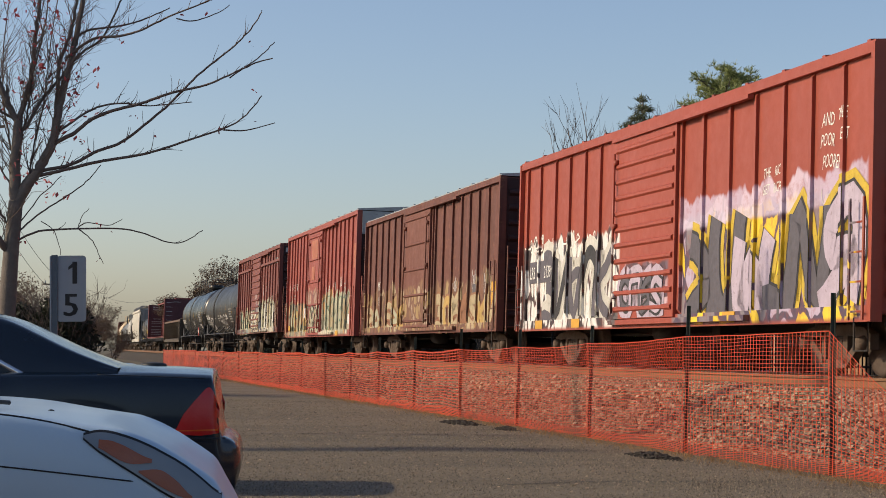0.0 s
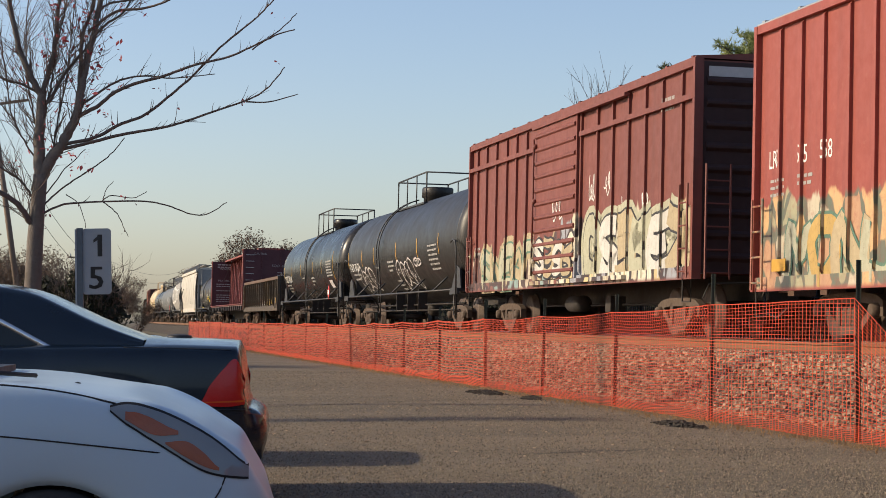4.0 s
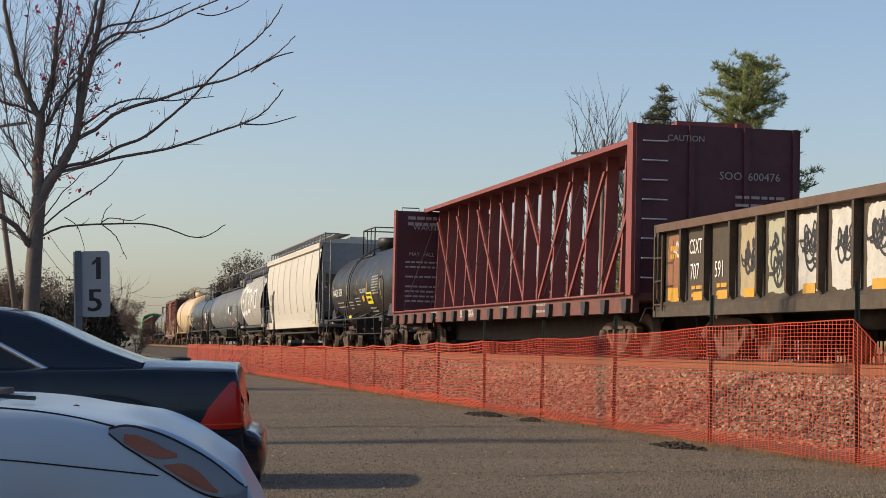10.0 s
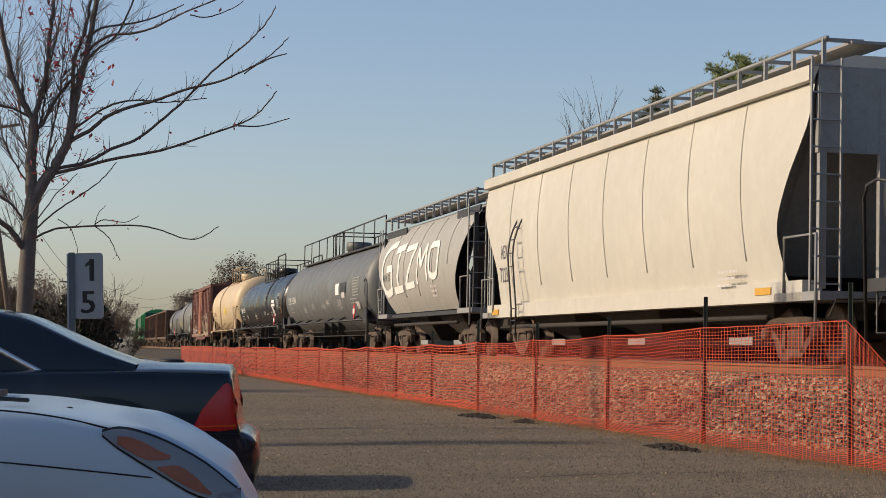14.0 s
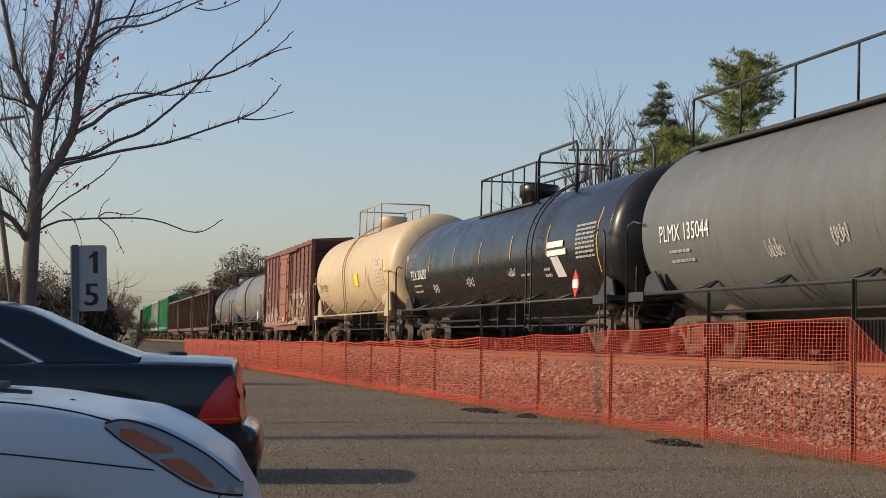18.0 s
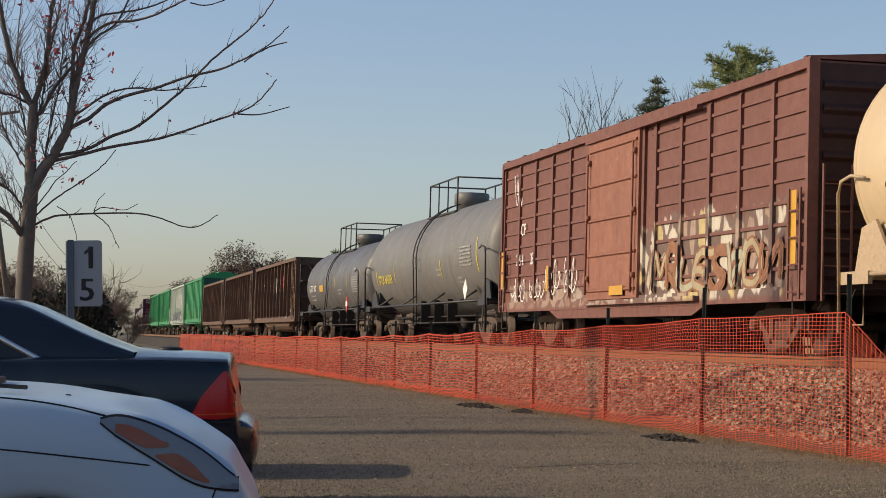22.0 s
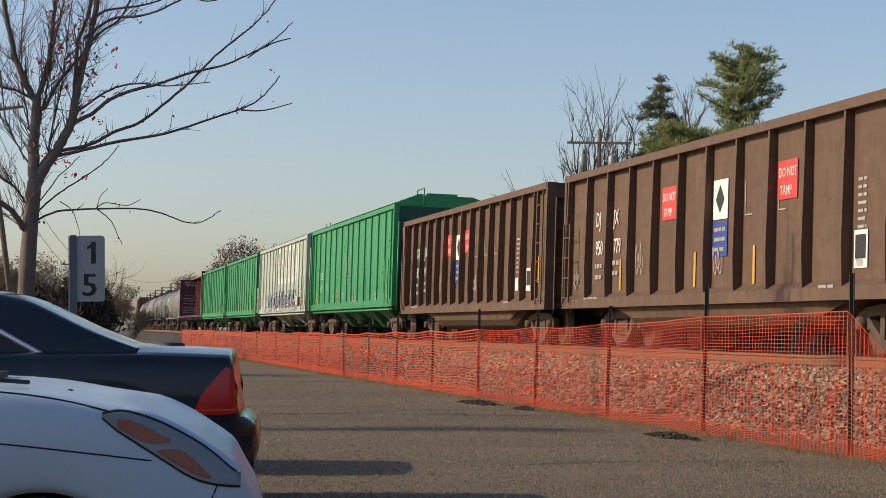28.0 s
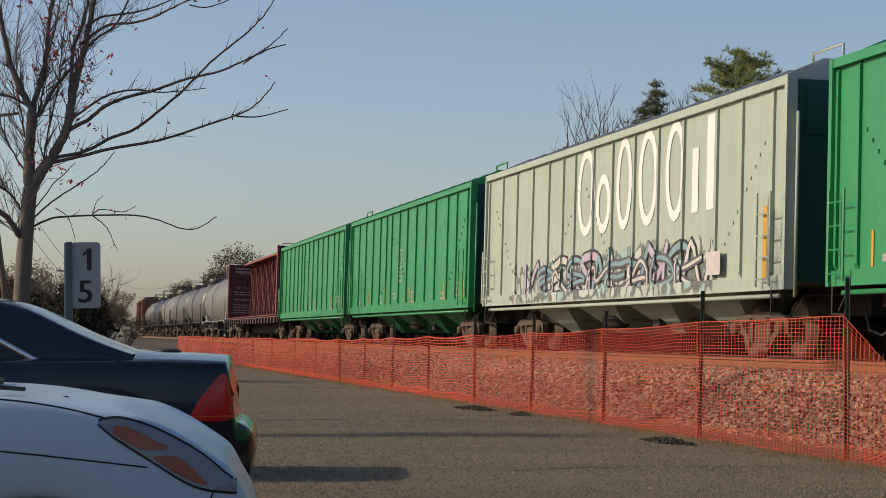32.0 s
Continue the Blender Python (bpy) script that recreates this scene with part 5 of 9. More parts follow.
        for x, k in ((-lb - 0.9, 0.0), (-lb, 1.0), (lb, 1.0), (lb + 0.9, 0.0)):
            vs += [(x, y, mix(z0 + 0.03, z, k)) for y, z in poly]
        fs = [(j * n + i, j * n + (i + 1) % n, (j + 1) * n + (i + 1) % n, (j + 1) * n + i) for j in range(3) for i in range(n)]
        belly.add(vs, fs)
        part("belly", belly, mat_side, car, "rounded drop belly between the bogies")
    ladder(car, L / 2 - 0.34, z0 + 0.1, H - 0.15, -Y - 0.18, mat_side, 0.45, 0.38)
    ladder(car, -L / 2 + 0.3, z0 + 0.1, min(H - 0.2, z0 + 1.6), -Y - 0.18, mat_side, 0.4, 0.38)
    if tall:
        part("end_brace", smooth(Geo()).tube([(L / 2 + 0.05, -1.1, H - 0.3), (L / 2 + 0.05, 0.4, z0 + 0.6)], 0.03, 6), mat_side, car)
        ladder(car, L / 2 + 0.1, z0, H - 0.3, -Y + 0.25, mat_side, 0.42, 0.38, "end")
    add_under(car, L, z0, not tall)
    for e in (-1, 1):
        add_bogie(car, e * (L / 2 - 2.15))
    add_couplers(car, L)
    return car


def centerbeam(name, label, L, H, mat_red, mat_dark, mat_deck):
    """A flat car with two bulkheads and a truss along its middle."""
    car = start_car(name, label, "centerbeam car", "flat cars of the freight train")
    z0 = 0.78
    part("deck", Geo().box(-L / 2, L / 2, -1.48, 1.48, z0 + 0.22, z0 + 0.34), mat_deck, car)
    part("side_sill", Geo().box(-L / 2, L / 2, -1.52, -1.4, z0, z0 + 0.36), mat_deck, car)
    part("side_sill", Geo().box(-L / 2, L / 2, 1.4, 1.52, z0, z0 + 0.36), mat_deck, car)
    for e in (-1, 1):
        b = Geo()
        x0, x1 = sorted((e * (L / 2 - 0.02), e * (L / 2 - 0.30)))
        b.box(x0, x1, -1.5, 1.5, z0 + 0.34, H)
        xo = x1 if e > 0 else x0
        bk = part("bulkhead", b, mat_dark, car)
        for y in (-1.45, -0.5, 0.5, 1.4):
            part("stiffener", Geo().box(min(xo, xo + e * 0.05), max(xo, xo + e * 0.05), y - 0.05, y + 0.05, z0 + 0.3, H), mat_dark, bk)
        part("edge_plate", Geo().box(x0 - 0.02, x1 + 0.02, -1.56, -1.5, z0 + 0.3, H + 0.02), mat_red, bk)
        part("top_loop", smooth(Geo()).tube([(xo - e * 0.1, -1.35, H), (xo - e * 0.1, -1.35, H + 0.1), (xo - e * 0.1, -0.85, H + 0.1), (xo - e * 0.1, -0.85, H)], 0.016, 6), mat_dark, bk)
        for y in (-0.6, 0.5):
            part("top_lug", Geo().box(xo - e * 0.2 - 0.06, xo - e * 0.2 + 0.06, y - 0.12, y + 0.12, H, H + 0.09), mat_red, bk)
        for k in range(8):
            z = mix(z0 + 0.6, H - 0.3, k / 7)
            part("grab_iron", Geo().tube([(xo + e * 0.1, -1.4, z), (xo + e * 0.1, -0.95, z)], 0.014, 5), M_SILVERTAG, bk)
    # truss: top chord, posts and diagonals
    xb = L / 2 - 0.3
    part("top_chord", Geo().prism_x([(-0.72, H + 0.07), (-0.72, H - 0.03), (-0.66, H - 0.03), (-0.66, H + 0.04), (-0.4, H + 0.02), (0.4, H + 0.02), (0.66, H + 0.04), (0.66, H - 0.03), (0.72, H - 0.03), (0.72, H + 0.07), (0.3, H + 0.11), (-0.3, H + 0.11)], -xb, xb), mat_red, car)
    n = max(10, round((L - 1.1) / 1.3))
    post = Geo()
    post.add([(-0.05, -0.42, z0 + 0.34), (0.05, -0.42, z0 + 0.34), (0.05, -0.32, H), (-0.05, -0.32, H), (-0.05, -0.12, z0 + 0.34), (0.05, -0.12, z0 + 0.34), (0.05, -0.08, H), (-0.05, -0.08, H)],
             [(0, 1, 2, 3), (5, 4, 7, 6), (1, 5, 6, 2), (4, 0, 3, 7), (3, 2, 6, 7), (0, 4, 5, 1)])
    pm = post.mesh("truss_post", mat_red)
    xs = [mix(-xb + 0.25, xb - 0.25, i / n) for i in range(n + 1)]
    for x in xs:
        part("truss_post", pm, None, car, at=(x, 0, 0))
    for i in range(n):
        a, b = xs[i], xs[i + 1]
        lo, hi = z0 + 0.45, H - 0.3
        mid = (lo + hi) / 2
        up = i % 2 == 0
        right = i >= n / 2
        p0, p1 = ((a, lo), (b, mid)) if (up != right) else ((a, mid), (b, lo))
        q0, q1 = ((a, mid), (b, hi)) if not (up != right) else ((a, hi), (b, mid))
        for (u0, u1) in ((p0, p1), (q0, q1)):
            if (i + (u0 is q0)) % 2 == 0:
                continue
            y = -0.36
            d = Geo()
            w = 0.07
            d.prism_y([(u0[0] - w, u0[1]), (u0[0] + w, u0[1]), (u1[0] + w, u1[1]), (u1[0] - w, u1[1])], y - 0.03, y + 0.03)
            part("diagonal", d, mat_red, car)
    winch = Geo().prism_y([(-0.17, z0 + 0.24), (0.17, z0 + 0.24), (0.14, z0 + 0.04), (0.05, z0 - 0.03), (-0.1, z0 + 0.02)], -1.60, -1.5).mesh("winch", M_BLACKINK)
    for i in range(n + 1):
        part("winch", winch, None, car, at=(xs[i] + 0.28, 0, 0))
    part("strap_rail", smooth(Geo()).tube([(-xb, -1.58, z0 + 0.33), (xb, -1.58, z0 + 0.33)], 0.025, 6), mat_red, car)
    for i in range(0, n, 3):
        part("tie_strap", smooth(Geo()).tube([(xs[i], -0.5, H - 0.5), (xs[i] + 0.9, -1.5, z0 + 0.4)], 0.008, 4), M_UNDER, car)
    part("centre_sill", Geo().box(-L / 2 + 1, L / 2 - 1, -0.4, 0.4, 0.35, z0 + 0.25), M_UNDER, car)
    for e in (-1, 1):
        add_bogie(car, e * (L / 2 - 2.3))
    add_couplers(car, L)
    return car

# ---- paint of the cars ----
WHITEF, GREYF, BLACKF = (0.78, 0.78, 0.74), (0.36, 0.38, 0.38), (0.025, 0.025, 0.028)
YELF, PURF, CREAMF = (0.78, 0.56, 0.03), (0.34, 0.27, 0.40), (0.62, 0.55, 0.36)
P_ORANGE = surface("orange_red_paint", (0.325, 0.061, 0.032), (0.255, 0.047, 0.026), 0.55, scale=4, amount=0.5, streak=0.22, streak_col=(0.2, 0.045, 0.025), seed=1, graffiti=(
    dict(x0=1.35, x1=8.0, z0=0.7, z1=2.35, fill=(YELF, (0.2, 0.18, 0.2), YELF, (0.45, 0.38, 0.5)), line=(0.06, 0.05, 0.09), cell=(0.5, 0.7), seed=2.0, edge=0.06, wave=0.12),
    dict(x0=1.35, x1=8.0, z0=2.15, z1=2.6, fill=((0.5, 0.42, 0.55), (0.6, 0.52, 0.64)), line=(0.5, 0.44, 0.55), cell=(0.6, 0.5), seed=5.0, edge=0.02, wave=0.22, cover=0.85),
    dict(x0=-8.2, x1=-1.5, z0=0.7, z1=2.35, fill=(WHITEF, (0.1, 0.1, 0.1), (0.7, 0.72, 0.7), WHITEF), line=BLACKF, cell=(0.36, 0.75), seed=7.0, edge=0.07, wave=0.28),
    dict(x0=-1.2, x1=1.0, z0=0.95, z1=1.75, fill=((0.6, 0.45, 0.5), (0.45, 0.3, 0.34), (0.12, 0.1, 0.14)), line=(0.05, 0.04, 0.06), cell=(0.4, 0.35), seed=3.0, edge=0.1, wave=0.1, cover=0.9)))
P_BROWN = surface("weathered_brown_paint", (0.17, 0.054, 0.034), (0.085, 0.028, 0.021), 0.7, scale=3.5, amount=0.9, streak=0.7, streak_col=(0.055, 0.024, 0.019), spots=0.5, spot_col=(0.26, 0.11, 0.05), seed=2, graffiti=(
    dict(x0=-8.0, x1=8.0, z0=0.75, z1=1.95, fill=((0.42, 0.31, 0.13), (0.26, 0.15, 0.07), (0.55, 0.46, 0.28), (0.22, 0.11, 0.06)), line=(0.14, 0.07, 0.04), cell=(0.42, 0.6), seed=11.0, edge=0.08, wave=0.35, cover=0.72),))
P_RED = surface("red_oxide_paint", (0.31, 0.068, 0.046), (0.22, 0.045, 0.035), 0.6, scale=4, amount=0.6, streak=0.3, streak_col=(0.13, 0.035, 0.03), spots=0.15, spot_col=(0.4, 0.2, 0.14), seed=3, graffiti=(
    dict(x0=1.0, x1=6.6, z0=0.75, z1=2.1, fill=((0.62, 0.6, 0.45), (0.52, 0.5, 0.42), (0.55, 0.36, 0.16), (0.4, 0.42, 0.3)), line=(0.2, 0.26, 0.2), cell=(0.5, 0.8), seed=21.0, edge=0.06, wave=0.3, cover=0.9),
    dict(x0=-7.9, x1=-2.6, z0=0.72, z1=1.95, fill=((0.5, 0.47, 0.34), (0.35, 0.36, 0.22), (0.58, 0.38, 0.18), (0.45, 0.28, 0.16)), line=(0.1, 0.15, 0.11), cell=(0.5, 0.8), seed=23.0, edge=0.08, wave=0.28, cover=0.88),
    dict(x0=-2.2, x1=0.6, z0=0.9, z1=2.3, fill=((0.5, 0.4, 0.25), (0.3, 0.14, 0.09), (0.45, 0.4, 0.3)), line=(0.1, 0.06, 0.05), cell=(0.4, 0.5), seed=25.0, edge=0.08, wave=0.25, cover=0.6)))
P_MAROON = surface("dark_red_brown_paint", (0.20, 0.052, 0.036), (0.13, 0.036, 0.028), 0.62, scale=4, amount=0.6, streak=0.3, streak_col=(0.08, 0.028, 0.022), seed=4, graffiti=(
    dict(x0=0.3, x1=7.6, z0=0.95, z1=2.15, fill=((0.66, 0.63, 0.5), (0.55, 0.52, 0.38), (0.3, 0.33, 0.36), (0.6, 0.5, 0.26)), line=BLACKF, cell=(0.48, 0.62), seed=31.0, edge=0.08, wave=0.4, cover=0.92),
    dict(x0=-7.9, x1=0.1, z0=0.95, z1=1.85, fill=((0.6, 0.56, 0.42), (0.25, 0.4, 0.38), (0.45, 0.4, 0.24), (0.2, 0.1, 0.08)), line=(0.04, 0.04, 0.04), cell=(0.5, 0.6), seed=33.0, edge=0.09, wave=0.4, cover=0.82)))
P_BRICK = surface("faded_brown_paint", (0.19, 0.073, 0.052), (0.125, 0.049, 0.037), 0.68, scale=4, amount=0.7, streak=0.4, streak_col=(0.10, 0.04, 0.032), spots=0.25, spot_col=(0.34, 0.17, 0.10), seed=5, graffiti=(
    dict(x0=0.7, x1=7.6, z0=0.8, z1=2.15, fill=((0.62, 0.58, 0.46), (0.4, 0.3, 0.22), (0.62, 0.58, 0.5), (0.55, 0.45, 0.2)), line=(0.14, 0.1, 0.08), cell=(0.5, 0.75), seed=41.0, edge=0.09, wave=0.3, cover=0.85),
    dict(x0=-8.0, x1=0.4, z0=0.78, z1=1.3, fill=((0.45, 0.36, 0.28), (0.34, 0.22, 0.16), (0.5, 0.44, 0.36)), line=(0.2, 0.11, 0.08), cell=(0.7, 0.5), seed=43.0, edge=0.08, wave=0.3, cover=0.6)))
P_BRICKDOOR = surface("faded_door_paint", (0.30, 0.12, 0.07), (0.2, 0.08, 0.055), 0.7, scale=4, amount=0.7, streak=0.35, streak_col=(0.12, 0.05, 0.035), spots=0.4, spot_col=(0.4, 0.24, 0.14), seed=6)
P_BROWNDOOR = surface("faded_brown_door", (0.19, 0.064, 0.041), (0.11, 0.037, 0.026), 0.7, scale=4, amount=0.7, streak=0.4, streak_col=(0.09, 0.035, 0.025), spots=0.3, spot_col=(0.33, 0.16, 0.09), seed=7, graffiti=(
    dict(x0=-2.0, x1=2.0, z0=0.9, z1=1.9, fill=((0.42, 0.31, 0.13), (0.26, 0.15, 0.07), (0.5, 0.42, 0.3)), line=(0.14, 0.07, 0.04), cell=(0.3, 0.4), seed=12.0, edge=0.1, wave=0.3, cover=0.7),))
M_PRINT = surface("worn_small_print", (0.36, 0.35, 0.325), (0.2, 0.19, 0.18), 0.7, scale=9, bump=0)
M_FADED = surface("faded_stencil", (0.42, 0.38, 0.37), (0.25, 0.2, 0.2), 0.7, scale=9, bump=0)
# near-black brown that puts the shade of the boxcar ends into the colour
P_ENDSHADE = surface("sooty_end_paint", (0.05, 0.018, 0.016), (0.03, 0.014, 0.013), 0.75, scale=3, coarse=0.8, amount=0.8, streak=0.4, streak_col=(0.02, 0.012, 0.011), seed=26)
P_PATCH = surface("faded_repaint", (0.42, 0.17, 0.09), (0.31, 0.075, 0.05), 0.65, scale=3, coarse=1.2, amount=0.9, bump=0, seed=25)
P_ROOFGALV = surface("galvanised_roof", (0.42, 0.43, 0.43), (0.26, 0.25, 0.24), 0.5, 0.5, scale=3, spots=0.3)
P_BLACKTANK = surface("black_tank_paint", (0.011, 0.011, 0.012), (0.02, 0.019, 0.018), 0.3, scale=1.6, coarse=0.35, amount=0.6, streak=0.2, streak_col=(0.034, 0.03, 0.026), bump=0.02, seed=8)
P_DULLBLACK = surface("dull_black_tank_paint", (0.02, 0.0195, 0.019), (0.034, 0.031, 0.028), 0.45, scale=1.6, coarse=0.35, amount=0.6, streak=0.25, streak_col=(0.05, 0.042, 0.034), bump=0.02, seed=9)
P_GREYTANK = surface("dark_grey_tank_paint", (0.138, 0.145, 0.142), (0.098, 0.10, 0.097), 0.55, scale=1.4, coarse=0.3, amount=0.7, streak=0.3, streak_col=(0.06, 0.055, 0.05), bump=0.02, seed=10)
P_CREAM = surface("cream_tank_paint", (0.63, 0.485, 0.295), (0.53, 0.40, 0.24), 0.5, scale=1.6, coarse=0.4, amount=0.6, streak=0.35, streak_col=(0.46, 0.34, 0.22), spots=0.1, spot_col=(0.3, 0.18, 0.1), bump=0.02, seed=11)
P_STONETANK = surface("grey_tank_paint", (0.172, 0.168, 0.155), (0.13, 0.126, 0.117), 0.55, scale=1.6, coarse=0.35, amount=0.6, streak=0.35, streak_col=(0.115, 0.108, 0.097), bump=0.02, seed=12)
P_SLATETANK = surface("slate_tank_paint", (0.11, 0.108, 0.104), (0.075, 0.073, 0.07), 0.5, scale=1.6, coarse=0.35, amount=0.7, streak=0.4, streak_col=(0.2, 0.19, 0.17), bump=0.02, seed=13)
for _m in (P_BLACKTANK, P_DULLBLACK):
    _m.node_tree.nodes["Principled BSDF"].inputs["Specular IOR Level"].default_value = 0.32
P_TRIMBLACK = surface("black_trim", (0.025, 0.025, 0.027), (0.05, 0.045, 0.04), 0.55, scale=9)
P_TRIMCREAM = surface("cream_trim", (0.5, 0.38, 0.24), (0.3, 0.2, 0.12), 0.6, scale=9, spots=0.4)
P_TRIMGREY = surface("grey_trim", (0.3, 0.3, 0.29), (0.16, 0.155, 0.15), 0.6, scale=9, spots=0.3)
P_WHITECAR = surface("chalky_white_paint", (0.55, 0.52, 0.45), (0.44, 0.41, 0.35), 0.6, scale=2.2, coarse=0.4, amount=0.55, streak=0.32, streak_col=(0.46, 0.43, 0.37), spots=0.06, seed=14, bump=0.04)
P_GREYHOPPER = surface("warm_grey_paint", (0.375, 0.36, 0.325), (0.30, 0.29, 0.26), 0.6, scale=2.2, coarse=0.4, amount=0.55, streak=0.3, streak_col=(0.24, 0.22, 0.19), seed=15, bump=0.04)
P_GREEN = surface("bright_green_paint", (0.028, 0.265, 0.092), (0.022, 0.205, 0.072), 0.45, scale=3, amount=0.5, streak=0.22, streak_col=(0.03, 0.16, 0.065), seed=16)
P_PALEGREEN = surface("pale_grey_green_paint", (0.39, 0.45, 0.375), (0.32, 0.375, 0.31), 0.55, scale=3, amount=0.5, streak=0.32, streak_col=(0.24, 0.27, 0.21), seed=17, graffiti=(
    dict(x0=-6.5, x1=6.0, z0=0.95, z1=1.75, fill=((0.45, 0.5, 0.46), (0.4, 0.42, 0.4), (0.5, 0.52, 0.5), (0.3, 0.46, 0.45)), line=(0.06, 0.07, 0.07), cell=(0.42, 0.42), seed=51.0, edge=0.09, wave=0.35, cover=0.85),))
# hopper ends: green darkened in the colour itself to stand for shade
P_GREENSHADE = surface("dark_green_end_paint", (0.008, 0.075, 0.052), (0.006, 0.055, 0.04), 0.55, scale=3, amount=0.5, seed=18)
P_BULLRUST = surface("brown_gondola_paint", (0.138, 0.079, 0.046), (0.085, 0.048, 0.03), 0.75, scale=3.5, amount=0.9, streak=0.5, streak_col=(0.065, 0.036, 0.024), spots=0.32, spot_col=(0.2, 0.095, 0.05), seed=19)
P_GONDOLA = surface("rusty_black_gondola_paint", (0.085, 0.064, 0.042), (0.045, 0.034, 0.024), 0.75, scale=3.5, amount=0.8, streak=0.4, streak_col=(0.04, 0.03, 0.022), spots=0.35, spot_col=(0.2, 0.1, 0.04), seed=20)
P_RUSTBAY = surface("rust_primer", (0.24, 0.085, 0.045), (0.15, 0.055, 0.03), 0.8, scale=4, amount=0.7, streak=0.35, streak_col=(0.09, 0.04, 0.025), seed=29)
P_RIM = surface("worn_rim_paint", (0.135, 0.078, 0.05), (0.085, 0.05, 0.033), 0.75, scale=5, amount=0.8, spots=0.4, spot_col=(0.2, 0.09, 0.045), seed=30)
P_BEAMRED = surface("centerbeam_red_paint", (0.25, 0.058, 0.046), (0.17, 0.040, 0.034), 0.6, scale=4, amount=0.5, streak=0.3, streak_col=(0.16, 0.045, 0.035), seed=22)
# same red as the beam, darkened here for the unlit bulkhead faces
P_BEAMSHADED = surface("bulkhead_red_paint", (0.085, 0.020, 0.026), (0.06, 0.015, 0.02), 0.6, scale=4, amount=0.5, seed=23)
P_DECK = surface("deck_red_paint", (0.17, 0.062, 0.045), (0.11, 0.045, 0.034), 0.65, scale=4, amount=0.6, spots=0.3, seed=24)

TRAIN = []      # (car, place of its front end, place of its rear end) along the line at the start


def flat(x0, x1, ya, yb, z0, z1):
    """A painted rectangle, cut into strips so that it can bend."""
    g = Geo()
    for k in range(3):
        za, zb = mix(z0, z1, k / 3), mix(z0, z1, (k + 1) / 3)
        g.add([(x0, 0, za), (x1, 0, za), (x1, 0, zb), (x0, 0, zb)], [(0, 1, 2, 3)])
    return g


def hitch(car, front, rear):
    TRAIN.append((car, 0.5 * (front + rear)))
    return car


def tags(car, y, material, items, seed=1):
    rnd = random.Random(seed)
    for x, z, w, h, wd in items:
        side_mark(car, squiggle(rnd, x, z, w, h, wd, max(3, int(w * 3.2))), material, y, "spray_tag", "hand-sprayed tag")


def words(car, y, material, items):
    for body, x, z, size, sq in by_word(items):
        side_mark(car, shifted(letters(body, size, sq), lambda a, b, c: (a + x, 0, c + z)), material, y)


def small(car, y, material, items, seed=3):
    for i, (x, z, rows, pitch, height) in enumerate(items):
        tagged(side_mark(car, bars(Geo(), x, z, rows, pitch, height * 0.8, seed + i), M_PRINT if material is M_WHITE else material, y, "small_print"), kind="stuff")


def plate(car, y, material, x0, x1, z0, z1, name="plate", label=""):
    return part(name, Geo().box(x0, x1, y - 0.006, y, z0, z1), material, car, label)


SPRAY = {n: surface("spray_" + n, c, tuple(0.66 * v for v in c), 0.65, scale=8, amount=0.7, bump=0, streak=0.3, streak_col=tuple(0.35 * v + 0.03 for v in c), spots=0.45, spot_col=(0.11, 0.065, 0.04)) for n, c in (
    ("grey", (0.105, 0.095, 0.115)), ("black", (0.03, 0.028, 0.03)), ("white", (0.62, 0.60, 0.54)), ("pale", (0.45, 0.44, 0.31)), ("yellow", (0.60, 0.42, 0.035)),
    ("ochre", (0.52, 0.34, 0.10)), ("lilac", (0.50, 0.42, 0.52)), ("green", (0.10, 0.20, 0.14)), ("cream", (0.46, 0.37, 0.22)), ("blue", (0.22, 0.36, 0.40)), ("rust", (0.30, 0.13, 0.06)))}
GLYPHS = [
    [[(0.1, 0), (0.1, 1)], [(0.95, 1), (0.2, 0.45), (1, 0)]],
    [[(0.05, 1), (0.1, 0.2), (0.5, 0.0), (0.9, 0.2), (0.95, 1)]],
    [[(0.0, 0), (0.15, 1), (0.5, 0.4), (0.85, 1), (1, 0)]],
    [[(0.1, 1), (0.1, 0.05), (0.95, 0.05)]],
    [[(0.0, 0), (0.1, 1), (0.9, 0.0), (1.0, 1)]],
    [[(0, 0), (0.5, 1), (1, 0)], [(0.25, 0.35), (0.8, 0.35)]],
    [[(0.95, 0.85), (0.5, 1.0), (0.08, 0.75), (0.85, 0.35), (0.6, 0.0), (0.05, 0.12)]],
    [[(0.95, 1), (0.1, 0.9), (0.1, 0.1), (1, 0.0)], [(0.1, 0.5), (0.8, 0.55)]],
    [[(0.1, 0), (0.1, 1), (0.8, 0.9), (0.75, 0.55), (0.15, 0.45), (0.95, 0)]],
    [[(0.5, 0), (0.08, 0.35), (0.2, 0.9), (0.7, 1.0), (0.95, 0.6), (0.85, 0.12), (0.5, 0)]],
]


def piece(car, y, x0, x1, z0, z1, order, fill, line, halo=None, tilt=0.12, bold=0.30, seed=1, gloss=None):
    """A sprayed piece: a row of swelling block letters with an outline, and often a halo behind them."""
    rnd = random.Random(seed)
    n = len(order)
    step = (x1 - x0) / n
    for k, gi in enumerate(order):
        w, h = step * 1.1, (z1 - z0) * rnd.uniform(0.8, 1.0)
        lift = rnd.uniform(0, 0.12) * (z1 - z0)
        turn, flip = rnd.random() < 0.5, rnd.random() < 0.5
        a, b, c = Geo(), Geo(), Geo()
        for pts in GLYPHS[gi]:
            fine = []
            for p, q in catmull(pts, 4):
                p, q = (1 - p if flip else p), (1 - q if turn else q)
                p2, q2 = p + 0.05 * math.sin(q * 5 + k), q + 0.05 * math.sin(p * 6 + k * 2)
                fine.append((x0 + step * k + w * p2 + tilt * h * (q2 - 0.5), z0 + lift + h * q2))
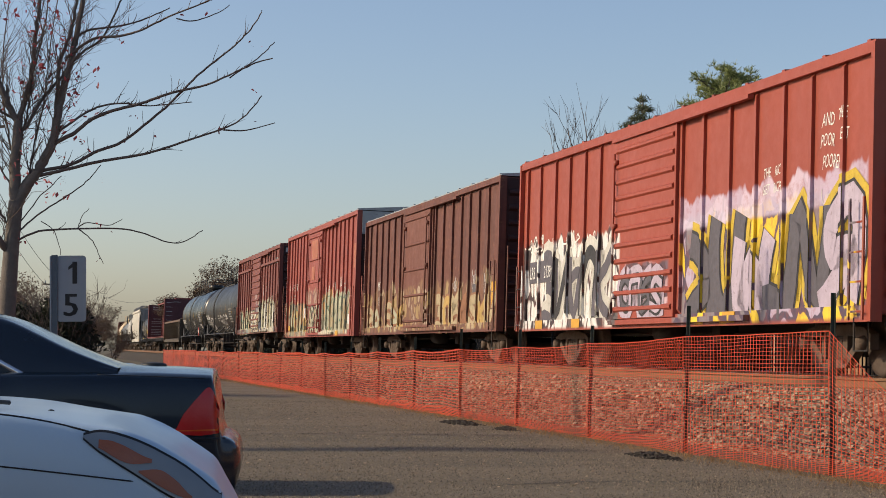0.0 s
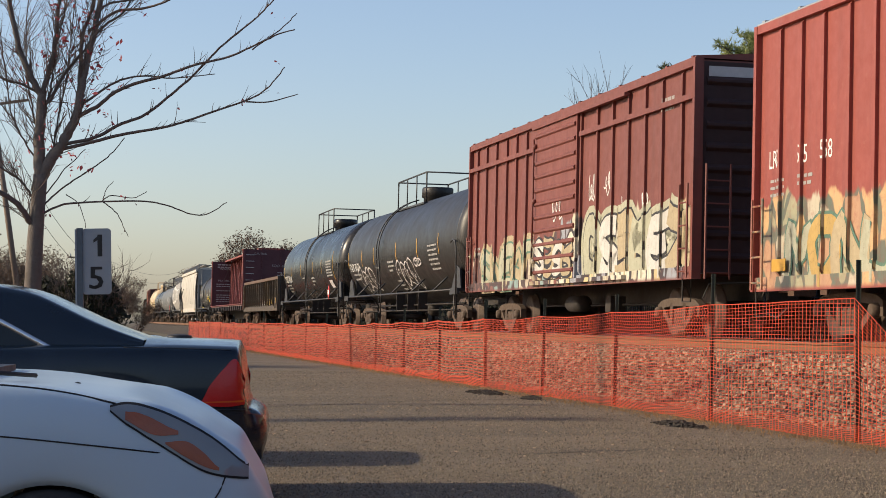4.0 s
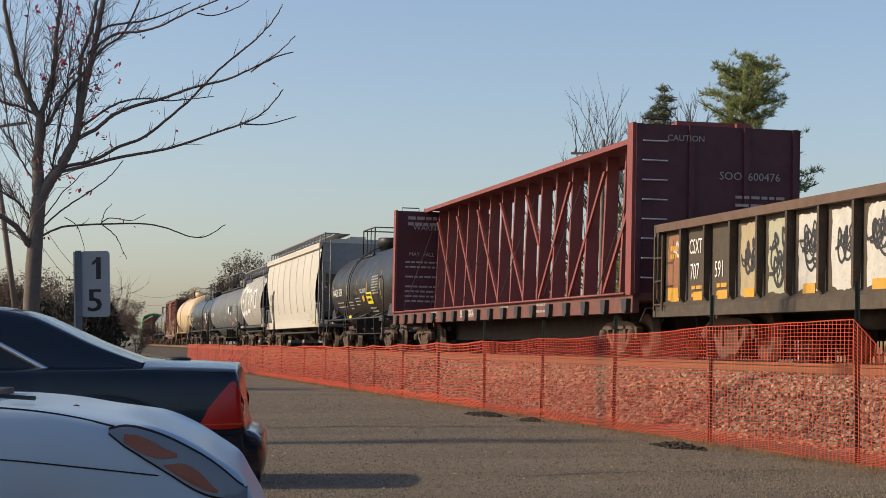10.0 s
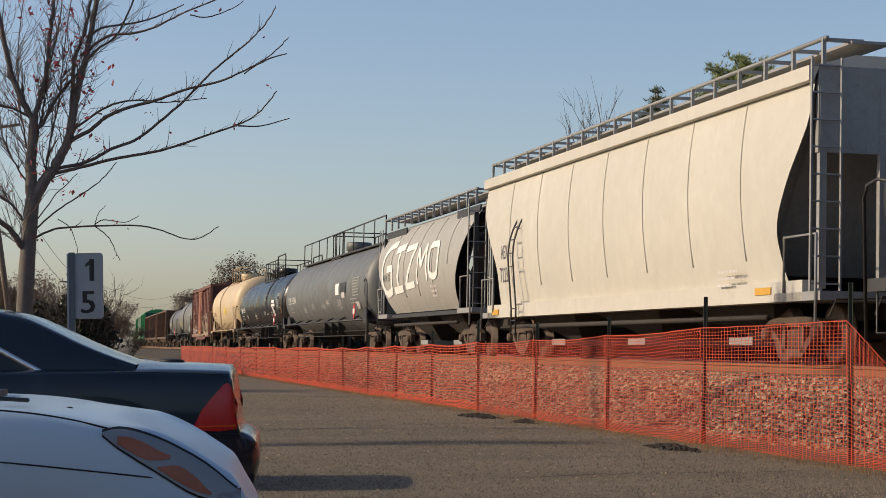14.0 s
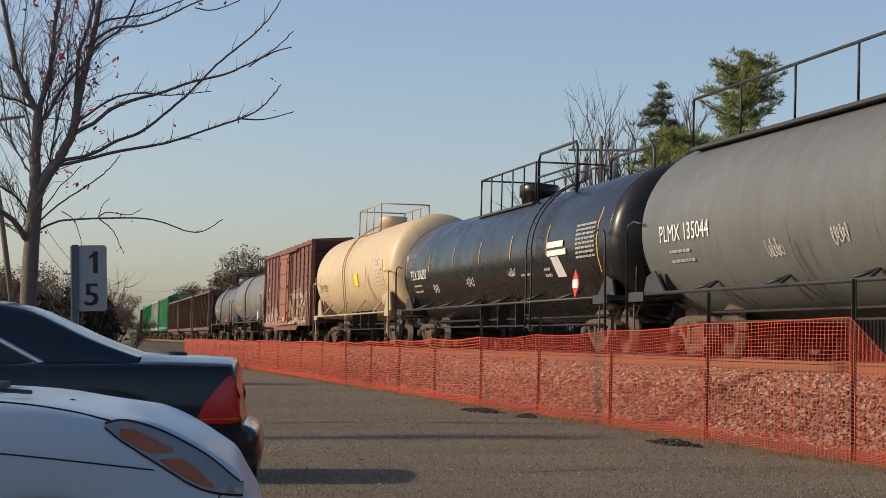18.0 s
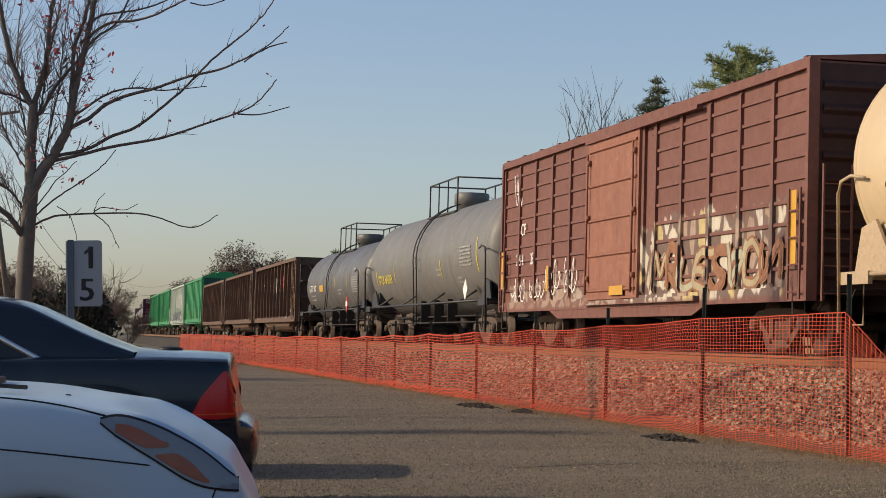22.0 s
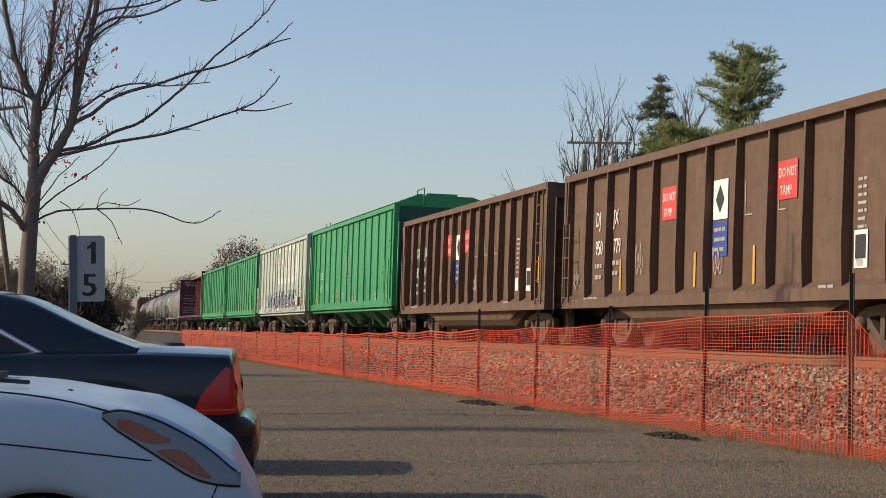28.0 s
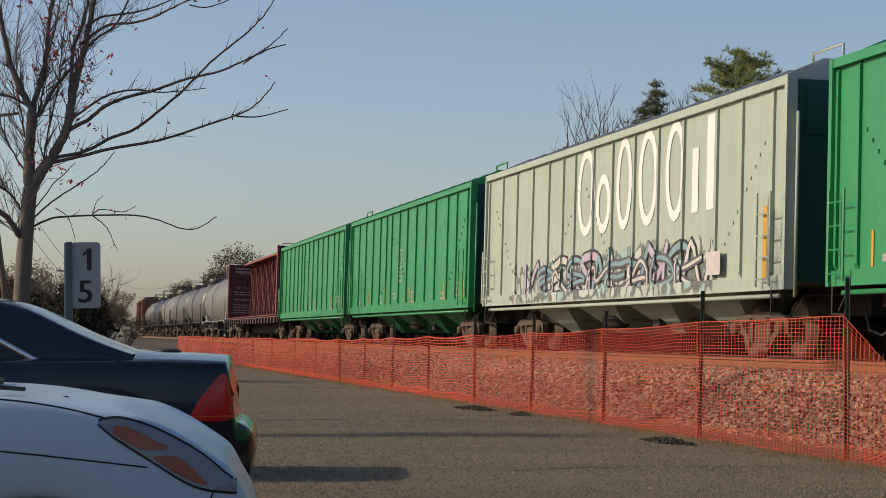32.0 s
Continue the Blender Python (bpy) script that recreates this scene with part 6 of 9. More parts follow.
            wd = bold * min(w, h) * rnd.uniform(0.9, 1.25)
            if halo:
                stroke(fine, wd + 0.34, c)
            stroke(fine, wd + 0.09, b)
            stroke(fine, wd, a)
        for g in (a, b, c):
            g.v = [(p[0], p[1], max(p[2], z0 - 0.12)) for p in g.v]
        if halo:
            side_mark(car, c, SPRAY[halo], y, "spray_halo")
        side_mark(car, b, SPRAY[line], y - 0.003 - 0.0004 * k, "spray_outline")
        side_mark(car, a, SPRAY[fill[k % len(fill)]], y - 0.008 - 0.0004 * k, "spray_letter")


def spray_bay(car, y, x0, x1, z0, z1, fill, lines, foot, seed):
    """One bay of a gondola: a ragged cloud of paint, a few loose loops over it, and a yellow reflector at its foot."""
    rnd = random.Random(seed)
    if fill:
        n, pts = 40, []
        for i in range(n):
            a = 2 * math.pi * i / n
            u, v = math.cos(a), math.sin(a)
            m = max(abs(u), abs(v)) or 1
            j = 1 - 0.16 * abs(noise.noise(Vector((i * 0.9, seed, 0)))) - 0.05 * rnd.random()
            pts.append(((x0 + x1) / 2 + u / m * (x1 - x0) / 2 * j, y, (z0 + z1) / 2 + v / m * (z1 - z0) / 2 * j))
        side_mark(car, Geo().add(pts, [tuple(range(n))]), SPRAY[fill], y, "spray_fill", "ragged field of sprayed paint")
    for i in range(lines):
        ink = "black" if fill in ("white", "pale", "cream") else "white" if fill else "pale"
        if fill in ("yellow", "ochre"):
            ink = ("black", "white")[i % 2]
        w = (x1 - x0) * rnd.uniform(0.5, 0.85)
        h = rnd.uniform(0.28, 0.6)
        x = rnd.uniform(x0, x1 - w)
        side_mark(car, squiggle(rnd, x, rnd.uniform(z0 + 0.06, z1 - h - 0.06), w, h, rnd.uniform(0.025, 0.06), 2), SPRAY[ink], y - 0.004 - 0.001 * i, "spray_loop")
    if foot:
        plate(car, y - 0.006, M_YELLOW, x0 + 0.2, x0 + 0.62, z0 - 0.02, z0 + 0.13)


def scribble(car, y, rows, material, slant=0.2):
    """Short lines of hand-sprayed words."""
    for body, x, z, size, sq in rows:
        g = letters(body, size, sq)
        side_mark(car, shifted(g, lambda a, b, c: (a + x + slant * c, 0, c + z + 0.02 * math.sin(a * 9))), material, y, "spray_word", "hand-sprayed white words")


YS = -1.506     # just proud of a box car's side sheet


def build_boxcars():
    c = boxcar("boxcar", "orange-red steel boxcar with yellow and white graffiti on its side", 16.5, 4.02, 0.66, P_ORANGE, 16, (-0.3, 3.1, "ribbed"), rib_xs=(-7.69, -6.75, -5.68, -4.72, -3.73, -2.8, 2.43, 3.53, 4.52, 5.53, 6.46, 7.45))
    scribble(c, YS, [("AND", 6.58, 3.16, 0.24, 0.75), ("THE", 7.08, 3.2, 0.22, 0.72), ("POOR", 6.55, 2.9, 0.24, 0.66), ("GET", 7.14, 2.93, 0.22, 0.66), ("POORER", 6.62, 2.62, 0.25, 0.6), ("THE", 4.62, 2.66, 0.2, 0.72), ("RICH", 5.03, 2.67, 0.2, 0.66), ("GET", 4.6, 2.43, 0.2, 0.66), ("RICHER", 4.98, 2.44, 0.2, 0.58)], M_WHITE)
    piece(c, YS - 0.002, 1.75, 7.7, 0.82, 2.08, (0, 1, 2, 3, 4, 8), ("grey", "grey", "lilac"), "black", "yellow", 0.12, 0.34, 4)
    piece(c, YS - 0.002, -6.6, -2.3, 0.8, 2.0, (7, 4, 5, 1, 0), ("grey", "black"), "white", "white", 0.15, 0.24, 6)
    piece(c, -1.61, -1.4, 0.7, 0.95, 1.5, (9, 1, 8, 6), ("grey", "lilac"), "black", "lilac", 0.1, 0.24, 8)
    tags(c, YS, M_WHITE, [(-7.9, 2.15, 1.4, 0.42, 0.035), (-6.4, 2.1, 0.8, 0.34, 0.035), (-5.3, 2.15, 1.2, 0.36, 0.035), (-3.8, 2.1, 0.9, 0.34, 0.035)], 5)
    plate(c, YS, SPRAY["grey"], -7.62, -5.6, 1.6, 2.02, "number_panel", "dark grey panel behind the number")
    tags(c, YS, M_PINKTAG, [(6.6, 2.1, 0.7, 0.3, 0.02), (7.6, 2.05, 0.45, 0.3, 0.02)], 7)
    plate(c, -1.565, M_YELLOW, -6.9, -6.4, 0.70, 0.86)
    plate(c, -1.565, M_YELLOW, -4.4, -3.9, 0.70, 0.86)
    plate(c, -1.565, M_YELLOW, 3.3, 3.8, 0.70, 0.86)
    words(c, -1.535, M_WHITE, [("LRS", -7.5, 1.68, 0.34, 0.7), ("2139", -6.5, 1.68, 0.34, 0.72)])
    hitch(c, 21.24, 37.76)
    c = boxcar("boxcar", "weathered dark brown boxcar with a warped door and yellowed graffiti", 16.3, 3.97, 0.68, P_BROWN, 17, (-0.45, 3.1, "panel"), rib_xs=(-7.4, -6.49, -5.58, -4.66, -3.73, -2.85, 1.62, 2.53, 3.53, 4.48, 5.33, 6.22, 7.14), end_mat=P_ENDSHADE, roof_mat=P_ROOFGALV, door_mat=P_BROWNDOOR)
    words(c, YS, M_WHITE, [("MQT", -6.28, 1.92, 0.36, 0.72), ("1192", -6.28, 1.5, 0.36, 0.72)])
    piece(c, YS - 0.002, 1.7, 7.9, 0.78, 1.5, (7, 9, 8, 5, 6, 0, 4), ("cream", "ochre", "cream", "rust"), "rust", None, 0.1, 0.34, 10)
    piece(c, YS - 0.002, -7.8, -2.2, 0.78, 1.4, (6, 5, 1, 7, 8, 9), ("cream", "pale", "ochre"), "rust", None, 0.1, 0.3, 11)
    tags(c, YS, M_PINKTAG, [(3.5, 1.6, 0.5, 0.4, 0.03), (5.4, 1.6, 0.5, 0.5, 0.03), (6.6, 1.5, 0.4, 0.5, 0.03)], 9)
    plate(c, YS, M_YELLOW, 7.35, 7.75, 1.15, 1.75)
    plate(c, YS, SPRAY["grey"], 5.55, 5.95, 1.1, 1.75)
    hitch(c, 39.52, 55.8)
    c = boxcar("boxcar", "tall red boxcar with pale graffiti along the bottom of its side", 16.0, 4.47, 0.68, P_RED, 17, (-0.5, 2.9, "panel"), rib_xs=(-7.03, -6.27, -5.52, -4.69, -3.91, -3.04, 1.37, 2.14, 2.93, 3.73, 4.56, 5.41, 6.18, 7.02), end_mat=P_ENDSHADE, roof_mat=P_ROOFGALV)
    words(c, YS, M_WHITE, [("LRS", -7.62, 2.4, 0.36, 0.8), ("55", -6.55, 2.4, 0.36, 0.9), ("58", -5.72, 2.4, 0.36, 0.9)])
    small(c, YS, M_WHITE, [(-7.55, 2.2, [0.5, 0.5, 0.5], 0.1, 0.05), (-6.5, 2.2, [0.5, 0.4], 0.1, 0.06), (5.4, 2.3, [0.6, 0.6, 0.5, 0.6], 0.12, 0.06)])
    
    piece(c, YS - 0.002, 1.75, 6.3, 0.85, 1.85, (8, 5, 6, 7, 0), ("pale", "cream", "pale"), "green", "pale", 0.1, 0.36, 12)
    piece(c, YS - 0.002, -6.9, -2.7, 0.8, 1.6, (2, 9, 4, 1, 8), ("pale", "ochre", "cream"), "green", None, 0.1, 0.34, 14)
    piece(c, -1.61, -1.6, 0.7, 0.8, 1.6, (5, 8, 1, 7), ("cream", "pale"), "black", None, 0.1, 0.2, 15)
    tags(c, YS, M_WHITE, [(2.0, 2.0, 0.5, 0.36, 0.03), (3.3, 2.15, 0.45, 0.35, 0.03), (4.6, 2.2, 0.5, 0.36, 0.03)], 16)
    part("end_panel", Geo().box(8.095, 8.11, -1.44, 1.44, 3.75, 4.44), P_ROOFGALV, c, "bare galvanised upper end")
    for x0, x1, za, zb in ((-1.3, 0.1, 3.3, 4.0), (-1.2, -0.5, 2.65, 3.1)):
        plate(c, -1.608, P_PATCH, x0, x1, za, zb, "repaint", "faded patch of lighter paint")
    plate(c, YS, P_PATCH, 7.15, 7.85, 2.75, 3.5, "repaint", "faded patch of lighter paint")
    plate(c, -1.612, M_PINKTAG, -2.85, -2.45, 1.35, 1.7, "card_holder")
    plate(c, YS, M_WHITE, 6.3, 6.7, 1.05, 1.35)
    plate(c, -1.565, M_YELLOW, 4.2, 4.75, 0.70, 0.86)
    plate(c, -1.565, M_YELLOW, -7.3, -6.8, 0.95, 1.12)
    hitch(c, 57.46, 73.42)
    c = boxcar("boxcar", "dark red-brown boxcar with white and yellow bubble graffiti", 16.2, 4.38, 0.92, P_MAROON, 17, (-0.2, 3.2, "ribbed"), rib_xs=(-7.3, -6.38, -5.4, -4.41, -3.52, -2.62, 2.72, 3.7, 4.66, 5.62, 6.54, 7.55), end_mat=P_ENDSHADE, trim_rail=3.75)
    piece(c, YS - 0.002, 1.8, 7.7, 1.05, 2.0, (9, 6, 7, 8, 7, 0), ("pale", "white", "cream"), "black", "pale", 0.1, 0.38, 17)
    piece(c, YS - 0.002, -7.0, -2.0, 1.0, 1.8, (6, 2, 7, 5, 1), ("pale", "cream"), "green", "cream", 0.1, 0.3, 18)
    piece(c, -1.61, -1.6, 1.2, 1.2, 1.8, (6, 7, 6, 8), ("white", "cream"), "black", None, 0.1, 0.3, 19)
    tags(c, YS, M_WHITE, [(1.95, 2.4, 0.5, 0.6, 0.03), (2.95, 2.5, 0.6, 0.5, 0.03), (4.1, 2.1, 0.5, 0.4, 0.03), (5.2, 2.1, 0.5, 0.4, 0.03)], 13)
    tags(c, -1.61, M_WHITE, [(-0.4, 2.2, 0.9, 0.5, 0.03)], 20)
    small(c, YS, M_WHITE, [(6.4, 3.85, [0.55, 0.5], 0.14, 0.1), (-7.6, 1.9, [0.5, 0.5], 0.12, 0.07)])
    part("end_sign", Geo().box(8.13, 8.14, -1.35, 1.3, 4.1, 4.26), M_PINKTAG, c, "pale stencilled warning strip")
    hitch(c, 76.09, 92.32)
    c = boxcar("boxcar", "faded red-brown boxcar with a lighter door and chalky graffiti", 16.85, 3.92, 0.72, P_BRICK, 13, (-0.26, 3.0, "panel"), door_mat=P_BRICKDOOR, end_mat=P_ENDSHADE, rib_w=0.13, low_sill=0.16)
    words(c, -1.536, M_WHITE, [("CP", -6.95, 2.3, 0.36, 1.0), ("214", -7.1, 1.68, 0.34, 0.8), ("236", -6.12, 1.68, 0.34, 0.8)])
    tags(c, -1.536, M_WHITE, [(-7.6, 2.9, 0.7, 0.8, 0.025), (-7.7, 0.85, 1.3, 0.6, 0.03), (-6.2, 0.9, 1.3, 0.5, 0.03), (-4.9, 0.95, 1.2, 0.8, 0.03), (-3.6, 0.95, 1.0, 0.8, 0.03)], 15)
    
    piece(c, YS - 0.03, 1.9, 7.4, 0.95, 1.6, (2, 8, 1, 7, 6, 5, 9, 4), ("cream", "rust", "pale"), "rust", None, 0.3, 0.17, 21)
    plate(c, -1.6, M_YELLOW, 7.95, 8.15, 1.2, 2.2)
    plate(c, -1.6, M_YELLOW, -8.3, -8.15, 1.2, 2.0)
    plate(c, -1.6, M_YELLOW, -4.6, -4.45, 1.1, 1.6)
    plate(c, -1.64, M_YELLOW, -0.2, 0.6, 0.94, 1.1)
    hor = Geo().box(-3.3, 3.3, -1.53, -1.5, 0, 0.05).mesh("side_bead", P_BRICK)
    for k in range(9):
        for x in (-5.0, 5.0):
            part("side_bead", hor, None, c, at=(x, 0, 1.15 + 0.3 * k))
    hitch(c, 287.98, 304.83)


def build_tanks():
    T = lambda xs, z, h: [(x, z, h) for x in xs]
    c, zc = tank_car("tank_car", "long black tank car with white stencils and pale scrawl", 18.6, 17.6, 1.52, 3.85, P_DULLBLACK, P_TRIMBLACK, 0.1, T((-8.75, -5.95, -3.64, 0.3, 3.6, 6.6), 1.98, 0.52), ladder_x=-2.2, platform=(-1.3, 2.3))
    tank_text(c, 1.52, zc, [("TAEX 30124", -8.5, 1.86, 0.36, 2.0)])
    tank_bars(c, 1.52, zc, [(-7.95, 1.72, [1.3, 1.2], 0.14, 0.07), (-1.2, 1.95, [1.0, 1.0, 0.6], 0.12, 0.07), (-3.4, 1.85, [0.8], 0.1, 0.06), (-0.7, 1.4, [0.7, 0.6, 0.6], 0.11, 0.06), (5.2, 2.2, [1.2] * 6, 0.12, 0.06)])
    rnd = random.Random(2)
    for x, z, w, h in ((-7.0, 1.2, 2.8, 0.75), (0.0, 1.2, 2.7, 0.8), (3.0, 1.75, 0.9, 0.22)):
        part("spray_tag", wrap(bubble(rnd, x, z, w, h, max(2, round(w * 1.4)), 0.045), 1.52, zc, 0.02), M_PINKTAG, c, "pale rounded sprayed scrawl")
    hitch(c, 93.5, 112.3)
    c, zc = tank_car("tank_car", "black tank car with yellow tick marks and a white test panel", 18.2, 17.0, 1.50, 3.85, P_BLACKTANK, P_TRIMBLACK, -0.1, T((-8.4, -5.83, -2.68, 1.16, 3.69), 1.98, 0.5) + [(6.75, 1.7, 1.0)], ladder_x=-0.1, platform=(-0.6, 2.2), placard=(6.5, 1.25))
    tank_text(c, 1.50, zc, [("TAEX 30168", -8.2, 1.84, 0.38, 2.4)])
    tank_bars(c, 1.50, zc, [(-7.7, 1.7, [1.3, 1.2, 1.0], 0.12, 0.06), (5.05, 2.35, [1.4] * 6, 0.1, 0.06), (0.4, 1.85, [1.0, 1.0, 0.5], 0.12, 0.07), (-2.2, 1.9, [0.8], 0.1, 0.06)])
    part("notice", wrap(flat(5.15, 5.95, 0, 0, 1.45, 1.72), 1.50, zc, 0.02), M_PINKTAG, c, "pale red notice")
    hitch(c, 113.3, 131.7)
    c, zc = tank_car("tank_car", "short black tank car with white stencils and a yellow notice", 12.9, 12.4, 1.33, 3.4, P_DULLBLACK, P_TRIMBLACK, -0.1, T((-5.85, -4.5, -2.69, -0.56, 1.67), 1.85, 0.45) + [(4.2, 1.5, 1.0)], ladder_x=-1.5, platform=(-1.5, 1.2), placard=None, rail_struts=4)
    tank_text(c, 1.33, zc, [("WAGX 3059", -5.8, 1.86, 0.36, 2.1), ("MOLTEN SULFUR", 0.27, 1.86, 0.2, 1.25)])
    tank_bars(c, 1.33, zc, [(-5.0, 1.62, [1.4], 0.1, 0.05), (-5.0, 1.48, [2.2], 0.1, 0.05), (-2.4, 1.6, [0.9, 0.9, 0.6], 0.1, 0.05), (-0.9, 1.7, [0.9, 1.0, 0.7], 0.1, 0.05), (1.5, 1.35, [1.2, 1.2, 0.9], 0.1, 0.05), (2.65, 2.3, [1.25] * 7, 0.085, 0.05), (-4.6, 1.15, [0.5, 0.4], 0.1, 0.05)])
    part("notice", wrap(flat(1.47, 2.52, 0, 0, 1.5, 1.86), 1.33, zc, 0.02), M_SIGNYELLOW, c, "bright yellow notice")
    tagged(part("small_print", wrap(bars(Geo(), 1.6, 1.74, [0.8, 0.75], 0.14, 0.07, 5), 1.33, zc, 0.03), M_BLACKINK, c), kind="stuff")
    part("notice", wrap(flat(0.6, 1.05, 0, 0, 1.6, 1.78), 1.33, zc, 0.02), M_YELLOW, c, "orange hazard panel")
    part("notice", Geo().prism_y([(-0.8, 1.06), (-0.6, 1.02), (-0.3, 1.08), (-0.4, 1.14), (-0.75, 1.15)], -1.5, -1.48), M_SIGNYELLOW, c, "yellow tag on the ladder")
    hitch(c, 175.9, 189.0)
    c, zc = tank_car("tank_car", "long dull grey tank car with a full-length top railing", 22.2, 20.2, 1.50, 3.6, P_GREYTANK, P_TRIMBLACK, -0.3, (), full_rail=True, ladder_x=30.0, platform=(-0.9, 1.2), rail_struts=6, band=(-7, -4.2, -1.4, 1.4, 4.2, 7), placard=(8.4, 1.3))
    tank_text(c, 1.50, zc, [("PLMX 135044", -9.6, 1.85, 0.38, 2.36)])
    tank_bars(c, 1.50, zc, [(-9.2, 1.66, [1.0, 1.1], 0.15, 0.06), (7.5, 2.35, [1.3] * 7, 0.09, 0.05), (6.9, 1.7, [1.4, 1.0], 0.12, 0.05)])
    for x0, x1, z0, z1, m in ((3.7, 4.5, 1.92, 2.3, M_WHITE), (4.8, 6.1, 1.95, 2.3, M_BLACKINK), (5.1, 5.8, 1.8, 1.98, M_PINKTAG), (7.9, 8.5, 1.4, 1.62, M_PINKTAG)):
        part("notice", wrap(flat(x0, x1, 0, 0, z0, z1), 1.50, zc, 0.02), m, c)
    rnd = random.Random(4)
    for x, z, w, h in ((-5.1, 1.4, 0.7, 0.3), (-2.8, 1.5, 0.7, 0.3), (-0.3, 1.5, 1.2, 0.25), (1.15, 1.6, 1.0, 0.25), (3.8, 1.4, 1.1, 0.45)):
        part("spray_tag", wrap(squiggle(rnd, x, z, w, h, 0.018, 6), 1.50, zc, 0.02), M_PINKTAG, c)
    hitch(c, 225.0, 247.4)
    c, zc = tank_car("tank_car", "long glossy black tank car with yellow ticks and white logo", 20.8, 19.8, 1.42, 3.5, P_BLACKTANK, P_TRIMBLACK, 0.0, T((-9.75, -6.57, -3.6, -0.6, 2.46), 2.0, 0.5) + [(5.57, 1.95, 0.62), (9.2, 1.5, 1.2)], ladder_x=4.6, platform=(-0.6, 2.7), placard=(8.4, 1.3), rail_struts=6, loop=(2.5, 5.6, 1.0))
    tank_text(c, 1.42, zc, [("TILX 306250", -9.0, 1.84, 0.36, 2.15)])
    tank_bars(c, 1.42, zc, [(-8.7, 1.65, [1.1, 1.1], 0.15, 0.06), (7.8, 2.4, [1.3] * 8, 0.085, 0.05), (3.3, 1.6, [1.0], 0.1, 0.06), (5.3, 1.65, [0.5, 0.5], 0.12, 0.07)])
    for x0, x1, z0, z1 in ((5.68, 6.9, 2.08, 2.2), (5.68, 7.1, 1.92, 2.03)):
        part("logo_block", wrap(flat(x0, x1, 0, 0, z0, z1), 1.42, zc, 0.02), M_WHITE, c)
    part("logo_block", wrap(Geo().add([(5.9, 0, 1.9), (6.5, 0, 1.9), (6.85, 0, 1.5), (6.2, 0, 1.5)], [(0, 1, 2, 3)]), 1.42, zc, 0.02), M_PINKTAG, c)
    rnd = random.Random(6)
    for x, z, w, h in ((-6.3, 1.45, 0.9, 0.25), (-2.2, 1.5, 1.0, 0.25), (2.2, 1.6, 0.7, 0.2)):
        part("spray_tag", wrap(squiggle(rnd, x, z, w, h, 0.025, 4), 1.42, zc, 0.02), M_SILVERTAG, c)
    hitch(c, 248.5, 269.4)
    c, zc = tank_car("tank_car", "cream tank car with a yellow notice and dirty streaks", 16.4, 15.2, 1.53, 3.93, P_CREAM, P_TRIMCREAM, -0.1, T((-6.9, -4.71, -2.11, 0.74, 3.45), 2.0, 0.5) + [(6.6, 1.6, 1.0)], ladder_x=-0.4, platform=(-0.5, 2.2), rail_struts=4)
    tank_text(c, 1.53, zc, [("STYX 72929", -7.0, 1.9, 0.34, 1.95)], M_BLACKINK)
    tank_bars(c, 1.53, zc, [(-6.7, 1.74, [1.3, 1.2], 0.15, 0.05), (5.15, 2.3, [1.2] * 6, 0.11, 0.05), (-3.3, 2.3, [0.7, 0.6], 0.12, 0.05), (2.4, 2.0, [0.6, 0.5, 0.6], 0.12, 0.05), (5.2, 2.6, [0.6, 0.6], 0.14, 0.1)], M_PINKTAG)
    part("notice", wrap(flat(1.16, 1.91, 0, 0, 1.92, 2.3), 1.53, zc, 0.02), M_SIGNYELLOW, c, "bright yellow notice")
    part("tank_bottle", smooth(Geo()).lathe([(-0.4, 0.05), (-0.36, 0.24), (0.36, 0.24), (0.4, 0.05)], "x", 16, (6.5, -1.2, 1.4)), P_TRIMCREAM, c, "small cream pressure vessel")
    hitch(c, 270.5, 287.0)
    c, zc = tank_car("tank_car", "plain stone-grey tank car with faded stencils", 16.4, 15.4, 1.46, 3.66, P_STONETANK, P_TRIMBLACK, -0.1, T((-7.0, 2.4, -4.04), 1.68, 0.42) + [(6.6, 1.7, 0.8)], tick_mat=M_SIGNYELLOW, ladder_x=-0.35, platform=(-0.6, 1.8), rail_struts=4, band=(-3.4, 0.6, 3.6))
    tank_text(c, 1.46, zc, [("UTLX 645369", -6.69, 1.7, 0.36, 2.2)], M_SIGNYELLOW)
    tank_bars(c, 1.46, zc, [(4.8, 2.3, [1.25] * 6, 0.085, 0.05), (1.9, 1.85, [0.5, 0.5], 0.12, 0.06), (4.2, 1.6, [0.5, 0.5, 0.5], 0.1, 0.06)])
    part("placard", Geo().prism_y([(5.67, 1.05), (5.92, 1.3), (5.67, 1.55), (5.42, 1.3)], -1.5, -1.48), M_WHITE, c, "white diamond placard")
    hitch(c, 306.2, 322.7)
    c, zc = tank_car("tank_car", "streaked slate-grey tank car with white lettering", 14.4, 13.4, 1.36, 3.36, P_SLATETANK, P_TRIMBLACK, 0.0, T((-4.32, 0.45, 3.18), 1.8, 0.42) + [(5.76, 1.75, 0.6)], ladder_x=-0.6, platform=(-0.5, 1.8), rail_struts=3, band=(-2.4, 1.2), placard=(4.77, 1.2))
    tank_text(c, 1.36, zc, [("GATX 340", -6.0, 1.78, 0.34, 1.7)])
    tank_bars(c, 1.36, zc, [(-5.6, 1.6, [1.1, 1.0], 0.14, 0.06), (4.33, 2.05, [1.2] * 7, 0.075, 0.045), (1.2, 1.7, [0.9, 0.6], 0.12, 0.06), (4.5, 2.3, [0.5], 0.1, 0.1)])
    part("notice", wrap(flat(-3.3, -2.4, 0, 0, 1.75, 1.98), 1.36, zc, 0.02), M_YELLOW, c)
    hitch(c, 323.9, 338.4)
    # tank cars that follow at a distance
    s = 493.8
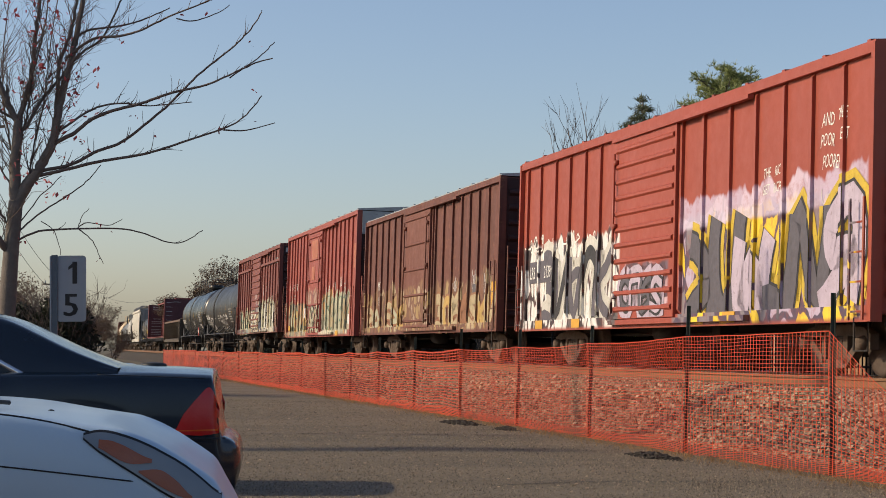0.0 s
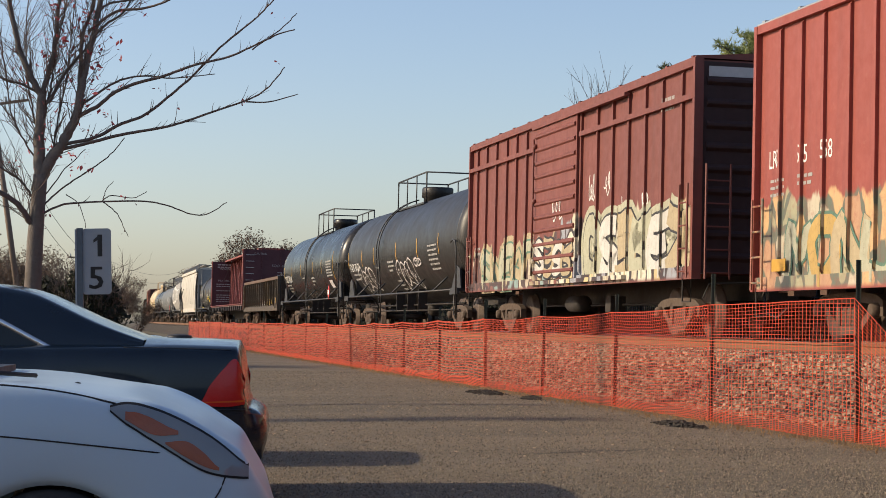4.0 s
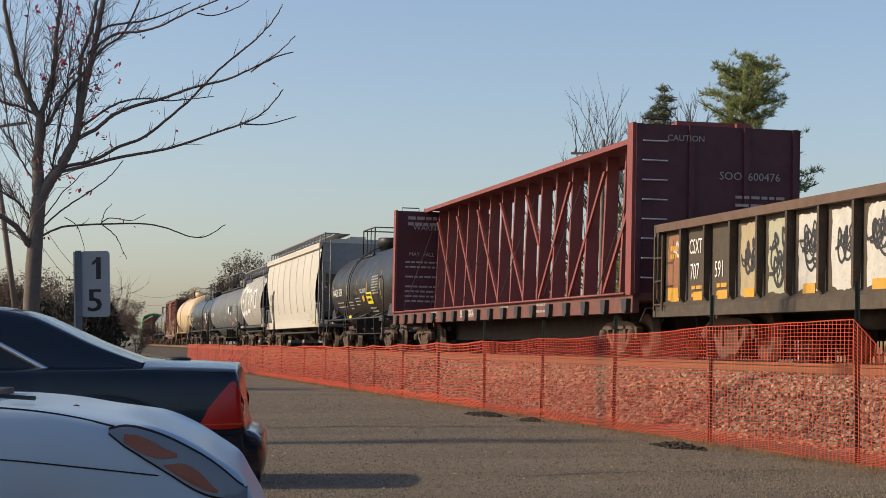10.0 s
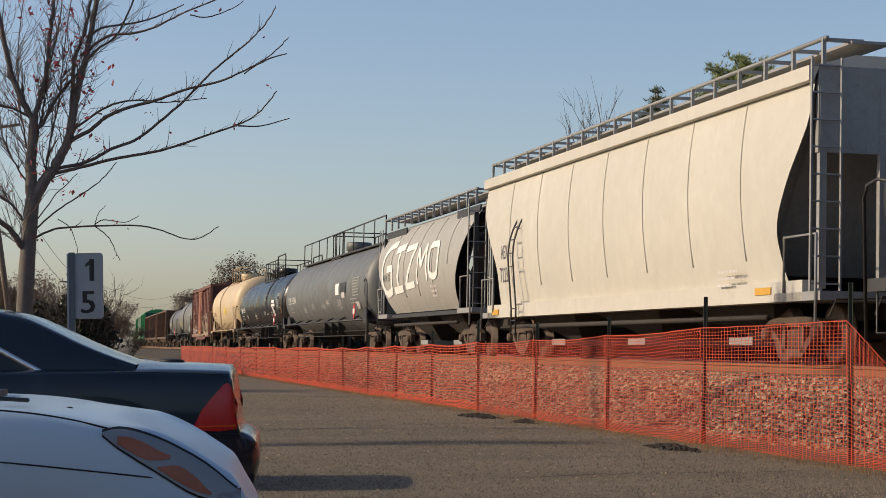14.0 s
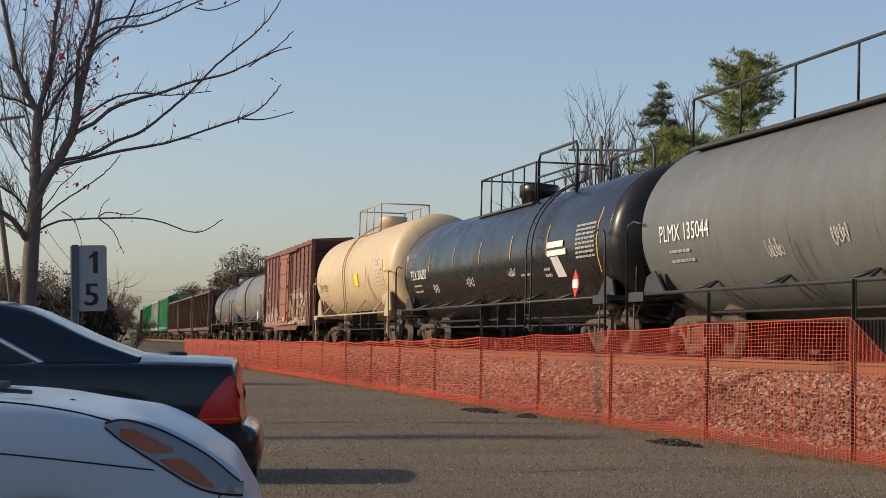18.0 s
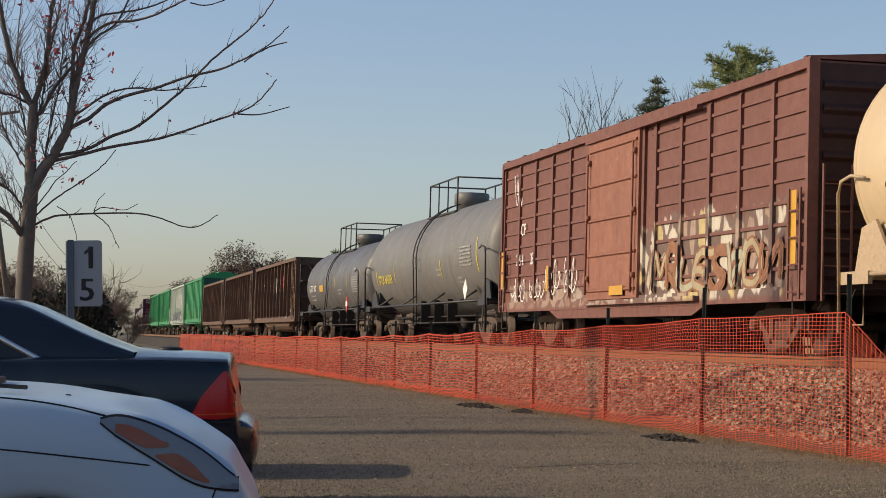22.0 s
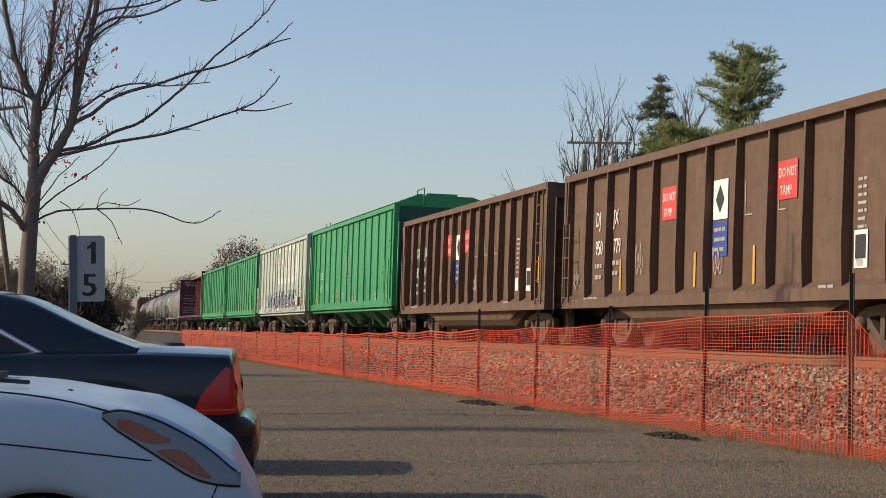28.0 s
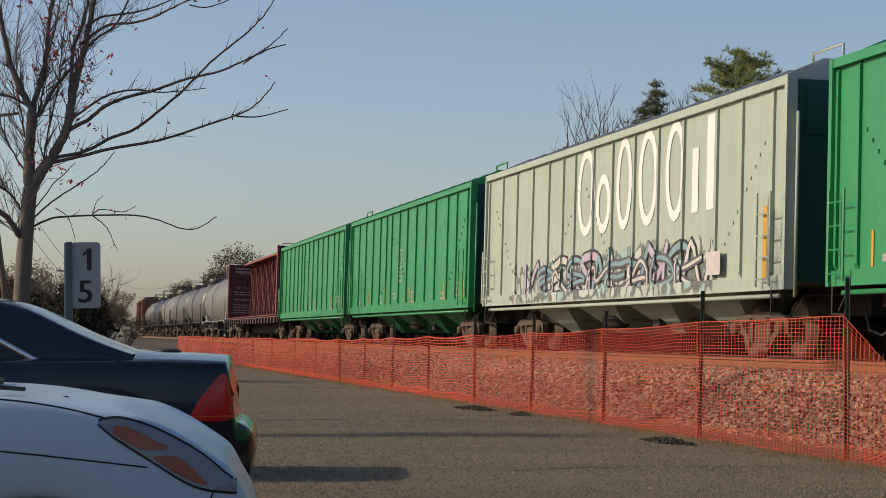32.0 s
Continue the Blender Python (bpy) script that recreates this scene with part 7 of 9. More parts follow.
    for mt, tr, L, lab in ((P_STONETANK, P_TRIMGREY, 17.4, "distant pale grey tank car"), (P_SLATETANK, P_TRIMBLACK, 16.2, "distant slate tank car with rust stains"), (P_SLATETANK, P_TRIMBLACK, 17.0, "distant grey tank car"), (P_STONETANK, P_TRIMBLACK, 16.0, "distant dirty grey tank car"), (P_DULLBLACK, P_TRIMBLACK, 17.0, "distant black tank car"), (P_SLATETANK, P_TRIMBLACK, 17.0, "distant dark grey tank car")):
        c, zc = tank_car("tank_car", lab, L, L - 2.5, 1.5, 3.7, mt, tr, 0, (), platform=(0, 1.6), rail_struts=3)
        hitch(c, s, s + L)
        s += L + 1.3
    for k in range(2):
        c = boxcar("boxcar", "distant rusty brown boxcar", 16.5, 4.2, 0.7, P_BRICK, 14, (0, 3.0, "panel"))
        hitch(c, s, s + 16.5)
        s += 17.8


def build_hoppers():
    c = curved_hopper("covered_hopper", "large chalky white covered hopper with bulging sides", 19.4, 3.95, 0.86, P_WHITECAR, P_TRIMGREY, P_TRIMGREY)
    small(c, -1.56, M_PINKTAG, [(-6.6, 1.2, [0.7, 0.6], 0.1, 0.05), (6.0, 1.3, [0.8, 0.7, 0.6], 0.1, 0.05)])
    plate(c, -1.51, M_YELLOW, 7.4, 8.0, 0.95, 1.05)
    plate(c, -1.51, M_YELLOW, -8.6, -8.0, 0.9, 1.02)
    for body, x, z, size in (("AEX", -7.72, 2.1, 0.42), ("7223", -7.95, 1.6, 0.46)):
        g = shifted(letters(body, size, 0.78), lambda a, b, cc: (a + x, 0, cc + z))
        part("lettering", shifted(g, lambda a, b, cc: (a, -hopper_half((cc - 0.98) / (3.95 - 0.98), False) - 0.008, cc)), SPRAY["grey"], c)
    hitch(c, 190.4, 209.8)
    c = curved_hopper("covered_hopper", "short warm grey covered hopper with huge white sprayed capitals", 12.85, 3.56, 1.02, P_GREYHOPPER, P_TRIMBLACK, P_TRIMGREY, True)
    tag = Geo()
    def glyph(x0, x1, z0, z1, lines, w=0.2):
        for pts in lines:
            stroke([(mix(x0, x1, p), mix(z0, z1, q)) for p, q in catmull(pts, 3)], w, tag)
    glyph(-5.2, -3.65, 1.7, 3.1, [[(1, 1), (0.4, 0.95), (0.05, 0.75), (0.0, 0.3), (0.3, 0.0), (0.9, 0.05)], [(0.9, 0.05), (0.95, 0.5)], [(0.95, 0.5), (0.45, 0.5)]])
    glyph(-3.4, -2.1, 1.75, 2.95, [[(0, 0.95), (1, 1)], [(0.5, 1), (0.45, 0)], [(0, 0), (1, 0.03)]])
    glyph(-1.8, -0.4, 1.8, 2.9, [[(0, 0.95), (1, 1)], [(1, 1), (0.15, 0.05)], [(0.1, 0.02), (1, 0.05)]], 0.17)
    glyph(0.0, 1.35, 1.85, 2.85, [[(0, 0), (0.1, 0.95)], [(0.1, 0.95), (0.45, 0.45)], [(0.45, 0.45), (0.85, 1)], [(0.85, 1), (1, 0.05)]], 0.17)
    glyph(1.65, 2.7, 1.98, 2.8, [[(0.05, 0.1), (0.0, 0.9), (0.5, 1.0), (1, 0.9), (1, 0.15), (0.5, 0), (0.05, 0.1)]], 0.17)
    def bulge(a, b, z):
        w = (z - 1.14) / (3.56 - 1.14)
        return (a, -hopper_half(max(0, min(1, w)), True) - 0.02, z)
    part("spray_lettering", shifted(tag, bulge), M_WHITE, c, "huge white sprayed capitals")
    part("lettering", shifted(shifted(letters("NAHX  320 0", 0.3, 0.75), lambda a, b, z: (a - 5.1, 0, z + 2.05)), lambda a, b, z: (a, bulge(a, b, z)[1] + 0.008, z)), M_BLACKINK, c)
    tagged(part("small_print", shifted(bars(Geo(), 1.6, 1.7, [0.7, 0.7, 0.6], 0.12, 0.07, 4), lambda a, b, z: (a, bulge(a, b, z)[1] + 0.008, z)), M_PINKTAG, c), kind="stuff")
    hitch(c, 210.88, 223.73)
    # ribbed hoppers
    wide = (-8.65, -8.0, -6.88, -5.55, -4.3, -2.97, -1.62, -0.3, 0.7, 1.98, 3.25, 4.46, 5.75, 7.0, 8.0)
    even = (-8.7, -7.45, -6.2, -4.9, -3.65, -2.6, -1.77, -0.55, 0.62, 1.9, 3.18, 4.44, 5.95, 7.0, 8.2)
    RIBS = (wide, even, even, even)
    for k, (front, rear, mt, em) in enumerate(((391.64, 409.09, P_GREEN, P_GREENSHADE), (410.6, 428.2, P_PALEGREEN, P_GREENSHADE), (429.77, 447.33, P_GREEN, P_GREENSHADE), (448.5, 466.4, P_GREEN, P_GREENSHADE))):
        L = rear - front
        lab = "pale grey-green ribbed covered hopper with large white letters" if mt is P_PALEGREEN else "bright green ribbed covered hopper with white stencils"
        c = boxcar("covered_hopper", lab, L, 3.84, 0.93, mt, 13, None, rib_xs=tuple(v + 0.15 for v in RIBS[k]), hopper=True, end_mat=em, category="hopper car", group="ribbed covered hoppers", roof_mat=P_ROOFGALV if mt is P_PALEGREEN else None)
        if mt is P_PALEGREEN:
            # the company lettering is drawn as plain blocks of its size
            for x, w, z0, z1 in ((-1.5, 0.95, 2.2, 3.65), (-0.28, 0.7, 2.2, 3.1), (0.94, 0.72, 2.2, 3.65), (2.2, 0.85, 2.2, 3.65), (3.62, 0.8, 2.2, 3.65), (4.84, 0.28, 2.2, 3.2), (5.5, 0.32, 2.2, 3.65)):
                g = Geo()
                if w > 0.4:
                    t = 0.17
                    ring = [(x + w / 2 + w / 2 * math.cos(a), (z0 + z1) / 2 + (z1 - z0) / 2 * math.sin(a)) for a in [2 * math.pi * i / 20 for i in range(21)]]
                    stroke(ring, t, g)
                else:
                    g.add([(x, 0, z0), (x + w, 0, z0), (x + w, 0, z1), (x, 0, z1)], [(0, 1, 2, 3)])
                side_mark(c, g, M_WHITE, -1.512, "company_letter_block")
            
            piece(c, YS - 0.002, -5.4, 5.6, 0.98, 1.75, (4, 5, 7, 8, 6, 2, 1, 5, 0, 8, 4), ("lilac", "blue", "white", "blue"), "black", None, 0.3, 0.16, 22)
            piece(c, YS - 0.012, -4.4, 5.2, 1.05, 1.55, (6, 4, 8, 2, 7, 5, 9, 0), ("blue", "white"), "grey", None, 0.5, 0.13, 23)
            plate(c, -1.6, M_YELLOW, 8.1, 8.25, 1.1, 2.1)
            plate(c, -1.595, M_PINKTAG, 5.8, 6.4, 1.2, 1.55)
        else:
            words(c, YS, M_WHITE, [("COSX", -6.67, 2.02, 0.36, 0.7), ("6010", -6.67, 1.6, 0.34, 0.66), ("33", -5.08, 1.6, 0.34, 0.7)] if k == 0 else [])
            small(c, YS, M_WHITE, [(-0.75, 2.6, [0.7] * 8, 0.12, 0.06), (-7.3, 1.2, [0.25], 0.2, 0.12), (-5.7, 1.2, [0.25, 0.25], 0.2, 0.12), (-3.5, 1.35, [0.3, 0.3], 0.16, 0.1), (-1.4, 1.4, [0.5, 0.5], 0.12, 0.08), (0.2, 1.2, [0.3], 0.1, 0.1), (1.3, 1.4, [0.5, 0.5, 0.5], 0.13, 0.08), (3.9, 1.25, [0.35], 0.1, 0.07), (5.2, 1.3, [0.7, 0.8], 0.14, 0.08), (7.0, 1.5, [0.5, 0.5, 0.5], 0.14, 0.08)])
            for x in (-7.6, -5.6, -2.6, 1.1, 5.6, 7.9):
                plate(c, YS, M_YELLOW, x, x + 0.06, 1.15, 1.6)
        # rows of rivets where the inner slopes meet the side
        rv = Geo().box(-0.025, 0.025, -1.518, -1.5, -0.025, 0.025).mesh("rivet", mt)
        for x0, dx in ((-L / 2 + 0.6, 1), (-1.4, -1), (-1.2, 1), (L / 2 - 0.8, -1)):
            for i in range(11):
                part("rivet", rv, None, c, at=(x0 + dx * (0.15 + i * 0.17), 0, 3.0 - i * 0.15))
        hitch(c, front, rear)


def build_opens():
    c = gondola("gondola", "rusty black open gondola with white and yellow graffiti", 16.84, 2.2, 0.68, P_GONDOLA, 15, rim_mat=P_RIM)
    words(c, -1.436, M_WHITE, [("CSXT", -7.08, 1.66, 0.34, 0.72), ("707", -7.02, 1.26, 0.36, 0.76), ("591", -5.9, 1.26, 0.36, 0.76)])
    small(c, -1.432, M_WHITE, [(5.5, 1.95, [0.7, 0.6], 0.16, 0.1)])
    plate(c, -1.58, M_YELLOW, 7.6, 8.05, 1.0, 1.25)
    plate(c, -1.436, M_YELLOW, 7.55, 7.95, 1.15, 1.5)
    tags(c, -1.436, M_YELLOW, [(7.3, 1.6, 0.4, 0.35, 0.05)], 34)
    plate(c, -1.432, M_YELLOW, -8.1, -7.6, 0.95, 1.15)
    # each bay between two ribs is sprayed on its own
    pitch = 16.64 / 15
    for k, (fill, lines, foot) in enumerate((("rust", 1, True), (None, 0, True), (None, 0, True), ("cream", 4, True), ("pale", 4, False), ("white", 5, True), ("white", 4, False), ("white", 5, True), ("white", 4, False),
                                             ("ochre", 4, False), ("yellow", 4, False), ("yellow", 3, True), (None, 2, False), (None, 1, False), (None, 0, False))):
        spray_bay(c, -1.428, -8.32 + pitch * k + 0.16, -8.32 + pitch * (k + 1) - 0.06, 0.93, 2.02, fill, lines, foot, 70 + k)
    small(c, -1.436, M_YELLOW, [(-6.95, 1.1, [0.5, 0.5], 0.12, 0.07), (-5.8, 1.1, [0.55, 0.55], 0.12, 0.08), (-8.0, 1.75, [0.35, 0.3], 0.13, 0.1)], 35)
    plate(c, -1.436, M_WHITE, 5.72, 6.12, 1.15, 1.55, "notice", "white notice with a black frame")
    plate(c, -1.442, M_BLACKINK, 5.77, 6.07, 1.21, 1.49)
    plate(c, -1.444, M_WHITE, 5.83, 6.01, 1.29, 1.41)
    hitch(c, 133.12, 149.96)
    for k, (front, rear) in enumerate(((340.09, 355.91), (357.56, 373.25), (374.68, 390.12))):
        L = rear - front
        c = gondola("gondola", "tall brown bulk gondola with ribs and red notices", L, 3.24, 0.70, P_BULLRUST, (12, 12, 15)[k], True, rim_mat=P_RIM)
        y = -1.432
        # the last car has fifteen narrow bays, the others twelve wide ones
        narrow = k == 2
        bay = [mix(-L / 2 + 0.35, L / 2 - 0.1, i / 15) if narrow else mix(-L / 2 + 0.1, L / 2 - 0.1, round(i * 0.8) / 12) for i in range(16)]
        xa, xb = (bay[1] + 0.1, bay[2] + 0.12) if narrow else (-6.14, -5.06)
        for i, w in ((1, 0.78), (2, 0.78)) if narrow else ():
            plate(c, -1.426, M_BLACKINK, bay[i] + 0.06, bay[i] + w, 1.0, 2.5)
        words(c, y - 0.012, M_WHITE, [("DJ", xa, 2.18, 0.38, 0.8), ("JX", xb, 2.18, 0.38, 0.85), (("94", "950", "802")[k], xa, 1.66, 0.38, 0.8), (("841", "779", "9")[k], xb + 0.04, 1.66, 0.38, 0.75)])
        small(c, y - 0.012, M_WHITE, [(xa, 1.42, [0.45, 0.4], 0.2, 0.1), (xb, 1.45, [0.4, 0.35], 0.18, 0.1)], 48 + k)
        for x, z in ((bay[5] + 0.06 if narrow else -2.36, 2.22), (bay[7] + 0.06 if narrow else 2.7, 2.24)):
            plate(c, y, M_RED, x, x + 0.7, z - 0.12, z + 0.42, "notice", "red notice with white words")
            words(c, y - 0.012, M_WHITE, [("DO NOT", x + 0.04, z + 0.19, 0.19, 0.85), ("TAMP", x + 0.1, z - 0.06, 0.19, 0.85)])
        x = bay[6] + 0.06 if narrow else 0.1
        plate(c, y, M_WHITE, x, x + 0.62, 1.98, 2.58, "notice", "white panel with a dark diamond logo")
        d = Geo().prism_y([(x + 0.3, 2.08), (x + 0.48, 2.28), (x + 0.3, 2.5), (x + 0.12, 2.28)], y - 0.014, y - 0.01)
        part("logo_diamond", d, M_BLACKINK, c)
        plate(c, y, M_BLUE, x, x + 0.62, 1.42, 1.95, "notice", "blue panel")
        small(c, y - 0.012, M_WHITE, [(x + 0.08, 1.8, [0.45, 0.48, 0.42], 0.15, 0.07)], 40 + k)
        small(c, y, M_FADED, [(bay[12] + 0.22, 2.2, [0.26] * 8, 0.1, 0.05)], 50 + k)
        small(c, -1.556, M_WHITE, [(bay[11] + 0.6, 0.86, [0.5], 0.1, 0.05), (bay[0], 0.86, [0.3], 0.1, 0.05), (bay[1], 0.86, [0.9], 0.1, 0.04)], 55 + k)
        plate(c, y, M_WHITE, bay[12] + 0.2, bay[12] + 0.42, 1.12, 1.4)
        plate(c, y, M_WHITE, bay[13] + 0.14, bay[13] + 0.54, 1.1, 1.58)
        plate(c, y - 0.008, M_BLACKINK, bay[13] + 0.19, bay[13] + 0.49, 1.22, 1.52)
        for i, dx, z in ((3, 0.52, 1.0), (6, 0.55, 0.98), (9, 0.5, 0.98), (14, 0.08, 1.25)):
            plate(c, y, M_YELLOW, bay[i] + dx, bay[i] + dx + 0.09, z, z + 0.55)
        tags(c, y - 0.02, M_FADED, [(bay[8] + 0.14, 1.1, 0.4, 0.5, 0.022), (bay[0] + 0.2, 1.05, 0.4, 0.4, 0.02), (bay[4] + 0.15, 1.2, 0.45, 0.6, 0.018)], 90 + k)
        for i in (8, 9, 10):
            # faint worn outlines left by removed stickers
            part("sticker_trace", Geo().box(bay[i] + 0.14, bay[i] + 0.16, y - 0.004, y, 2.0, 2.5).box(bay[i] + 0.14, bay[i] + 0.42, y - 0.004, y, 1.98, 2.0), M_FADED, c)
        if narrow:
            part("gusset", Geo().prism_y([(-L / 2 + 0.02, 3.1), (bay[0], 3.1), (bay[0], 0.96), (bay[0] - 0.08, 0.96), (bay[0] - 0.06, 2.3), (-L / 2 + 0.02, 2.95)], -1.6, -1.56), P_RUSTBAY, c, "rust-red corner gusset")
        hitch(c, front, rear)
    for k, (front, rear) in enumerate(((151.27, 174.54), (468.0, 492.4))):
        L = rear - front
        c = centerbeam("centerbeam_car", "empty red centerbeam lumber car with dark red bulkheads", L, 4.04, P_BEAMRED, P_BEAMSHADED, P_DECK)
        words(c, -1.524, M_WHITE, [("SOO   600476", -2.4, 0.86, 0.26, 0.95)])
        small(c, -1.524, M_WHITE, [(1.8, 1.0, [0.7, 0.6], 0.13, 0.06), (5.0, 1.0, [0.8, 0.7], 0.13, 0.06), (-6.0, 1.0, [0.8, 0.7], 0.13, 0.06)])
        # writing on the bulkheads, on the faces that look forward
        def on_face(g, x, y, z):
            return shifted(g, lambda a, b, cc: (x, y + a, z + cc))
        xf = L / 2 + 0.032
        part("lettering", on_face(letters("CAUTION", 0.15, 1.0), xf, -0.95, 3.76), M_FADED, c)
        for w, dx in (("SOO", 0.0), ("600476", 0.52)):
            part("lettering", on_face(letters(w, 0.2, 1.0), xf, 0.0 + dx, 3.12), M_FADED, c)
        tagged(part("small_print", on_face(bars(Geo(), 0, 0, [0.9, 0.9], 0.14, 0.05, 4), xf, 0.3, 2.8), M_FADED, c), kind="stuff")
        xr = -L / 2 + 0.306
        part("lettering", on_face(letters("WARNING", 0.22, 1.0), xr, -1.05, 3.5), M_FADED, c)
        for w, dx in (("MAY", 0.0), ("FALL", 0.42), ("OVER", 0.9)):
            part("lettering", on_face(letters(w, 0.16, 0.95), xr, -1.15 + dx, 2.75), M_FADED, c)
        tagged(part("small_print", on_face(bars(Geo(), 0, 0, [1.1, 0.9], 0.17, 0.09, 6), xr, -1.2, 3.8), M_FADED, c), kind="stuff")
        tagged(part("small_print", on_face(bars(Geo(), 0, 0, [1.0, 1.1, 0, 0.9, 0, 1.1, 1.2, 1.1, 1.0, 0, 1.2, 0, 0.9], 0.14, 0.05, 7), xr, -1.25, 2.55), M_FADED, c), kind="stuff")
        hitch(c, front, rear)


# ---- how far the train has rolled, every two seconds ----
ROLLED = [0.0, 23.72, 47.51, 71.4, 95.55, 119.56, 143.16, 166.99, 191.21, 215.59, 239.99, 264.29, 288.65, 313.15, 337.53, 361.81, 386.2]


def car_pose(s):
    p, a = track_at(s, HALF)
    return pose(p.x, p.y, RAIL, -CANT, 0, math.degrees(HEAD - a) - 90)


def motions():
    for car, s in TRAIN:
        walk(car, [(2 * k, car_pose(s - d)) for k, d in enumerate(ROLLED)])

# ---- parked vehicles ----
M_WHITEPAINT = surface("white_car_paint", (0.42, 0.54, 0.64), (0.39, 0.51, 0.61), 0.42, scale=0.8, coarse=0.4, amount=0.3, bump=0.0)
M_NAVYPAINT = surface("navy_car_paint", (0.004, 0.010, 0.021), (0.006, 0.011, 0.020), 0.2, scale=2.5, amount=0.3, bump=0.0)
M_SILVERPAINT = surface("grey_car_paint", (0.12, 0.12, 0.12), (0.1, 0.1, 0.1), 0.25, scale=2.5, amount=0.3, bump=0.0)
for _m in (M_WHITEPAINT, M_NAVYPAINT, M_SILVERPAINT):
    _m.node_tree.nodes["Principled BSDF"].inputs["Coat Weight"].default_value = 0.7
    _m.node_tree.nodes["Principled BSDF"].inputs["Coat Roughness"].default_value = 0.06
M_WHITEPAINT.node_tree.nodes["Principled BSDF"].inputs["Coat Weight"].default_value = 0.35
M_WHITEPAINT.node_tree.nodes["Principled BSDF"].inputs["Coat Roughness"].default_value = 0.16
M_NAVYPAINT.node_tree.nodes["Principled BSDF"].inputs["Coat Weight"].default_value = 0.35
M_NAVYPAINT.node_tree.nodes["Principled BSDF"].inputs["Specular IOR Level"].default_value = 0.3
M_CARGLASS = glass("dark_car_glass", (0.012, 0.016, 0.018), 0.04)
M_CHROME = plain("bright_trim", (0.75, 0.76, 0.78), 0.18, 0.9, 0.05)
M_SEAM = plain("panel_seam", (0.012, 0.013, 0.016), 0.8)
M_TYRE = surface("tyre_rubber", (0.018, 0.018, 0.018), (0.03, 0.028, 0.026), 0.85, scale=20)
M_RIM = plain("alloy_rim", (0.45, 0.46, 0.47), 0.35, 0.8)
M_LENS = surface("headlamp_lens", (0.17, 0.20, 0.23), (0.28, 0.31, 0.33), 0.08, scale=4, coarse=2.5, amount=0.6, bump=0.0)
M_AMBER = surface("amber_reflector", (0.36, 0.10, 0.04), (0.22, 0.07, 0.035), 0.2, scale=14, amount=0.6, bump=0.15, bump_scale=90)
M_REDLENS = surface("red_lamp_lens", (0.55, 0.012, 0.012), (0.38, 0.01, 0.012), 0.1, scale=5, amount=0.5, bump=0.1, bump_scale=70)
M_REDLENS.node_tree.nodes["Principled BSDF"].inputs["Subsurface Weight"].default_value = 0.25
M_REDDARK = surface("dark_red_lens", (0.05, 0.01, 0.012), (0.03, 0.008, 0.01), 0.3, scale=5, bump=0.0)
M_ORANGELENS = surface("orange_lens", (0.7, 0.10, 0.01), (0.5, 0.06, 0.01), 0.15, scale=9, bump=0.1)
M_BLACKTRIM = plain("black_plastic", (0.015, 0.016, 0.018), 0.55)


class Shell:
    """A car's lower body: half width, sill, shoulder and crown heights along its length."""

    def __init__(self, width, sill, shoulder, crown, x0, x1, arches=()):
        self.width, self.sill, self.shoulder, self.crown, self.x0, self.x1, self.arches = width, sill, shoulder, crown, x0, x1, arches

    def section(self, x):
        w, b, s, c = (along(t, x) for t in (self.width, self.sill, self.shoulder, self.crown))
        for ax, az, ar in self.arches:
            if abs(x - ax) < ar:
                b = max(b, az + math.sqrt(ar * ar - (x - ax) ** 2))
        pts = [(w * 0.955, b), (w * 0.985, b + 0.10 * (s - b)), (w, b + 0.40 * (s - b)), (w * 0.992, b + 0.72 * (s - b)), (w * 0.965, s - 0.06 * (s - b)), (w * 0.91, s), (w * 0.78, mix(s, c, 0.35)), (w * 0.42, mix(s, c, 0.85)), (0.0, c)]
        return catmull(pts, 4)

    def side_y(self, x, z):
        sec = self.section(x)
        for (y0, z0), (y1, z1) in zip(sec, sec[1:]):
            if z0 <= z <= z1 and z1 > z0:
                return mix(y0, y1, (z - z0) / (z1 - z0))
        return sec[0][0] if z < sec[0][1] else sec[20][0]

    def geo(self):
        g = smooth(Geo())
        xs = []
        n = 130
        for i in range(n + 1):
            t = i / n
            xs.append(mix(self.x0, self.x1, mix(t, 0.5 - 0.5 * math.cos(math.pi * t), 0.9)))
        m = len(self.section(0))
        vs, fs = [], []
        for x in xs:
            sec = self.section(x)
            vs += [(x, -y, z) for y, z in sec] + [(x, y, z) for y, z in sec[-2::-1]]
        k = 2 * m - 1
        for i in range(n):
            for j in range(k - 1):
                a = i * k + j
                fs.append((a, a + 1, a + k + 1, a + k))
        fs.append(tuple(range(k)))
        fs.append(tuple(n * k + j for j in range(k - 1, -1, -1)))
        return g.add(vs, fs)


def patch(shell_y, lower, upper, side, lift, nx=26, nz=8):
    """A piece laid on the flank between two curves of height over length."""
    g = smooth(Geo())
    x0, x1 = lower[0][0], lower[-1][0]
    vs = []
    for i in range(nx + 1):
        x = mix(x0, x1, i / nx)
        a, b = along(lower, x), along(upper, x)
        for j in range(nz + 1):
            z = mix(a, b, j / nz)
            vs.append((x, side * (shell_y(x, z) + lift), z))
    fs = [(i * (nz + 1) + j, (i + 1) * (nz + 1) + j, (i + 1) * (nz + 1) + j + 1, i * (nz + 1) + j + 1) for i in range(nx) for j in range(nz)]
    return g.add(vs, fs)


def flank_line(shell_y, pts, side, r, lift=0.0):
    fine = catmull(pts, 6)
    return smooth(Geo()).tube([(x, side * (shell_y(x, z) + lift), z) for x, z in fine], r, 6)


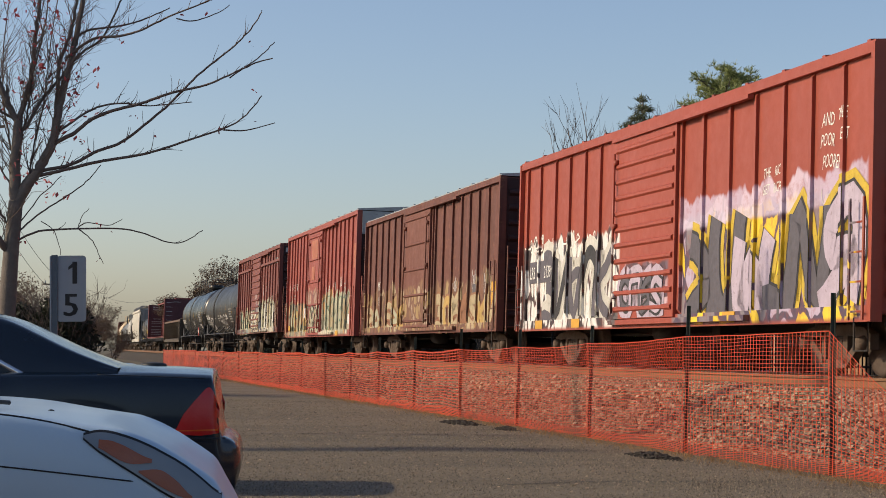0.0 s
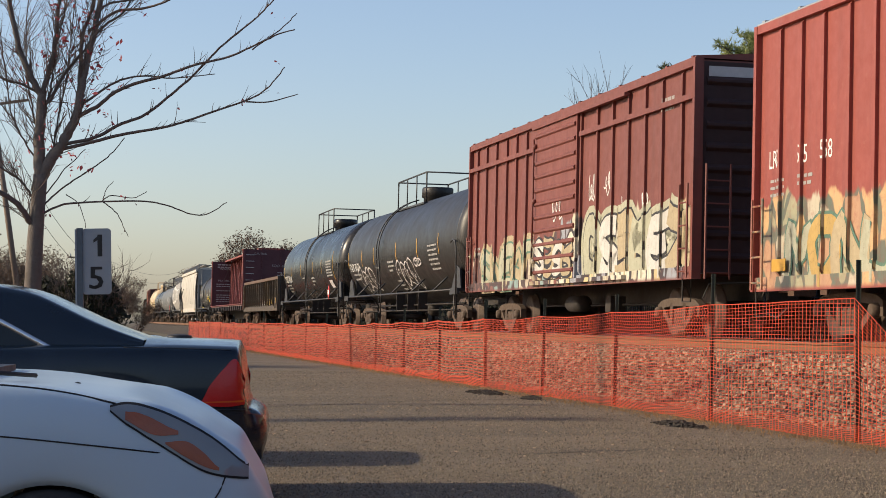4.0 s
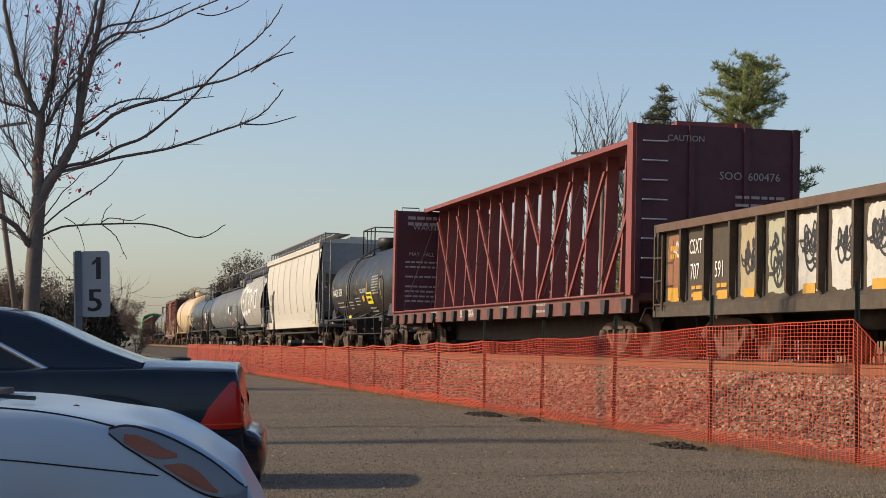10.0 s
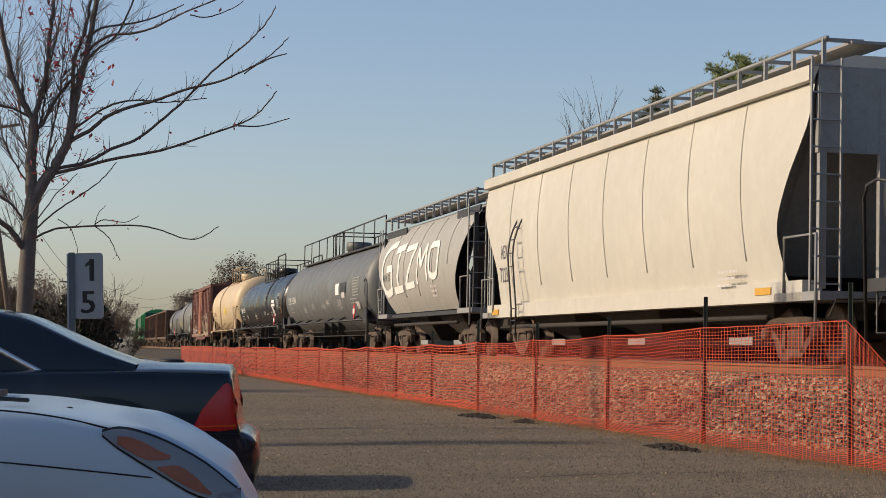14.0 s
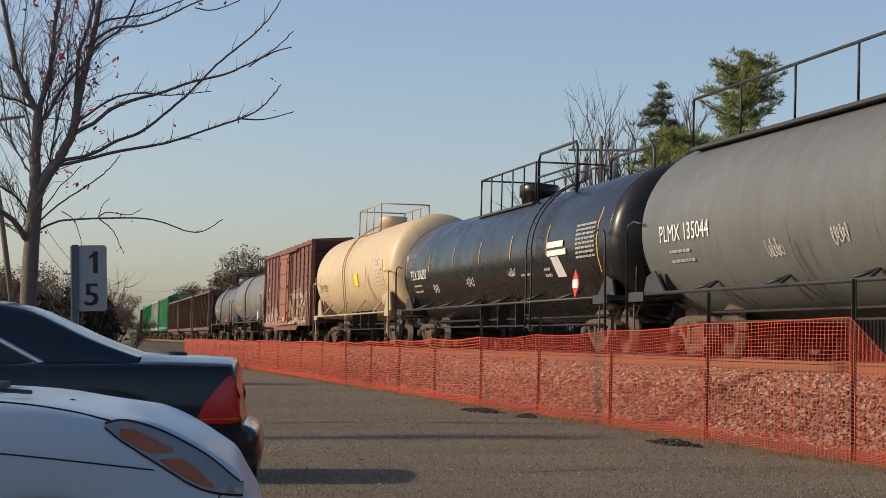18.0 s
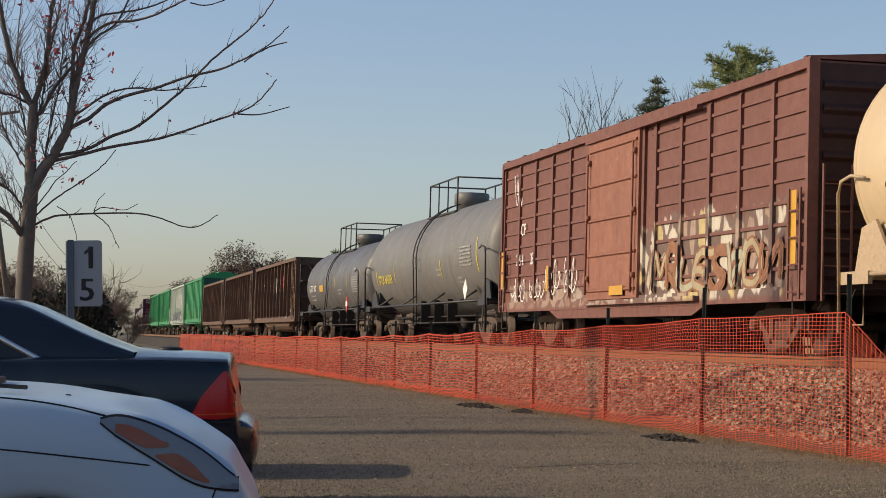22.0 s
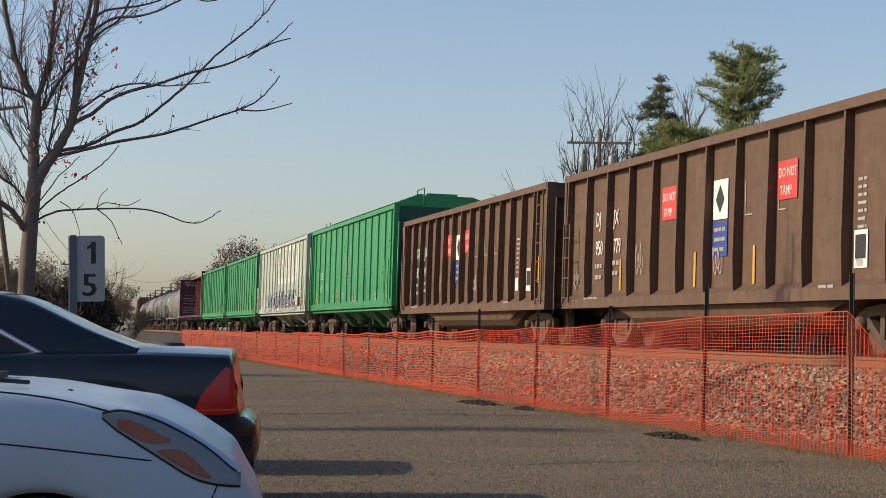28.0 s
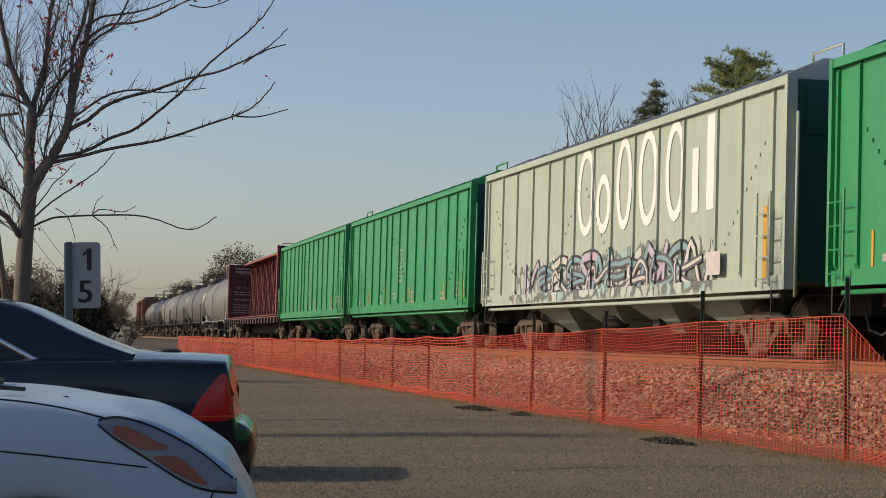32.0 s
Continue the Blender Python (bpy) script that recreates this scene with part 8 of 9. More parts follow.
def wheels(car, xs, z, y, r):
    for x in xs:
        for s in (-1, 1):
            t = smooth(Geo()).lathe([(-0.1, r * 0.62), (-0.1, r * 0.95), (-0.06, r), (0.06, r), (0.1, r * 0.95), (0.1, r * 0.62)], "y", 32)
            w = part("wheel", t, M_TYRE, car, at=(x, s * y, z))
            rim = smooth(Geo()).lathe([(-0.085, 0.03), (-0.08, r * 0.1), (-0.06, r * 0.2), (-0.07, r * 0.58), (-0.1, r * 0.63), (0.09, r * 0.63)], "y", 28)
            part("rim", rim, M_RIM, w).rotation_euler = (0, 0, 0 if s < 0 else math.pi)
            for k in range(5):
                a = 2 * math.pi * k / 5
                sp = Geo().tube([(0.03 * math.cos(a), -0.09 * -s * -1, 0.03 * math.sin(a)), (r * 0.6 * math.cos(a), -0.085 * -s * -1, r * 0.6 * math.sin(a))], 0.025, 5)
                part("spoke", sp, M_RIM, w)


def cabin(car, paint, base, roof, half_low, half_top, belt, n=40):
    """Roof and pillars as one skin over a dark glass core."""
    g = smooth(Geo())
    x0, x1 = roof[0][0], roof[-1][0]
    vs, fs = [], []
    def sec(x):
        zr, zb = along(roof, x), belt
        zr = max(zr, zb + 0.005)
        h = zr - zb
        k = min(1.0, h / 0.4)
        top = mix(half_low * 0.97, half_top, k)
        return catmull([(half_low, zb - 0.14), (mix(half_low, top, 0.35), zb + 0.35 * h), (mix(half_low, top, 0.75), zb + 0.75 * h), (top * 0.985, zb + 0.93 * h), (top * 0.85, zr - 0.012 * k), (top * 0.45, zr), (0, zr + 0.006)], 4)
    m = len(sec(x0))
    k = 2 * m - 1
    for i in range(n + 1):
        x = mix(x0, x1, i / n)
        s = sec(x)
        vs += [(x, -y, z) for y, z in s] + [(x, y, z) for y, z in s[-2::-1]]
    for i in range(n):
        for j in range(k - 1):
            a = i * k + j
            fs.append((a, a + 1, a + k + 1, a + k))
    g.add(vs, fs)
    part("roof", g, paint, car)
    def side_y(x, z):
        s = sec(x)
        for (y0, z0), (y1, z1) in zip(s, s[1:]):
            if z0 <= z <= z1 and z1 > z0:
                return mix(y0, y1, (z - z0) / (z1 - z0))
        return s[0][0]
    return side_y


def white_car():
    car = new("parked_car")
    tagged(car, "silver-white sedan parked nose-out with swept-back headlamps", "car")
    sh = Shell([(-2.3, 0.62), (-2.2, 0.78), (-1.7, 0.86), (0.0, 0.885), (1.2, 0.88), (1.6, 0.865), (1.853, 0.845), (2.032, 0.815), (2.106, 0.79), (2.158, 0.745), (2.2, 0.66), (2.219, 0.56)],
               [(-2.3, 0.3), (-2.1, 0.2), (2.073, 0.2), (2.261, 0.26)],
               [(-2.3, 0.75), (-2.15, 0.95), (-1.5, 0.99), (0.0, 0.965), (0.9, 0.965), (1.25, 0.96), (1.42, 0.945), (1.6, 0.915), (1.77, 0.895), (1.853, 0.865), (1.942, 0.819), (2.032, 0.763), (2.085, 0.723), (2.129, 0.648), (2.176, 0.568), (2.219, 0.448)],
               [(-2.3, 0.78), (-2.1, 1.0), (-1.5, 1.04), (0.0, 1.0), (0.9, 0.97), (1.3, 0.953), (1.5, 0.947), (1.676, 0.924), (1.77, 0.88), (1.853, 0.84), (1.942, 0.798), (2.032, 0.742), (2.085, 0.702), (2.129, 0.63), (2.176, 0.55), (2.219, 0.44)],
               -2.3, 2.219, ((1.45, 0.26, 0.36), (-1.25, 0.26, 0.36)))
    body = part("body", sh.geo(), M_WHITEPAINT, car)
    for s in (-1, 1):
        low = [(1.643, 0.872), (1.695, 0.830), (1.764, 0.786), (1.853, 0.731), (1.942, 0.678), (2.006, 0.656), (2.105, 0.645)]
        up = [(1.643, 0.879), (1.695, 0.889), (1.764, 0.877), (1.853, 0.844), (1.942, 0.798), (2.006, 0.754), (2.105, 0.680)]
        rim = part("headlamp", patch(sh.side_y, [(x, z - 0.008) for x, z in low], [(x, z + 0.008) for x, z in up], s, 0.004), M_SEAM, car, "swept-back clear headlamp")
        part("lens", patch(sh.side_y, low, up, s, 0.008), M_LENS, rim)
        part("reflector", patch(sh.side_y, [(1.694, 0.839), (1.789, 0.789), (1.869, 0.789)], [(1.694, 0.866), (1.751, 0.856), (1.869, 0.802)], s, 0.012, 12, 4), M_AMBER, rim, "amber turn reflector")
        part("reflector", patch(sh.side_y, [(1.827, 0.758), (1.883, 0.721), (1.954, 0.684), (2.006, 0.668)], [(1.827, 0.764), (1.898, 0.766), (1.954, 0.729), (2.006, 0.678)], s, 0.012, 12, 4), M_AMBER, rim, "amber side reflector")
        part("shut_line", flank_line(sh.side_y, [(1.22, 0.955), (1.40, 0.940), (1.54, 0.918), (1.66, 0.890)], s, 0.004), M_SEAM, car)
        part("crease", flank_line(sh.side_y, [(0.4, 0.81), (1.0, 0.80), (1.3, 0.782), (1.6, 0.752), (1.81, 0.728)], s, 0.003), M_SEAM, car)
        part("bumper_seam", flank_line(sh.side_y, [(1.72, 0.535), (1.95, 0.55), (2.0, 0.585), (2.03, 0.655)], s, 0.003), M_SEAM, car)
    wiper = smooth(Geo()).tube([(1.12, -0.62, 0.985), (1.25, -0.58, 0.983), (1.36, -0.45, 0.972)], 0.008, 5)
    part("wiper", wiper, M_BLACKTRIM, car)
    part("washer_jet", smooth(Geo()).lathe([(0, 0.014), (0.009, 0.011), (0.012, 0.003)], "z", 10, (1.5, -0.4, 0.937)), M_BLACKTRIM, car)
    part("cowl", Geo().box(0.95, 1.16, -0.7, 0.7, 0.95, 0.985), M_BLACKTRIM, car)
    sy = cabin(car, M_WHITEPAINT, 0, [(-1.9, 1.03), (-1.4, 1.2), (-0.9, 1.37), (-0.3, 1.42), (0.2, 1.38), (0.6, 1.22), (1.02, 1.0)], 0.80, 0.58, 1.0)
    part("side_window", patch(sy, [(-1.3, 1.02), (0.8, 1.02)], [(-1.3, 1.16), (-0.8, 1.32), (-0.2, 1.36), (0.3, 1.28), (0.8, 1.06)], -1, 0.006), M_CARGLASS, car)
    wheels(car, (1.45, -1.25), 0.30, 0.77, 0.305)
    car.matrix_basis = pose(-2.835, 7.16, 0.0, 0, 0, 6.0)
    return car


def navy_sedan(name, label, paint, at):
    car = new(name)
    tagged(car, label, "car")
    sh = Shell([(-2.40, 0.66), (-2.37, 0.76), (-2.28, 0.83), (-2.1, 0.87), (-1.4, 0.895), (0, 0.905), (1.4, 0.89), (2.0, 0.82), (2.3, 0.62), (2.4, 0.4)],
               [(-2.40, 0.40), (-2.36, 0.27), (-2.0, 0.21), (2.0, 0.2), (2.4, 0.3)],
               [(-2.40, 0.50), (-2.385, 0.56), (-2.34, 0.60), (-2.285, 0.625), (-2.27, 0.66), (-2.225, 0.96), (-2.19, 0.998), (-1.5, 1.005), (-0.5, 0.985), (0.5, 0.95), (1.4, 0.89), (2.0, 0.77), (2.3, 0.58), (2.4, 0.42)],
               [(-2.40, 0.52), (-2.385, 0.58), (-2.34, 0.615), (-2.285, 0.64), (-2.27, 0.68), (-2.225, 1.0), (-2.18, 1.045), (-1.56, 1.06), (-0.5, 1.04), (0.5, 1.0), (1.0, 0.97), (1.6, 0.92), (2.1, 0.8), (2.3, 0.64), (2.4, 0.46)],
               -2.40, 2.40, ((1.45, 0.3, 0.36), (-1.35, 0.3, 0.36)))
    part("body", sh.geo(), paint, car)
    for s in (-1, 1):
        lamp = part("tail_lamp", patch(sh.side_y, [(-2.262, 0.645), (-2.15, 0.63), (-1.985, 0.638)], [(-2.262, 0.80), (-2.205, 0.93), (-2.13, 0.87), (-2.04, 0.76), (-1.985, 0.655)], s, 0.008, 20, 8), M_REDLENS, car, "red wrap-round tail lamp")
        part("turn_lens", patch(sh.side_y, [(-2.255, 0.66), (-2.0, 0.655)], [(-2.255, 0.672), (-2.0, 0.662)], s, 0.013, 8, 2), M_ORANGELENS, lamp)
        part("bumper", patch(sh.side_y, [(-2.39, 0.42), (-2.34, 0.30), (-1.95, 0.28)], [(-2.39, 0.50), (-2.34, 0.575), (-2.2, 0.59), (-1.95, 0.60)], s, 0.03, 20, 6), paint, car, "dark moulded bumper")
        part("bumper_seam", flank_line(sh.side_y, [(-2.30, 0.612), (-2.1, 0.612), (-1.95, 0.605)], s, 0.006), M_SEAM, car)
        part("trunk_line", flank_line(sh.side_y, [(-2.17, 0.985), (-1.8, 0.995), (-1.5, 0.998)], s, 0.003), M_SEAM, car)
    sy = cabin(car, paint, 0, [(-1.62, 1.045), (-1.45, 1.105), (-1.27, 1.178), (-1.09, 1.265), (-0.91, 1.345), (-0.73, 1.385), (-0.2, 1.43), (0.3, 1.41), (0.65, 1.27), (1.1, 0.985)], 0.80, 0.60, 0.985)
    for s in (-1, 1):
        part("quarter_window", patch(sy, [(-1.22, 0.868), (-0.2, 0.866)], [(-1.22, 0.875), (-0.93, 1.03), (-0.62, 1.18), (-0.2, 1.30)], s, 0.008, 20, 6), M_CARGLASS, car, "dark rear side window")
        part("window_trim", flank_line(sy, [(-0.3, 0.862), (-0.7, 0.862), (-1.22, 0.862), (-1.26, 0.87), (-1.22, 0.892), (-0.93, 1.045), (-0.62, 1.195), (-0.2, 1.315)], s, 0.02, 0.008), M_CHROME, car, "bright window trim")
        part("side_window", patch(sy, [(-0.12, 0.96), (0.8, 0.95)], [(-0.12, 1.34), (0.3, 1.33), (0.8, 1.08)], s, 0.008, 20, 6), M_CARGLASS, car)
    part("spoiler_lamp", smooth(Geo()).lathe([(0.0, 0.09), (0.015, 0.08), (0.022, 0.02)], "z", 16, (-1.80, 0.0, 1.055)), M_BLACKTRIM, car, "black antenna base on the deck")
    wheels(car, (1.45, -1.35), 0.31, 0.78, 0.315)
    car.matrix_basis = at
    return car


def build_vehicles():
    white_car()
    navy_sedan("parked_sedan", "glossy dark navy sedan parked tail-out beside a white car", M_NAVYPAINT, pose(-3.58, 12.95, 0, 0, 0, 184.5))
    # unseen third car, placed so that its shadow falls beyond the navy one
    navy_sedan("parked_sedan", "grey sedan parked tail-out, hidden behind the navy one", M_SILVERPAINT, pose(-4.66, 16.45, 0, 0, 0, 180))


# ---- speed sign ----
def build_sign():
    sign = new("speed_sign")
    tagged(sign, "grey-white metal sign with a black 15 on a flat post", "sign")
    m_face = surface("sign_face", (0.27, 0.31, 0.35), (0.22, 0.255, 0.29), 0.5, scale=4, amount=0.5, streak=0.25, streak_col=(0.35, 0.34, 0.32))
    m_edge = surface("sign_post_steel", (0.10, 0.13, 0.16), (0.06, 0.08, 0.1), 0.6, 0.3, scale=8)
    r, w, h = 0.06, 0.50, 1.15
    poly = []
    for cx, cz, a0 in ((w - r, r, -90), (w - r, h - r, 0), (r, h - r, 90), (r, r, 180)):
        for k in range(5):
            a = math.radians(a0 + 22.5 * k)
            poly.append((cx + r * math.cos(a), cz + r * math.sin(a)))
    part("panel", Geo().prism_y([(x + 0.11, z + 1.60) for x, z in poly], -0.02, 0.02), m_face, sign)
    part("post", Geo().box(0.02, 0.12, -0.05, 0.06, 0.0, 2.76), m_edge, sign, "dark flat steel post")
    part("post_edge", Geo().box(-0.01, 0.018, -0.055, 0.06, 0.0, 2.74), m_face, sign)
    for body, x, z in (("1", 0.27, 2.26), ("5", 0.205, 1.70)):
        g = letters(body, 0.56, 1.05)
        thick = Geo()
        for dx in (-0.012, 0.0, 0.012):
            thick.add([(a + x + dx, -0.025 - abs(dx) * 0.05, c + z) for a, b, c in g.v], g.f)
        if body == "1":      # flag of the numeral
            lo, hi = min(p[0] for p in thick.v), max(p[2] for p in thick.v)
            thick.add([(lo - 0.07, -0.026, hi - 0.09), (lo + 0.03, -0.026, hi), (lo + 0.03, -0.026, hi - 0.08), (lo - 0.07, -0.026, hi - 0.14)], [(0, 1, 2, 3)])
        part("digit", thick, M_BLACKINK, sign)
    sign.matrix_basis = pose(-6.40, 34.0, 0.0, 0, -1.6, 4)


# ---- bare tree on the lot ----
M_BARK = surface("grey_bark", (0.16, 0.135, 0.115), (0.09, 0.075, 0.065), 0.9, scale=9, coarse=2, amount=0.8, bump=0.6, bump_scale=30, dist=0.02)
M_TWIG = surface("twig_bark", (0.13, 0.095, 0.08), (0.08, 0.06, 0.05), 0.85, scale=6)
M_REDLEAF = island_material("dead_red_leaf", (0.2, 0.03, 0.035), (0.6, 0.14, 0.15), 0.7, 0.4)


def shoot(g, rnd, p, d, length, r, depth, leaves=None):
    pts = [Vector(p)]
    d = Vector(d).normalized()
    n = 5
    for i in range(n):
        d = (d + Vector((rnd.gauss(0, 0.12), rnd.gauss(0, 0.12), rnd.gauss(0.05, 0.12)))).normalized()
        pts.append(pts[-1] + d * (length / n))
    g.tube(pts, r, 4, r * 0.3, cap=False)
    if depth > 0:
        for i in range(1, n + 1):
            if rnd.random() < 0.75:
                side = Vector((rnd.gauss(0, 1), rnd.gauss(0, 1), rnd.gauss(0.3, 0.8)))
                shoot(g, rnd, pts[i], d * 0.8 + side.normalized() * 0.75, length * rnd.uniform(0.3, 0.55), r * 0.55, depth - 1, leaves)
    if leaves is not None and rnd.random() < 0.03:
        leaf_bunch(leaves, rnd, pts[rnd.randrange(2, n + 1)])


def leaf_bunch(g, rnd, p, size=0.032):
    for _ in range(rnd.randint(1, 4)):
        c = p + Vector((rnd.gauss(0, 0.03), rnd.gauss(0, 0.03), rnd.gauss(-0.03, 0.03)))
        a, b = Vector((rnd.gauss(0, 1), rnd.gauss(0, 1), rnd.gauss(0, 1))).normalized(), Vector((rnd.gauss(0, 1), rnd.gauss(0, 1), rnd.gauss(0, 1))).normalized()
        s = size * rnd.uniform(0.6, 1.3)
        g.add([c - a * s, c + b * s * 0.6, c + a * s, c - b * s * 0.5 + a * s * 0.3], [(0, 1, 2, 3)])


def build_lot_tree():
    rnd = random.Random(21)
    tree = new("bare_tree")
    tagged(tree, "young bare maple with a few dead red leaves", "tree")
    limbs = [
        ("trunk", 0.125, 0.095, [(0.02, -0.05), (0.04, 1.2), (0.07, 2.14), (0.09, 2.52), (0.13, 3.14)]),
        ("limb", 0.085, 0.06, [(0.13, 3.12), (0.10, 3.53), (0.12, 3.91), (0.13, 4.24)]),
        ("limb", 0.05, 0.022, [(0.13, 4.2), (-0.01, 4.46), (-0.18, 4.84), (-0.3, 5.31), (-0.39, 5.85), (-0.44, 6.8)]),
        ("limb", 0.042, 0.018, [(0.13, 4.2), (0.21, 4.53), (0.30, 4.92), (0.33, 5.39), (0.38, 5.86), (0.46, 6.9)]),
        ("limb", 0.088, 0.028, [(0.12, 3.06), (0.28, 3.37), (0.39, 3.51), (0.50, 3.72), (0.61, 3.96), (0.68, 4.38), (0.75, 4.77), (0.86, 5.24), (0.96, 5.86), (1.06, 6.8)]),
        ("limb", 0.035, 0.016, [(0.60, 3.96), (0.64, 4.38), (0.67, 5.0), (0.81, 5.47), (0.88, 5.86), (0.95, 6.7)]),
        ("limb", 0.028, 0.012, [(0.16, 4.1), (0.26, 4.19), (0.45, 4.54), (0.71, 4.85), (0.94, 5.16), (1.24, 5.4), (1.5, 5.95)]),
        ("limb", 0.026, 0.0075, [(0.38, 3.48), (0.77, 3.57), (1.23, 3.69), (1.69, 3.77), (2.0, 3.84), (2.46, 4.0), (2.92, 4.16), (3.19, 4.31), (3.46, 4.62)]),
        ("limb", 0.012, 0.006, [(2.92, 4.16), (3.23, 4.16), (3.62, 4.27)]),
        ("limb", 0.026, 0.0075, [(0.46, 3.56), (0.85, 3.65), (1.23, 3.85), (1.54, 3.98), (1.88, 4.26), (2.22, 4.57), (2.6, 4.98), (2.98, 5.3), (3.25, 5.58), (3.4, 5.85)]),
        ("limb", 0.03, 0.0075, [(0.60, 3.92), (0.92, 4.09), (1.15, 4.27), (1.45, 4.39), (1.84, 4.49), (2.22, 4.63), (2.68, 4.74), (2.99, 4.87), (3.37, 5.05), (3.6, 5.11)]),
        ("limb", 0.010, 0.006, [(2.99, 4.87), (3.37, 5.15), (3.6, 5.38)]),
        ("limb", 0.018, 0.006, [(0.68, 4.1), (1.07, 4.37), (1.34, 4.47), (1.61, 4.49), (1.92, 4.46), (2.49, 4.52)]),
        ("limb", 0.022, 0.007, [(0.76, 5.1), (1.13, 5.36), (1.51, 5.4), (1.82, 5.48), (2.2, 5.66), (2.66, 5.84), (2.97, 6.0)]),
        ("limb", 0.010, 0.005, [(2.24, 5.68), (2.48, 5.65), (2.82, 5.77), (2.97, 5.88)]),
        ("limb", 0.018, 0.007, [(0.9, 5.4), (1.05, 5.51), (1.51, 5.6), (1.82, 5.72), (2.12, 5.88)]),
        ("limb", 0.013, 0.006, [(0.15, 2.7), (0.48, 2.99), (0.78, 3.19), (1.08, 3.42), (1.27, 3.65)]),
        ("limb", 0.010, 0.005, [(0.16, 2.8), (0.47, 3.22), (0.74, 3.49)]),
        ("limb", 0.016, 0.006, [(0.1, 2.56), (0.41, 2.72), (0.71, 2.76), (1.1, 2.78), (1.56, 2.785), (1.87, 2.73), (2.18, 2.62), (2.41, 2.62), (2.67, 2.78)]),
        ("limb", 0.009, 0.004, [(0.98, 2.78), (1.18, 2.61), (1.34, 2.3)]),
        ("limb", 0.009, 0.004, [(0.98, 2.78), (1.1, 2.86), (1.4, 2.83), (1.59, 2.92)]),
        ("limb", 0.007, 0.004, [(0.98, 2.78), (1.02, 2.92), (1.13, 3.06)]),
        ("limb", 0.007, 0.004, [(0.48, 2.87), (0.67, 2.72), (0.76, 2.41)]),
        ("limb", 0.05, 0.03, [(0.05, 2.45), (-0.01, 2.52), (-0.13, 2.71), (-0.37, 2.87), (-1.2, 3.3)]),
        ("limb", 0.022, 0.012, [(0.09, 2.75), (0.02, 2.83), (-0.14, 3.06), (-0.37, 3.21), (-1.3, 3.9)]),
        ("limb", 0.022, 0.012, [(0.1, 4.2), (0.07, 4.26), (-0.17, 4.38), (-0.4, 4.44), (-1.0, 4.8)]),
        ("limb", 0.016, 0.006, [(0.11, 3.5), (0.0, 4.0), (-0.12, 4.5), (-0.16, 5.2), (-0.1, 6.2)]),
        ("limb", 0.016, 0.006, [(0.13, 3.7), (0.24, 4.3), (0.3, 4.8), (0.45, 5.6), (0.55, 6.6)]),
        ("limb", 0.014, 0.006, [(0.3, 3.42), (0.34, 3.9), (0.45, 4.5), (0.5, 5.2), (0.62, 6.3)]),
        ("limb", 0.014, 0.006, [(0.1, 3.3), (-0.1, 3.6), (-0.28, 4.0), (-0.36, 4.6), (-0.5, 5.4)]),
    ]
    spare, clear = (7, 9, 10, 12, 13, 15), (8, 11, 14, 16, 17, 18, 19, 20, 21, 22)
    leaves = Geo()
    tw = Geo()
    for k, (nm, r0, r1, pts) in enumerate(limbs):
        dep = 0.0
        p3 = []
        lean = rnd.uniform(-0.2, 0.2) if k > 6 and k not in clear else 0
        for i, (x, z) in enumerate(catmull(pts, 6)):
            p3.append(Vector((x + (rnd.gauss(0, 0.006) if k else 0), lean * i / 12, z)))
        g = smooth(Geo()).tube(p3, r0, 10 if k < 4 else 7, r1)
        part(nm, g, M_BARK if k < 7 else M_TWIG, tree)
        if k == 0:
            continue
        total = sum((a - b).length for a, b in zip(p3, p3[1:]))
        count = int(total * (9.5 if k in spare else 1.0 if k in clear else 12.5))
        for _ in range(count):
            i = rnd.randrange(3, len(p3) - 1)
            d = (p3[i + 1] - p3[i]).normalized()
            side = Vector((rnd.gauss(0, 0.8), rnd.gauss(0, 0.9), rnd.gauss(0.35, 0.6))).normalized()
            w = i / len(p3)
            long = rnd.uniform(0.05, 0.2) if k in clear else (0.05 + 0.3 * rnd.random() ** 2) if k in spare else rnd.uniform(0.25, 0.8)
            shoot(tw, rnd, p3[i], d * 0.9 + side * 0.75 + Vector((0, 0, 0.35 if k in spare else 0.1)), long, 0.0068 * (1.2 - 0.5 * w), 0 if k in spare or k in clear else 1, leaves)
        for i in range(4, len(p3), 3):
            if rnd.random() < (0.35 if k < 6 else 0.12):
                leaf_bunch(leaves, rnd, p3[i] + Vector((rnd.gauss(0, 0.1), rnd.gauss(0, 0.1), rnd.gauss(0, 0.1))))
    for _ in range(110):
        leaf_bunch(leaves, rnd, Vector((rnd.gauss(0.4, 0.3), rnd.gauss(0, 0.3), rnd.uniform(3.2, 6.2))), 0.04)
    tagged(part("twig", tw, M_TWIG, tree), kind="stuff")
    tagged(part("leaves", leaves, M_REDLEAF, tree, "few dark red dead leaves"), kind="stuff")
    tree.matrix_basis = pose(-5.67, 26.5, 0.0)


# ---- evergreens and bare trees beyond the line ----
M_PINE = island_material("pine_needles", (0.15, 0.19, 0.075), (0.5, 0.53, 0.2), 0.7, 0.5)
M_SPRUCE = island_material("spruce_needles", (0.08, 0.1, 0.065), (0.24, 0.25, 0.15), 0.75, 0.3)
M_BROWNLEAF = island_material("autumn_leaf", (0.10, 0.075, 0.06), (0.24, 0.17, 0.12), 0.8, 0.3)
M_DARKLEAF = island_material("dark_hedge_leaf", (0.014, 0.02, 0.012), (0.045, 0.05, 0.028), 0.8, 0.2)
M_FARTWIG = surface("far_twigs", (0.105, 0.082, 0.07), (0.065, 0.05, 0.043), 0.9, scale=2)


def tuft(g, rnd, c, axis, size, n=10):
    axis = axis.normalized()
